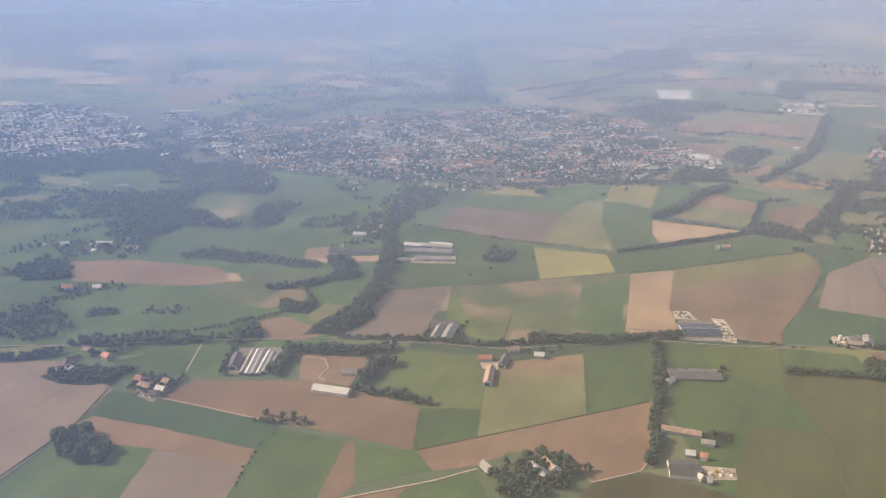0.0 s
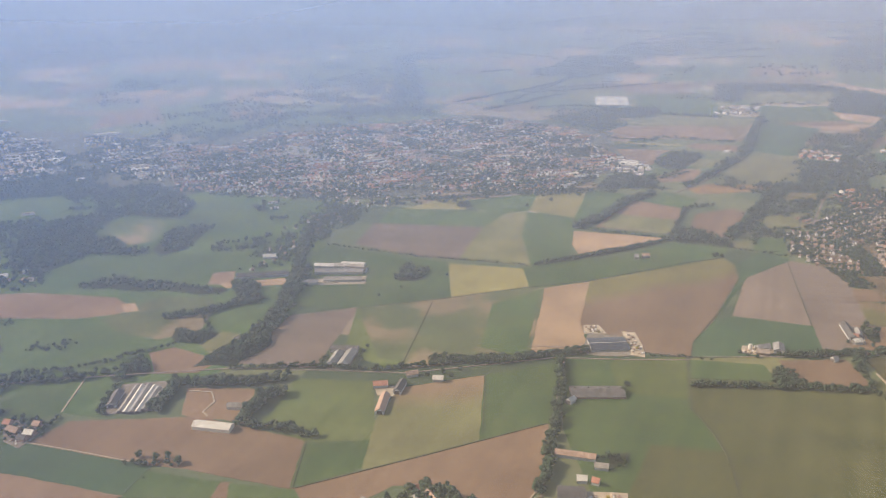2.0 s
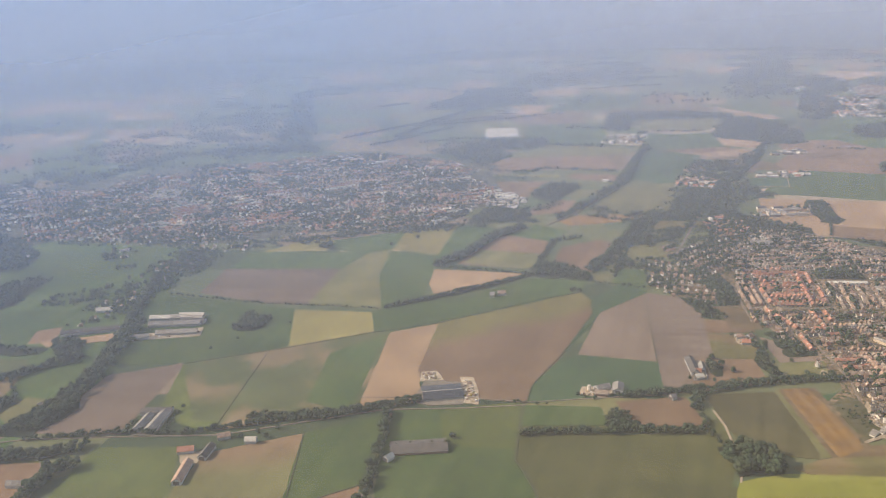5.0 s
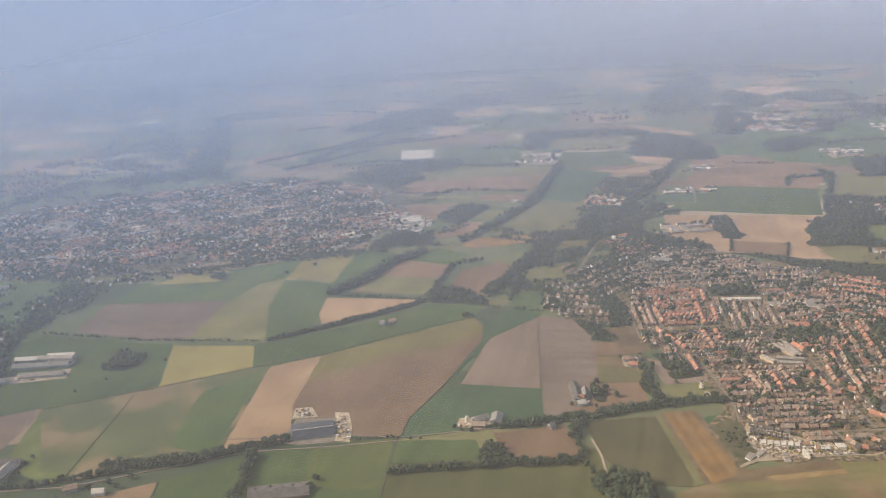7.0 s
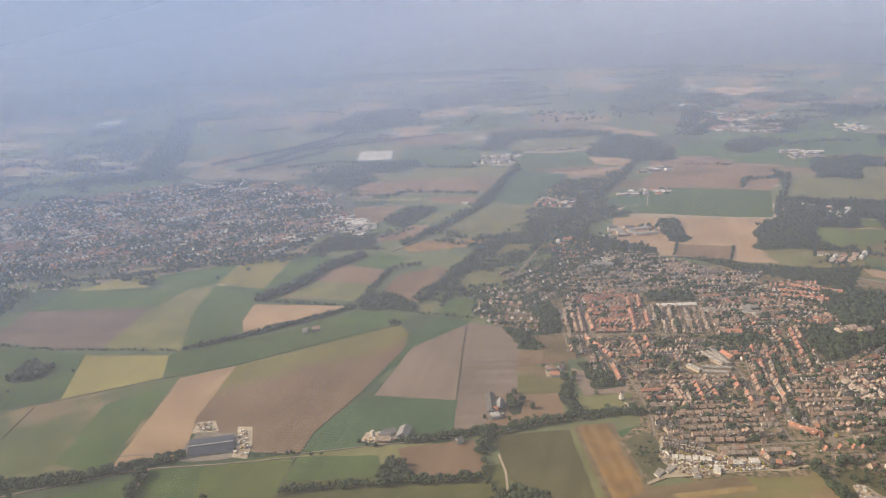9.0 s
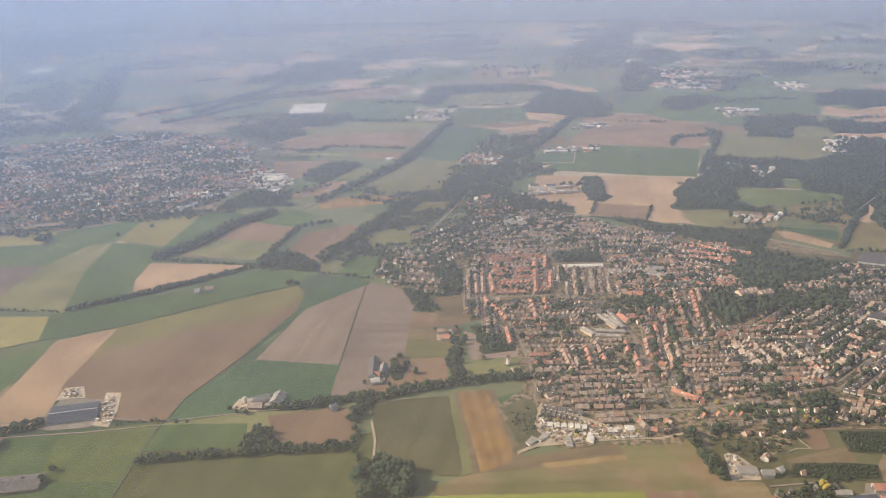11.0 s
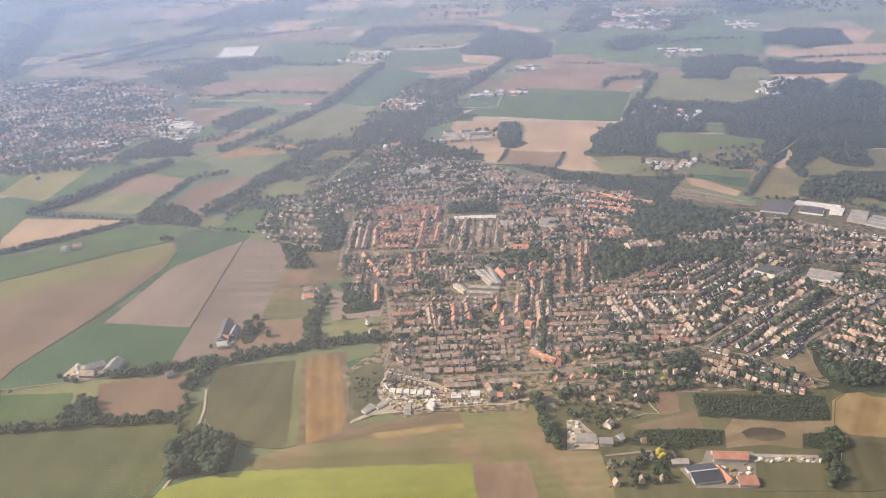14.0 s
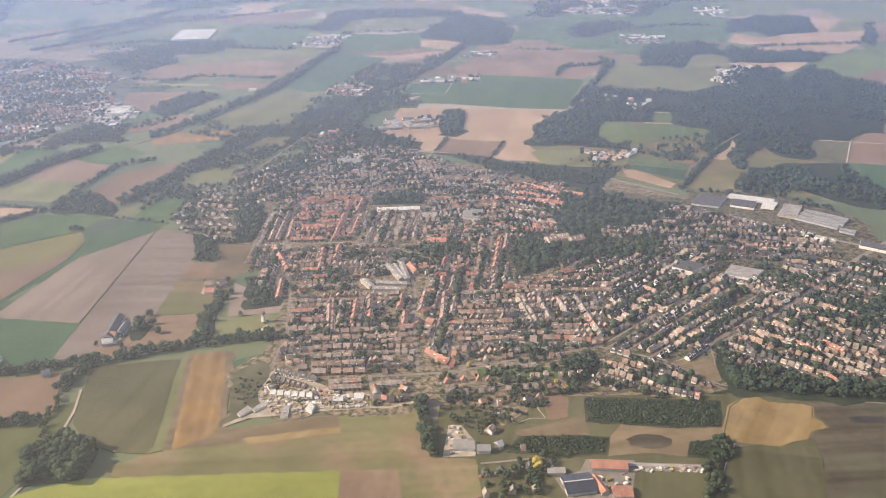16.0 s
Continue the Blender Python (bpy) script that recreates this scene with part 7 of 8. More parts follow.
house_row(*[(408, 878), (446, 881)], roof='brown', gap=1.5, w=5.5)
house_row(*[(450, 881), (480, 884)], roof='brown', gap=1.5, w=5.5)
house_row(*[(388, 893), (410, 895)], roof='grey', gap=1.5, w=6.0)
house_row(*[(421, 889), (466, 895)], roof='brown', gap=1.5, w=6.0)
house_row(*[(388, 907), (394, 907)], roof='orange', w=4.5, d=5.5)
house_row(*[(396, 907), (404, 908)], roof='orange', w=4.5, d=5.5)
house_row(*[(405, 910), (412, 913)], roof='orange', w=4.5, d=5.5)
house_row(*[(385, 923), (410, 926)], roof='orange', d=4.5)
house_row(*[(420, 889), (414, 940)], roof='brown')
house_row(*[(423, 889), (417, 940)], roof='brown')
house_row(*[(437, 902), (436, 941)], roof='orange')
house_row(*[(450, 902), (449, 923)], roof='orange')
house_row(*[(448, 927), (446, 951)], roof='brown')
house_row(*[(477, 900), (477, 924)], roof='orange')
house_row(*[(472, 930), (473, 951)], roof='orange')
house_row(*[(474, 897), (484, 898)], roof='orange')
house_row(*[(426, 902), (424, 940)], roof='grey')
house_row(*[(443, 907), (442, 943)], roof='slate')
house_row(*[(358, 1172), (413, 1192)], roof='orange')
house_row(*[(358, 1071), (388, 1073)], roof='orange')
house_row(*[(353, 1123), (378, 1126)], roof='orange')
house_row(*[(364, 1102), (389, 1105)], roof='orange')
house_row(*[(356, 1075), (353, 1120)], roof='orange')
house_row(*[(400, 1071), (403, 1172)], roof='orange')
house_row(*[(402, 1111), (405, 1184)], roof='orange')
house_row(*[(414, 1145), (417, 1189)], roof='orange')
house_row(*[(416, 1084), (418, 1126)], roof='orange')
house_row(*[(356, 1146), (362, 1167)], roof='orange')
house_row(*[(338, 1202), (352, 1211)], roof='orange')
house_row(*[(347, 1052), (368, 1002)], roof='orange')
house_row(*[(367, 983), (370, 947)], roof='orange')
house_row(*[(396, 1006), (393, 1054)], roof='orange')
house_row(*[(407, 1026), (407, 1057)], roof='orange')
house_row(*[(380, 1002), (396, 1003)], roof='orange')
house_row(*[(393, 987), (405, 989)], roof='orange')
house_row(*[(385, 959), (389, 963)], roof='orange')
house_row(*[(339, 1068), (336, 1142)], roof='brown')
house_row(*[(345, 1068), (344, 1142)], roof='brown')
house_row(*[(507, 911), (508, 959)], roof='brown', wall='white')
house_row(*[(489, 924), (492, 959)], roof='brown')
house_row(*[(490, 923), (496, 926)], roof='orange')
house_row(*[(492, 959), (499, 961)], roof='orange')
house_row(*[(551, 1006), (559, 1074)], roof='orange')
house_row(*[(539, 1047), (542, 1081)], roof='brown')
house_row(*[(562, 1047), (566, 1081)], roof='brown')
house_row(*[(557, 967), (574, 971)], roof='orange')
house_row(*[(579, 972), (586, 974)], roof='orange')
house_row(*[(591, 977), (600, 979)], roof='orange')
house_row(*[(501, 990), (508, 1028)], roof='orange')
house_row(*[(498, 990), (508, 992)], roof='orange')
house_row(*[(516, 1006), (521, 1008)], roof='orange')
house_row(*[(526, 992), (543, 994)], roof='orange')
house_row(*[(604, 994), (620, 1001)], roof='orange', w=4.0)
house_row(*[(496, 861), (513, 845)], roof='orange', w=4.0)
house_row(*[(502, 848), (511, 845)], roof='orange')
house_row(*[(495, 909), (500, 905)], roof='orange')
house_row(*[(568, 946), (576, 903)], roof='grey', wall='white')
house_row(*[(572, 948), (580, 905)], roof='grey', wall='white')
house_row(*[(585, 946), (591, 909)], roof='grey', wall='white')
house_row(*[(600, 946), (606, 917)], roof='grey', wall='white')
house_row(*[(615, 948), (627, 885)], roof='grey', wall='white')
house_row(*[(522, 956), (552, 958)], roof='brown', wall='pale')
house_row(*[(523, 935), (553, 938)], roof='brown', wall='pale')
house_row(*[(519, 921), (555, 923)], roof='brown', wall='pale')
house_row(*[(514, 904), (561, 907)], roof='brown', wall='pale')
house_row(*[(536, 891), (560, 893)], roof='brown', wall='pale')
house_row(*[(538, 879), (564, 882)], roof='brown', wall='pale')
house_row(*[(579, 888), (607, 888)], roof='brown', wall='pale')
house_row(*[(583, 881), (608, 880)], roof='brown', wall='pale')
house_row(*[(602, 876), (627, 877)], roof='brown', wall='pale')
house_row(*[(514, 919), (517, 949)], roof='brown', wall='pale')
house_row(*[(666, 944), (683, 925)], roof='brown', wall='white', w=4.0)
house_row(*[(676, 965), (683, 957)], roof='brown', wall='white')
house_row(*[(660, 933), (664, 919)], roof='brown', wall='white')
house_row(*[(581, 1184), (621, 1160)], roof='orange', w=3.5)
house_row(*[(585, 1202), (626, 1177)], roof='orange', w=3.5)
house_row(*[(594, 1227), (631, 1196)], roof='orange', w=3.5)
house_row(*[(634, 1201), (653, 1194)], roof='orange')
house_row(*[(769, 873), (783, 852)], roof='orange', wall='pale')
house_row(*[(789, 874), (799, 860)], roof='orange', wall='pale')
house_row(*[(807, 898), (822, 888)], roof='brown', wall='pale')
house_row(*[(809, 935), (819, 925)], roof='brown', wall='pale')
house_row(*[(763, 905), (772, 890)], roof='brown', wall='pale')
house_row(*[(746, 890), (760, 876)], roof='brown', wall='pale')
house_row(*[(776, 826), (779, 813)], roof='orange', wall='pale')
house_row(*[(777, 900), (788, 919)], roof='brown', wall='pale')
house_row(*[(727, 883), (734, 859)], roof='slate', wall='white', gap=1.2, w=3.2)
house_row(*[(660, 834), (672, 827)], roof='slate', wall='white', gap=1.2, w=3.2)
house_row(*[(657, 811), (681, 802)], roof='slate', wall='white', gap=1.2, w=3.2)
house_row(*[(683, 850), (702, 870)], roof='slate', wall='white', gap=1.2, w=3.2)
house_row(*[(631, 864), (644, 856)], roof='slate', wall='white', gap=1.2, w=3.2)
house_row(*[(704, 891), (740, 928)], roof='slate', wall='white', gap=1.2, w=3.2)
house_row(*[(671, 900), (695, 928)], roof='slate', wall='white', gap=1.2, w=3.2)
barn(*[(434, 1151), (478, 1154)], 7.9, roof='white', wall='white', eave=2.5, ridge=3.5, name='school', label='long low white building around a green court', category='building')
for a, b, wide in (((454, 1014), (470, 981), 4.5), ((467, 1018), (475, 981), 4.5), ((460, 1016), (472, 986), 2.5), ((449, 975), (475, 972), 5.0), ((437, 980), (446, 966), 5.0), ((447, 964), (470, 962), 4.5)):
    barn(a, b, wide, roof='flat', wall='pale', eave=3.4, ridge=4.0, bays=3, name='shop_row', label='long pale shop row with a low roof', category='shops')
barn((475, 1012), (482, 996), 5.0, roof='orange', wall='pale', label='shop house with an orange tiled roof', name='shop_house', category='house')
barn(*[(465, 1016), (470, 1022)], 7.9, roof='grey')
barn(*[(512, 1164), (528, 1167)], 13.2, roof='orange', label='hall with a large orange roof', wall='white')
hall([(521, 1122), (527, 1149), (544, 1144), (539, 1119)], 4, roof='flat', wall='white')
hall([(706, 1002), (722, 1016), (737, 1006), (721, 991)], 4.6, roof='slate', wall='white', label='dark flat roofed hall among the houses')
barn(*[(492, 1067), (507, 1067)], 9.3, roof='orange')
hall([(480, 1133), (484, 1145), (497, 1141), (495, 1126)], 2.5, roof='flat', wall='white')
barn(*[(602, 1061), (611, 1065)], 10.6, roof='brown', wall='pale', eave=6.0, ridge=8.5, bays=2, name='apartment_block', label='tall pale brick apartment block among trees', category='apartments')
barn(*[(614, 1067), (622, 1071)], 10.6, roof='brown', wall='pale', eave=6.0, ridge=8.5, bays=2, name='apartment_block', label='tall pale brick apartment block among trees', category='apartments')
barn(*[(624, 1061), (636, 1067)], 10.6, roof='brown', wall='pale', eave=6.0, ridge=8.5, bays=2, name='apartment_block', label='tall pale brick apartment block among trees', category='apartments')
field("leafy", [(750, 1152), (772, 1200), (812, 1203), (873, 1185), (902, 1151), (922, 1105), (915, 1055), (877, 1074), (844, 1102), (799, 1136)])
hall([(-1066, 2928), (-1085, 3006), (-1027, 3020), (-1004, 2926)], 6.0, roof='white', wall='white', label='long white greenhouse roof in the far fields')
hall([(762, 1165), (779, 1196), (806, 1187), (788, 1155)], 2.2, roof='slate', wall='panel', label='long dark roofed factory hall')
hall([(805, 1186), (811, 1196), (853, 1177), (846, 1166)], 2.2, roof='white', wall='white', label='long white roofed factory hall')
hall([(801, 1160), (810, 1180), (832, 1170), (823, 1150)], 2.2, roof='slate', wall='white', label='dark roofed factory hall with white front')
hall([(831, 1155), (840, 1173), (853, 1168), (843, 1150)], 2.1, roof='white', wall='white')
hall([(841, 1133), (859, 1165), (875, 1158), (856, 1123)], 2.1, roof='flat', wall='pale')
barn(*[(858, 1126), (889, 1099)], 7.9, roof='metal', eave=2.5, ridge=3.5, name='hall', label='grey roofed works hall in a row', category='hall')
barn(*[(865, 1135), (898, 1108)], 7.9, roof='metal', eave=2.5, ridge=3.5, name='hall', label='grey roofed works hall in a row', category='hall')
barn(*[(872, 1143), (905, 1117)], 7.9, roof='metal', eave=2.5, ridge=3.5, name='hall', label='grey roofed works hall in a row', category='hall')
barn(*[(888, 1093), (899, 1085)], 7.9, roof='metal', eave=2.5, ridge=3.5, name='hall', label='grey roofed works hall in a row', category='hall')
district([(798, 1133), (844, 1102), (877, 1074), (900, 1052), (869, 1052), (839, 1086), (795, 1120)], -37, roofs=('flat', 'slate', 'white'), walls=('white', 'pale'), pitch=7.0, row=7.0, green=0.4, street=False)
hall([(748, 991), (760, 1011), (785, 999), (771, 981)], 2.5, roof='flat', wall='white', label='white walled hall with a flat roof')
hall([(740, 984), (746, 994), (757, 988), (752, 978)], 1.8, roof='flat', wall='pale')
hall([(755, 977), (758, 982), (769, 977), (765, 971)], 1.7, roof='slate', wall='white')
hall([(700, 1003), (710, 1017), (727, 1009), (717, 995)], 1.5, roof='metal', wall='panel')
hall([(694, 1006), (700, 1018), (707, 1014), (701, 1002)], 2, roof='flat', wall='white')
district([(764, 964), (782, 991), (814, 998), (801, 969), (774, 950)], 23, roofs=('flat', 'white', 'brown'), walls=('white', 'pale'), pitch=4.5, row=6.0, green=0.3, street=False, jit=4.0)
hall([(889, 1052), (896, 1065), (923, 1045), (916, 1033)], 3, roof='slate', wall='white')
barn(*[(373, 1316), (401, 1311)], 17.2, roof='metal', label='broad grey roofed sports hall')
hall([(378, 1330), (378, 1343), (397, 1345), (399, 1329)], 2.5, roof='white', wall='white')
road([(491, 834), (483, 919), (483, 959), (475, 1016), (460, 1054)], 2.6)
road([(325, 1061), (416, 1068), (460, 1054), (492, 1028)], 2.6)
road([(511, 805), (527, 849), (510, 882), (487, 919)], 2.6)
road([(390, 1054), (411, 1111), (419, 1192), (448, 1229)], 2.2)
road([(385, 841), (388, 882), (378, 959), (353, 1055), (348, 1142), (355, 1249)], 2.2)
road([(543, 1004), (551, 1081)], 2.2)
road([(555, 849), (623, 870), (669, 850)], 2.2)
road([(627, 866), (684, 919), (735, 980)], 2.6)
tree(*[(641, 1156)][0], 5)
tree(*[(651, 1140)][0], 5)
district([(325, 1143), (349, 1290), (395, 1369), (437, 1376), (510, 1306), (544, 1277), (577, 1277), (573, 1209), (511, 1195), (477, 1201), (425, 1201), (413, 1192), (350, 1202), (339, 1127)], 11, roofs=('brown', 'brown', 'slate', 'grey'), walls=('white', 'white', 'pale'), green=0.8)
district([(323, 1068), (325, 1143), (351, 1127), (359, 1068), (353, 1055), (368, 1004), (373, 949), (357, 959), (332, 1004)], 91, roofs=('brown', 'brown', 'grey', 'slate'), walls=('brick', 'brick', 'pale', 'white'), green=0.32)
district([(358, 1054), (470, 1054), (470, 1010), (435, 981), (438, 959), (376, 959)], 6, roofs=('brown', 'brown', 'grey', 'slate'), walls=('brick', 'brick', 'pale', 'white'), green=0.32)
district([(419, 1142), (429, 1155), (488, 1149), (491, 1067), (427, 1065)], 86, roofs=('brown', 'grey', 'slate', 'brown'), walls=('brick', 'brick', 'pale', 'white'), green=0.32)
district([(487, 1192), (572, 1191), (568, 1095), (492, 1054)], 7, roofs=('brown', 'brown', 'grey', 'orange', 'slate'), walls=('brick', 'brick', 'pale', 'white'), green=0.9)
district([(377, 954), (476, 959), (491, 882), (491, 838), (455, 834), (388, 849), (379, 919)], 4, roofs=('brown', 'grey', 'slate', 'brown'), walls=('brick', 'brick', 'pale', 'white'), green=0.32)
district([(484, 981), (513, 1054), (550, 1054), (563, 1004), (561, 959), (514, 959), (514, 882), (535, 842), (507, 842), (488, 891)], 83, roofs=('brown', 'brown', 'grey', 'orange', 'slate'), walls=('brick', 'brick', 'pale', 'white'), green=0.8)
district([(514, 959), (561, 964), (647, 969), (623, 866), (575, 846), (523, 866)], 3, roofs=('brown', 'grey', 'slate', 'brown'), walls=('brick', 'brick', 'pale', 'white'), green=0.32)
district([(604, 1015), (676, 1053), (741, 1040), (755, 980), (737, 919), (668, 846), (631, 866), (646, 959)], 45, roofs=('slate', 'grey', 'slate', 'brown'), walls=('pale', 'brick', 'white', 'brick', 'pale'), green=0.9)
district([(751, 969), (814, 1015), (903, 1027), (947, 1002), (870, 850), (783, 813), (715, 842), (712, 874), (779, 938)], -38, roofs=('slate', 'grey', 'slate', 'brown'), walls=('pale', 'brick', 'white', 'brick', 'pale'), green=1.0)
district([(691, 1109), (749, 1169), (796, 1127), (861, 1072), (861, 1033), (814, 1015), (758, 1027), (697, 1053)], -5, roofs=('slate', 'grey', 'slate', 'brown'), walls=('pale', 'brick', 'white', 'brick', 'pale'), green=0.9)
district([(549, 1228), (638, 1237), (624, 1109), (567, 1092)], -20, roofs=('brown', 'brown', 'grey', 'orange', 'slate'), walls=('white', 'brick'), green=0.9)
district([(620, 846), (658, 854), (699, 813), (666, 802), (611, 812)], -31, roofs=('slate', 'grey', 'slate', 'brown'), walls=('pale', 'brick', 'white', 'brick', 'pale'), green=0.9)
district([(499, 830), (547, 849), (593, 820), (575, 792), (553, 792), (544, 760), (515, 805)], 7, roofs=('brown', 'brown', 'grey', 'orange', 'slate'), walls=('brick', 'brick', 'pale', 'white'), pitch=10.0, row=14.0, green=0.9)
district([(529, 735), (560, 743), (583, 727), (557, 697), (535, 697)], 9, roofs=('brown', 'brown', 'grey', 'orange', 'slate'), walls=('pale', 'brick'), pitch=13.0, row=18.0, green=0.9)
district([(228, 1112), (229, 1212), (277, 1221), (301, 1143), (307, 1068), (267, 1075)], -8, roofs=('flat', 'grey', 'brown'), walls=('white', 'brick'), pitch=9.0, row=12.0, green=1.0)
district([(316, 1408), (371, 1447), (393, 1382), (342, 1335)], 21, roofs=('orange', 'brown'), walls=('brick', 'brick', 'pale', 'white'), pitch=9.0)
district([(721, 2511), (791, 2643), (882, 2659), (944, 2595), (905, 2447), (802, 2488)], 0, roofs=('flat', 'white', 'metal', 'orange'), walls=("white", "pale"), pitch=16.9, w=13, d=12, row=12, skip=0.5, green=0.5, street=False, tree_h=5.0, eave=3.0, ridge=4.6)
district([(394, 1447), (400, 1514), (427, 1532), (492, 1512), (490, 1459), (440, 1444)], 12, roofs=('metal', 'slate', 'flat'), walls=("white", "pale"), pitch=23.4, w=18, d=9, row=14, skip=0.1, green=0.5, street=False, tree_h=5.0, eave=3.0, ridge=4.6)
district([(323, 1649), (326, 1711), (370, 1734), (384, 1686), (358, 1634)], 5, roofs=('orange', 'white', 'brown'), walls=("white", "pale"), pitch=13.0, w=10, d=7, row=11, skip=0.3, green=0.5, street=False, tree_h=5.0, eave=3.0, ridge=4.6)
district([(310, 1403), (315, 1440), (354, 1462), (368, 1439), (368, 1407)], 0, roofs=('brown', 'orange', 'white'), walls=("white", "pale"), pitch=11.7, w=9, d=5, row=11, skip=0.6, green=0.5, street=False, tree_h=5.0, eave=3.0, ridge=4.6)
district([(454, 1749), (452, 1792), (505, 1799), (511, 1747)], 3, roofs=('metal', 'flat', 'white'), walls=("white", "pale"), pitch=20.8, w=16, d=9, row=12, skip=0.1, green=0.5, street=False, tree_h=5.0, eave=3.0, ridge=4.6)
district([(511, 1747), (513, 1786), (549, 1789), (548, 1750)], 3, roofs=('white', 'orange'), walls=("white", "pale"), pitch=11.7, w=9, d=6, row=9, skip=0.1, green=0.5, street=False, tree_h=5.0, eave=3.0, ridge=4.6)
district([(938, 1761), (969, 1841), (1015, 1859), (1000, 1812), (947, 1736)], 30, roofs=('white', 'metal', 'white'), walls=("white", "pale"), pitch=15.6, w=12, d=7, row=10, skip=0.2, green=0.5, street=False, tree_h=5.0, eave=3.0, ridge=4.6)
district([(844, 2082), (866, 2145), (938, 2156), (925, 2092), (875, 2069)], 0, roofs=('white', 'metal', 'slate'), walls=("white", "pale"), pitch=19.5, w=15, d=8, row=12, skip=0.3, green=0.5, street=False, tree_h=5.0, eave=3.0, ridge=4.6)
district([(717, 1640), (750, 1654), (821, 1596), (797, 1559), (721, 1605)], 0, roofs=('brown', 'white'), walls=("white", "pale"), pitch=11.7, w=9, d=6, row=12, skip=0.5, green=0.5, street=False, tree_h=5.0, eave=3.0, ridge=4.6)
district([(186, 2095), (196, 2172), (267, 2182), (275, 2116), (228, 2081)], 0, roofs=('metal', 'white', 'flat'), walls=("white", "pale"), pitch=18.2, w=14, d=7, row=12, skip=0.3, green=0.5, street=False, tree_h=5.0, eave=3.0, ridge=4.6)
district([(504, 1956), (547, 1999), (582, 1998), (579, 1959), (536, 1944)], 3, roofs=('white', 'slate'), walls=("white", "pale"), pitch=26.0, w=20, d=9, row=12, skip=0.2, green=0.5, street=False, tree_h=5.0, eave=3.0, ridge=4.6)
district([(671, 1342), (685, 1372), (724, 1372), (724, 1348), (689, 1325)], 60, roofs=('white', 'brown', 'flat'), walls=("white", "pale"), pitch=10.4, w=8, d=5, row=10, skip=0.4, green=0.5, street=False, tree_h=5.0, eave=3.0, ridge=4.6)
district([(1090, 2492), (1129, 2565), (1178, 2563), (1151, 2489)], 0, roofs=('white',), walls=("white", "pale"), pitch=26.0, w=20, d=6, row=14, skip=0.3, green=0.5, street=False, tree_h=5.0, eave=3.0, ridge=4.6)
district([(153, 1719), (167, 1739), (197, 1730), (198, 1706)], 0, roofs=('flat', 'white'), walls=("white", "pale"), pitch=15.6, w=12, d=6, row=14, skip=0.4, green=0.5, street=False, tree_h=5.0, eave=3.0, ridge=4.6)
district([(720, 2503), (787, 2756), (918, 2865), (1009, 2783), (934, 2473), (820, 2469)], 0, roofs=('white', 'brown', 'orange'), walls=("white", "pale"), pitch=14.3, w=11, d=7, row=12, skip=0.4, green=0.5, street=False, tree_h=5.0, eave=3.0, ridge=4.6)
district([(1086, 2432), (1128, 2507), (1165, 2502), (1135, 2426)], 0, roofs=('white', 'metal'), walls=("white", "pale"), pitch=26.0, w=20, d=9, row=14, skip=0.3, green=0.5, street=False, tree_h=5.0, eave=3.0, ridge=4.6)
district([(-117, 2543), (-91, 2593), (-29, 2607), (-28, 2521)], 0, roofs=('white', 'metal'), walls=("white", "pale"), pitch=31.2, w=24, d=10, row=20, skip=0.4, green=0.5, street=False, tree_h=5.0, eave=3.0, ridge=4.6)
district([(849, 2066), (889, 2119), (923, 2115), (894, 2062)], 0, roofs=('white', 'metal'), walls=("white", "pale"), pitch=26.0, w=20, d=8, row=14, skip=0.3, green=0.5, street=False, tree_h=5.0, eave=3.0, ridge=4.6)
district([(-601, 3167), (-547, 3274), (-511, 3167), (-547, 3109)], 0, roofs=('white', 'metal'), walls=("white", "pale"), pitch=39.0, w=30, d=12, row=25, skip=0.4, green=0.5, street=False, tree_h=5.0, eave=3.0, ridge=4.6)
district([(-576, 3109), (-531, 3200), (-508, 3100), (-548, 3015)], 0, roofs=('white',), walls=("white", "pale"), pitch=39.0, w=30, d=12, row=25, skip=0.2, green=0.5, street=False, tree_h=5.0, eave=3.0, ridge=4.6)
hall([(-1064, 2903), (-1078, 2961), (-1033, 2982), (-1015, 2923)], 4.0, roof="white", wall="white", label="very large pale greenhouse roof far away")
district([(334, 1197), (413, 1196), (414, 1070), (357, 1071)], 9, roofs=('orange', 'brown', 'orange'), walls=('brick', 'brick', 'pale', 'white'), green=0.32)
district([(428, 1052), (492, 1054), (501, 981), (475, 1016), (435, 987)], 8, roofs=('brown', 'brown', 'grey', 'orange', 'slate'), walls=('brick', 'brick', 'pale', 'white'), green=1.0)
district([(481, 1047), (512, 1133), (557, 1102), (550, 1054), (513, 981), (494, 981)], 7, roofs=('brown', 'brown', 'grey', 'orange', 'slate'), walls=('brick', 'brick', 'pale', 'white'), green=1.0)
district([(557, 981), (602, 992), (654, 1015), (657, 969), (561, 959)], 6, roofs=('brown', 'grey', 'slate', 'brown'), walls=('brick', 'brick', 'pale', 'white'), green=0.9)
district([(697, 872), (724, 919), (771, 957), (826, 991), (790, 943), (720, 872)], 43, roofs=('slate', 'grey', 'slate', 'brown'), walls=('pale', 'brick', 'white', 'brick', 'pale'), green=1.0)
district([(658, 1112), (718, 1103), (706, 1061), (655, 1056)], -9, roofs=('brown', 'grey', 'slate', 'brown'), walls=('brick', 'brick', 'pale', 'white'), green=1.0)
district([(566, 1113), (616, 1107), (612, 1067), (566, 1067)], 0, roofs=('brown', 'brown', 'grey', 'orange', 'slate'), walls=('brick', 'brick', 'pale', 'white'), green=1.0)
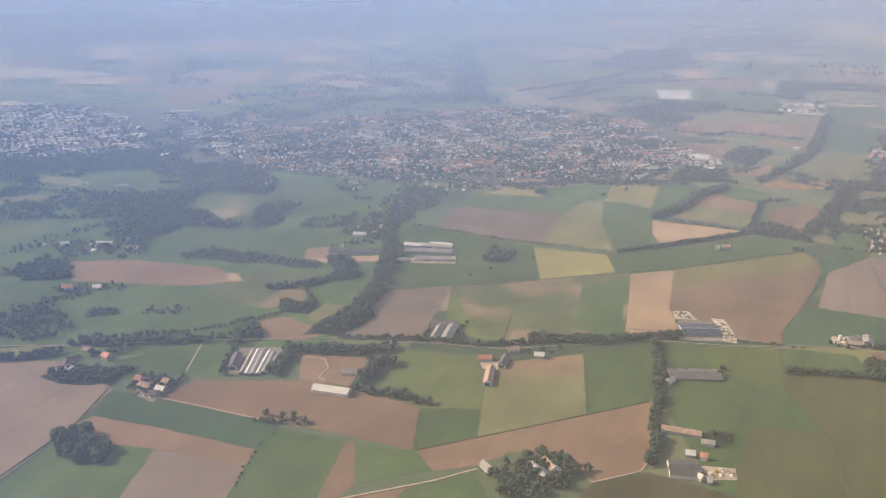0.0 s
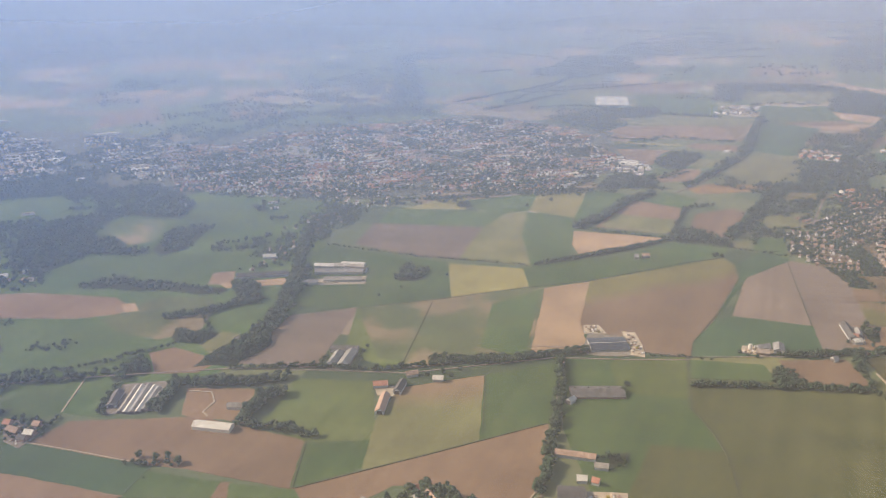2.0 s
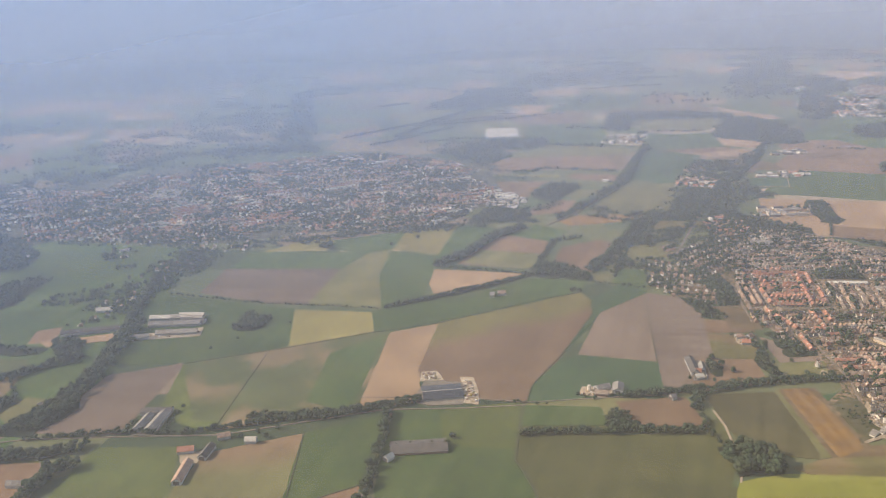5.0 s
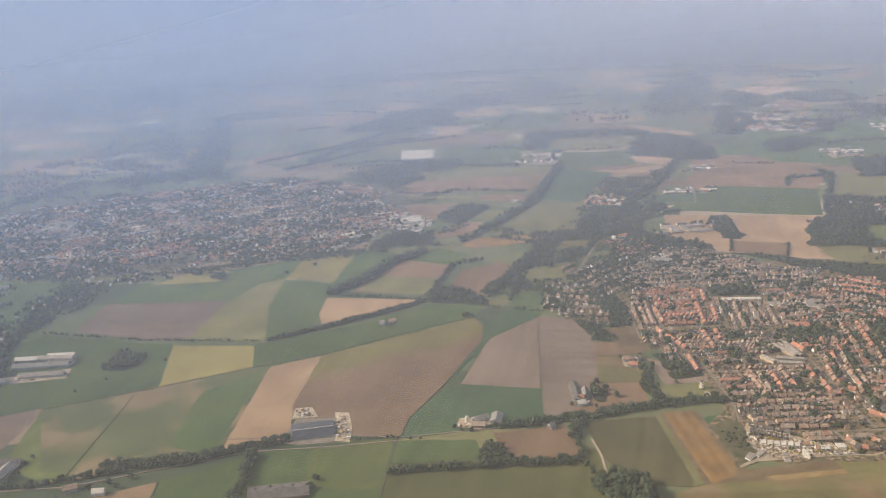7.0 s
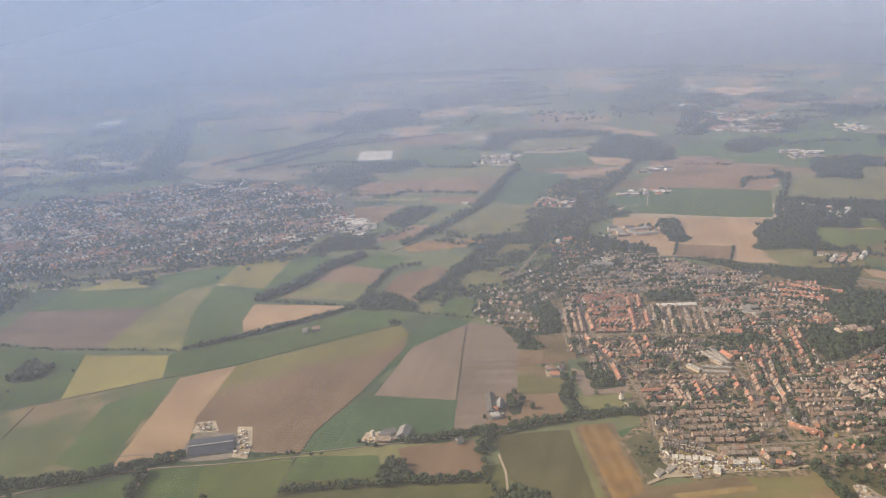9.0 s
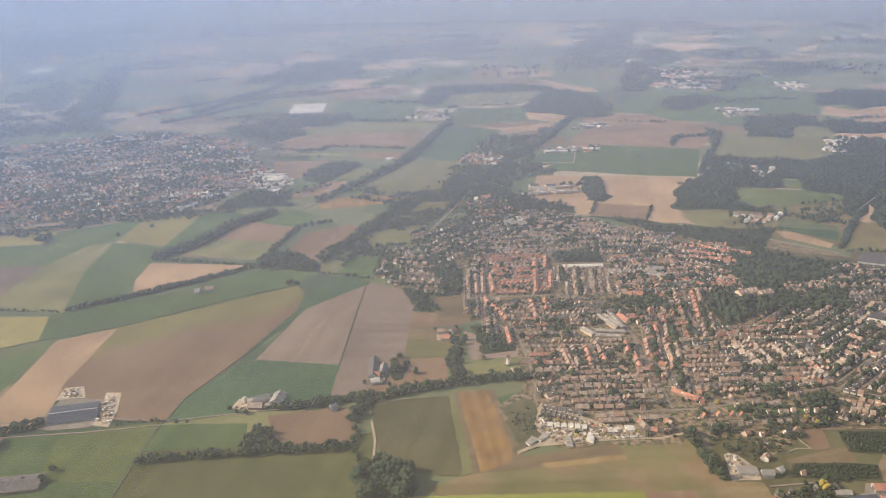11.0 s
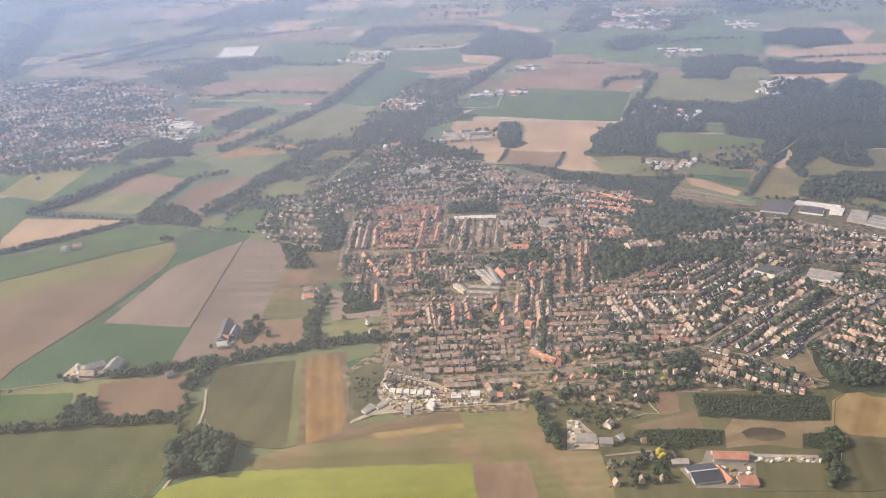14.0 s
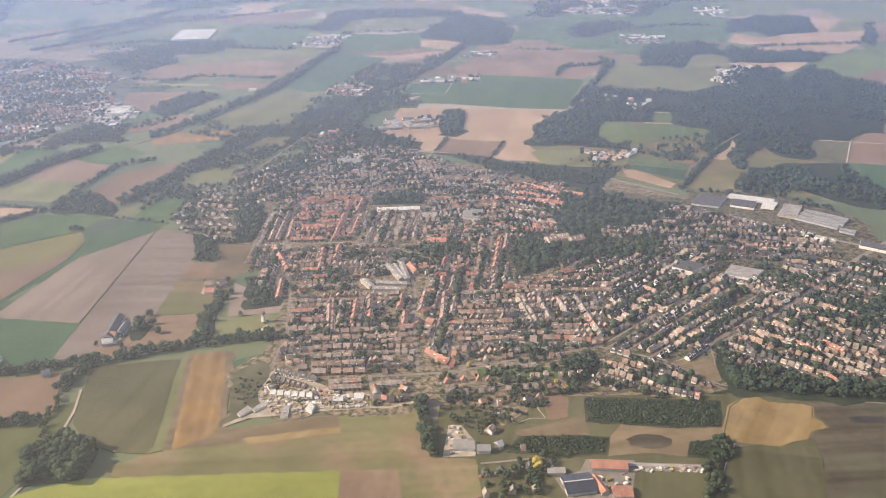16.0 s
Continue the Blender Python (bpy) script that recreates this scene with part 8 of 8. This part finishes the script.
district([(514, 874), (600, 883), (614, 850), (592, 812), (570, 830), (515, 842)], 5, roofs=('brown', 'grey', 'slate', 'brown'), walls=('brick', 'brick', 'pale', 'white'), green=1.0, pitch=8.0, row=13.0)
district([(241, 1292), (318, 1312), (337, 1370), (376, 1290), (325, 1202), (301, 1143)], 51, roofs=('brown', 'grey', 'slate', 'brown'), walls=('brick', 'brick', 'pale', 'white'), green=1.0, pitch=8.0, row=13.0)
wood([(659, 1117), (725, 1109), (702, 1053), (650, 1053)], h=4.5, step=6.4, lod='tiny', gaps=0.55)
wood([(563, 1117), (619, 1110), (614, 1064), (561, 1064)], h=4.5, step=6.4, lod='tiny', gaps=0.55)
wood([(697, 872), (726, 928), (826, 991), (720, 872)], h=4.5, step=6.4, lod='tiny', gaps=0.55)
wood([(834, 1015), (933, 1014), (869, 883), (798, 850), (775, 900)], h=4.5, step=6.4, lod='tiny', gaps=0.55)
field("grass", [(533, 838), (563, 843), (591, 838), (588, 828), (535, 828)], 0.1)
# ---- woods about the far town ----
wood([(-1112, 1158), (-979, 1203), (-831, 1225), (-830, 1275), (-994, 1299), (-1032, 1227), (-1150, 1200)], h=5.5, step=7.5, lod='speck', gaps=0.35)
wood([(-702, 1238), (-567, 1228), (-440, 1245), (-318, 1301), (-200, 1352), (-61, 1410), (-64, 1455), (-215, 1388), (-335, 1332), (-463, 1281), (-586, 1270), (-681, 1277)], h=4.5, step=6.5, lod='speck', gaps=0.4)
wood([(-903, 1583), (-823, 1552), (-776, 1692), (-734, 1848), (-603, 1949), (-412, 1941), (-456, 2019), (-659, 2037), (-796, 1864), (-865, 1660)], h=6.0, step=9.0, lod='speck', gaps=0.4)
wood([(-1012, 1429), (-955, 1476), (-876, 1349), (-876, 1294), (-965, 1342)], h=5.5, step=8.0, lod='speck', gaps=0.3)
wood([(-214, 1998), (-146, 2099), (-40, 2024), (-1, 1903), (-55, 1823), (-132, 1922)], h=6.0, step=8.0, lod='speck', gaps=0.3)
wood([(-76, 1636), (5, 1645), (6, 1608), (-64, 1593)], h=4.5, step=6.5, lod='speck', gaps=0.3)
wood([(-18, 1451), (72, 1502), (110, 1556), (113, 1516), (53, 1427), (-17, 1403)], h=5.0, step=6.5, lod='speck', gaps=0.3)
wood([(-1049, 1628), (-1071, 1886), (-999, 2049), (-988, 2320), (-840, 2594), (-614, 2548), (-480, 2060), (-578, 1867), (-706, 1778), (-807, 1648), (-946, 1612)], h=6.5, step=10.9, lod='speck', gaps=0.62)
wood([(-1112, 1158), (-1024, 1217), (-932, 1293), (-889, 1369), (-720, 1271), (-659, 1233), (-765, 1171), (-900, 1170), (-1045, 1083)], h=6.5, step=7.0, lod='tiny', gaps=0.3)
wood([(-382, 1237), (-287, 1287), (-180, 1341), (-43, 1405), (26, 1527), (37, 1451), (-49, 1350), (-183, 1305), (-341, 1218)], h=5.5, step=6.4, lod='tiny', gaps=0.35)
# ---- the far town ----
field("fargarden", [(-1553, 1516), (-1311, 1654), (-1101, 1643), (-912, 1599), (-790, 1667), (-720, 1745), (-617, 1824), (-469, 1906), (-287, 1972), (-55, 1823), (16, 1545), (-48, 1415), (-189, 1345), (-351, 1255), (-387, 1253), (-537, 1249), (-664, 1243), (-814, 1199), (-947, 1235), (-1126, 1174)])
district([(-751, 1637), (-708, 1716), (-608, 1799), (-463, 1879), (-283, 1944), (-202, 1897), (-171, 1644), (-340, 1611), (-560, 1587), (-665, 1472)], 36, roofs=('brown', 'brown', 'orange', 'white', 'brown', 'slate', 'orange'), walls=('pale', 'white', 'brick'), pitch=6.6, row=10.5, street=False, green=0.5, tree_h=4.0, lod='speck', skip=0.36, jit=25.0, w=4.2, d=3.2)
district([(-865, 1537), (-739, 1611), (-665, 1472), (-560, 1587), (-340, 1611), (-307, 1373), (-362, 1261), (-540, 1255), (-667, 1250), (-781, 1382)], 38, roofs=('brown', 'brown', 'orange', 'white', 'brown', 'slate', 'orange'), walls=('pale', 'white', 'brick'), pitch=6.2, row=10.0, street=False, green=0.5, tree_h=4.0, lod='speck', skip=0.36, jit=25.0, w=4.2, d=3.2)
district([(-340, 1611), (-171, 1644), (-202, 1897), (-53, 1794), (16, 1545), (-49, 1422), (-189, 1345), (-290, 1303), (-307, 1373)], 32, roofs=('brown', 'brown', 'orange', 'white', 'brown', 'slate', 'orange'), walls=('pale', 'white', 'brick'), pitch=6.2, row=10.0, street=False, green=0.5, tree_h=4.0, lod='speck', skip=0.36, jit=25.0, w=4.2, d=3.2)
house_row(*[(-375, 1357), (-318, 1381)], roof='orange', single=False)
house_row(*[(-383, 1387), (-317, 1418)], roof='orange', single=False)
house_row(*[(-386, 1415), (-319, 1447)], roof='orange', single=False)
house_row(*[(-468, 1325), (-453, 1449)], roof='orange', single=False, w=4.5, d=4.0)
house_row(*[(-378, 1372), (-321, 1400)], roof='orange', single=False, w=5.0, d=4.5)
house_row(*[(-381, 1404), (-317, 1435)], roof='orange', single=False, w=5.0, d=4.5)
district([(-1506, 1498), (-1418, 1601), (-1281, 1614), (-992, 1436), (-939, 1304), (-1042, 1211), (-1217, 1195)], 45, roofs=('white', 'flat', 'metal', 'flat', 'brown', 'slate'), walls=('white', 'pale'), pitch=11.5, w=8.0, d=5.5, row=11.0, jit=12.0, eave=3.0, ridge=4.0, street=False, green=0.55, skip=0.35, lod='speck')
district([(-1077, 1585), (-921, 1640), (-721, 1292), (-785, 1291), (-911, 1386)], 43, roofs=('white', 'flat', 'brown', 'slate'), walls=('white', 'pale'), pitch=8.5, w=5.0, d=4.0, row=11.0, street=False, green=0.8, jit=15.0, skip=0.4, lod='speck')
district([(-58, 1506), (-72, 1579), (46, 1573), (67, 1527), (35, 1475)], 5, roofs=('white', 'flat', 'white', 'metal'), walls=('white', 'pale'), pitch=12.0, w=10.0, d=5.5, row=10.0, skip=0.25, green=0.3, street=False, eave=2.6, ridge=3.6)
district([(-68, 1443), (-78, 1503), (-47, 1503), (-34, 1443)], 12, roofs=('white', 'white', 'slate'), walls=('white',), pitch=8.0, w=5.5, d=4.0, row=9.0, skip=0.1, green=0.3, street=False)
hall([(-614, 1515), (-629, 1580), (-579, 1575), (-567, 1516)], 4.5, roof='flat', wall='white')
district([(-678, 816), (-701, 851), (-670, 871), (-625, 859), (-613, 838)], 20, roofs=('white', 'brown', 'flat'), walls=("white", "pale"), pitch=9.6, w=8, d=5, row=9, skip=0.5, green=0.6, street=False, tree_h=4.5, eave=2.4, ridge=4.0)
district([(-758, 820), (-770, 844), (-738, 867), (-714, 847)], 30, roofs=('orange', 'white', 'brown'), walls=("white", "pale"), pitch=8.4, w=7, d=5, row=10, skip=0.6, green=0.6, street=False, tree_h=4.5, eave=2.4, ridge=4.0)
district([(-522, 1190), (-529, 1230), (-493, 1235), (-483, 1187)], 30, roofs=('white', 'flat'), walls=("white", "pale"), pitch=10.8, w=9, d=5, row=10, skip=0.6, green=0.6, street=False, tree_h=4.5, eave=2.4, ridge=4.0)
barn((-1426, 1583), (-1401, 1607), 7, roof='flat', wall='white', eave=3.2, ridge=4.2, name='works_hall', label='long pale roofed works hall of the far town', category='hall')
barn((-1357, 1511), (-1343, 1529), 7, roof='metal', wall='white', eave=3.2, ridge=4.2, name='works_hall', label='long pale roofed works hall of the far town', category='hall')
barn((-1305, 1484), (-1294, 1501), 9, roof='white', wall='white', eave=3.2, ridge=4.2, name='works_hall', label='long pale roofed works hall of the far town', category='hall')
barn((-1246, 1492), (-1219, 1515), 7, roof='white', wall='white', eave=3.2, ridge=4.2, name='works_hall', label='long pale roofed works hall of the far town', category='hall')
barn((-1201, 1390), (-1175, 1410), 7, roof='metal', wall='white', eave=3.2, ridge=4.2, name='works_hall', label='long pale roofed works hall of the far town', category='hall')
barn((-1131, 1409), (-1112, 1427), 12, roof='flat', wall='white', eave=3.2, ridge=4.2, name='works_hall', label='long pale roofed works hall of the far town', category='hall')
barn((-1095, 1378), (-1085, 1393), 7, roof='white', wall='white', eave=3.2, ridge=4.2, name='works_hall', label='long pale roofed works hall of the far town', category='hall')
barn((-1148, 1303), (-1134, 1318), 12, roof='flat', wall='white', eave=3.2, ridge=4.2, name='works_hall', label='long pale roofed works hall of the far town', category='hall')
barn((-1105, 1318), (-1101, 1330), 9, roof='white', wall='white', eave=3.2, ridge=4.2, name='works_hall', label='long pale roofed works hall of the far town', category='hall')
barn((-1075, 1572), (-1066, 1589), 7, roof='flat', wall='white', eave=3.2, ridge=4.2, name='works_hall', label='long pale roofed works hall of the far town', category='hall')
barn((-1081, 1616), (-1039, 1645), 7, roof='white', wall='white', eave=3.2, ridge=4.2, name='works_hall', label='long pale roofed works hall of the far town', category='hall')
barn((-994, 1539), (-977, 1557), 12, roof='flat', wall='white', eave=3.2, ridge=4.2, name='works_hall', label='long pale roofed works hall of the far town', category='hall')
barn((-960, 1515), (-937, 1535), 9, roof='white', wall='white', eave=3.2, ridge=4.2, name='works_hall', label='long pale roofed works hall of the far town', category='hall')
barn((-921, 1403), (-887, 1425), 7, roof='flat', wall='white', eave=3.2, ridge=4.2, name='works_hall', label='long pale roofed works hall of the far town', category='hall')
barn((-879, 1422), (-845, 1445), 9, roof='flat', wall='white', eave=3.2, ridge=4.2, name='works_hall', label='long pale roofed works hall of the far town', category='hall')
barn((-1120, 1193), (-1108, 1206), 6, roof='white', wall='white', eave=3.2, ridge=4.2, name='works_hall', label='long pale roofed works hall of the far town', category='hall')
barn((-1394, 1702), (-1379, 1723), 12, roof='flat', wall='white', eave=3.2, ridge=4.2, name='works_hall', label='long pale roofed works hall of the far town', category='hall')
barn((-1033, 1353), (-1018, 1369), 12, roof='metal', wall='white', eave=3.2, ridge=4.2, name='works_hall', label='long pale roofed works hall of the far town', category='hall')
barn((-1020, 1394), (-998, 1412), 12, roof='white', wall='white', eave=3.2, ridge=4.2, name='works_hall', label='long pale roofed works hall of the far town', category='hall')
barn((-882, 1270), (-869, 1284), 7, roof='white', wall='white', eave=3.2, ridge=4.2, name='works_hall', label='long pale roofed works hall of the far town', category='hall')
barn((-870, 1547), (-854, 1564), 9, roof='flat', wall='white', eave=3.2, ridge=4.2, name='works_hall', label='long pale roofed works hall of the far town', category='hall')
barn((-1280, 1437), (-1256, 1458), 7, roof='flat', wall='white', eave=3.2, ridge=4.2, name='works_hall', label='long pale roofed works hall of the far town', category='hall')
barn((-1271, 1349), (-1258, 1364), 7, roof='flat', wall='white', eave=3.2, ridge=4.2, name='works_hall', label='long pale roofed works hall of the far town', category='hall')
barn((-843, 1375), (-816, 1394), 12, roof='flat', wall='white', eave=3.2, ridge=4.2, name='works_hall', label='long pale roofed works hall of the far town', category='hall')
barn((-826, 1353), (-802, 1370), 12, roof='white', wall='white', eave=3.2, ridge=4.2, name='works_hall', label='long pale roofed works hall of the far town', category='hall')
barn((-802, 1329), (-788, 1343), 9, roof='metal', wall='white', eave=3.2, ridge=4.2, name='works_hall', label='long pale roofed works hall of the far town', category='hall')
barn((-784, 1308), (-777, 1320), 12, roof='flat', wall='white', eave=3.2, ridge=4.2, name='works_hall', label='long pale roofed works hall of the far town', category='hall')
barn((-454, 1834), (-431, 1856), 9, roof='metal', wall='white', eave=3.2, ridge=4.2, name='works_hall', label='long pale roofed works hall of the far town', category='hall')
barn((-344, 1859), (-317, 1883), 7, roof='white', wall='white', eave=3.2, ridge=4.2, name='works_hall', label='long pale roofed works hall of the far town', category='hall')
barn((-395, 1862), (-380, 1881), 9, roof='flat', wall='white', eave=3.2, ridge=4.2, name='works_hall', label='long pale roofed works hall of the far town', category='hall')
barn((-290, 1906), (-280, 1924), 7, roof='white', wall='white', eave=3.2, ridge=4.2, name='works_hall', label='long pale roofed works hall of the far town', category='hall')
barn((-606, 1523), (-589, 1539), 7, roof='metal', wall='white', eave=3.2, ridge=4.2, name='works_hall', label='long pale roofed works hall of the far town', category='hall')
barn((-567, 1511), (-550, 1527), 12, roof='flat', wall='white', eave=3.2, ridge=4.2, name='works_hall', label='long pale roofed works hall of the far town', category='hall')
barn((-549, 1477), (-533, 1493), 12, roof='metal', wall='white', eave=3.2, ridge=4.2, name='works_hall', label='long pale roofed works hall of the far town', category='hall')
barn((-438, 1506), (-426, 1520), 12, roof='flat', wall='white', eave=3.2, ridge=4.2, name='works_hall', label='long pale roofed works hall of the far town', category='hall')
barn((-438, 1642), (-421, 1659), 7, roof='white', wall='white', eave=3.2, ridge=4.2, name='works_hall', label='long pale roofed works hall of the far town', category='hall')
barn((16, 1571), (30, 1584), 7, roof='metal', wall='white', eave=3.2, ridge=4.2, name='works_hall', label='long pale roofed works hall of the far town', category='hall')
barn((-8, 1571), (16, 1588), 7, roof='metal', wall='white', eave=3.2, ridge=4.2, name='works_hall', label='long pale roofed works hall of the far town', category='hall')
barn((-32, 1554), (-23, 1566), 9, roof='white', wall='white', eave=3.2, ridge=4.2, name='works_hall', label='long pale roofed works hall of the far town', category='hall')
barn((23, 1489), (37, 1502), 9, roof='metal', wall='white', eave=3.2, ridge=4.2, name='works_hall', label='long pale roofed works hall of the far town', category='hall')
barn((-830, 1080), (-817, 1090), 6, roof='flat', wall='white', eave=3.2, ridge=4.2, name='works_hall', label='long pale roofed works hall of the far town', category='hall')
barn((-624, 1166), (-615, 1176), 6, roof='white', wall='white', eave=3.2, ridge=4.2, name='works_hall', label='long pale roofed works hall of the far town', category='hall')
barn((-880, 1073), (-879, 1080), 6, roof='flat', wall='white', eave=3.2, ridge=4.2, name='works_hall', label='long pale roofed works hall of the far town', category='hall')
hall([(-3, 1545), (-6, 1588), (28, 1586), (29, 1544)], 3.5, roof='white', wall='white', label='long white roofed works hall')
hall([(26, 1473), (24, 1507), (37, 1507), (40, 1472)], 3, roof='white', wall='white')
hall([(-23, 1566), (-22, 1589), (-12, 1588), (-10, 1565)], 3, roof='white', wall='white')
hall([(-88, 2143), (-101, 2268), (-23, 2280), (-12, 2153)], 3.5, roof='white', wall='panel', label='very large pale roofed greenhouse hall')
district([(-418, 896), (-401, 1001), (-421, 1191), (-362, 1200), (-365, 1132), (-372, 1015), (-361, 949)], 30, skip=0.45, roofs=('brown', 'grey', 'slate', 'brown'), walls=('white', 'brick'), pitch=15.0, row=22.0, street=False, green=0.9)
district([(-430, 1235), (-376, 1280), (-313, 1266), (-300, 1222), (-352, 1200)], 10, roofs=('brown', 'orange', 'grey'), walls=('white',), pitch=20.0, row=20.0, street=False, green=0.9)


def site_hut(x, y, ang, pale):
    """A small flat roofed cabin on the building plot: walls, roof slab, door and window."""
    ob = new("site_hut")
    ob.location, ob.rotation_euler = (x, y, 0.2), (0, 0, radians(ang))
    part("wall", mesh_np("wall", *block(-1.1, -0.7, -0.2, 1.1, 0.7, 1.25), [M_WALL["white" if pale else "pale"]]), None, ob)
    part("roof", mesh_np("roof", *block(-1.2, -0.8, 1.25, 1.2, 0.8, 1.38), [M_ROOF["white" if pale else "flat"]]), None, ob)
    part("door", mesh_np("door", *block(-0.8, -0.74, 0, -0.35, -0.68, 1.0), [M_DOOR]), None, ob)
    part("window", mesh_np("window", *block(0.0, -0.74, 0.5, 0.8, -0.68, 1.0), [M_WINDOW]), None, ob)
    return tagged(ob, "white site cabin on the bare building plot" if pale else "buff site cabin on the bare building plot", "site cabin", "site cabins")


def hut_row(pts, n):
    way = [Vector(q) for q in along(pts, 0.5)]
    for k in range(n):
        i = min(len(way) - 2, int((k + 0.5) / n * len(way)))
        d = way[i + 1] - way[i]
        site_hut(way[i].x + RV.uniform(-0.4, 0.4), way[i].y + RV.uniform(-0.4, 0.4), math.degrees(math.atan2(d.y, d.x)) + 90 + RV.uniform(-8, 8), RV.random() < 0.75)


hut_row([(387, 815), (390, 807), (398, 801), (405, 796), (412, 801), (420, 806)], 14)
hut_row([(388, 818), (392, 810), (399, 805), (406, 802), (412, 805), (418, 809)], 12)
hut_row([(432, 799), (442, 799)], 7)
hut_row([(441, 789), (457, 791)], 8)
clutter([(390, 788), (384, 808), (386, 826), (422, 812), (460, 802), (461, 792), (426, 787), (405, 780)], 320, 3)
clutter([(512, 740), (514, 768), (521, 768), (530, 749), (529, 740)], 30, 4)
clutter([(47, 808), (41, 846), (46, 846), (62, 803)], 60, 5)
clutter([(2, 842), (0, 858), (12, 862), (20, 847)], 40, 15)
clutter([(29, 575), (54, 578), (54, 568), (31, 561)], 25, 6)
clutter([(-316, 923), (-261, 945), (-256, 928), (-301, 913)], 25, 7)
clutter([(602, 721), (620, 723), (623, 717), (615, 702), (600, 702)], 15, 8)
clutter([(620, 728), (664, 729), (663, 724), (621, 724)], 40, 9)

mass.done("village_houses", "brick village houses with tiled pitched roofs")
for lod, places in garden_trees.items():
    stuff_trees("garden_trees", places, lod, "small green garden trees between houses", "trees")
far_country(120, 5)
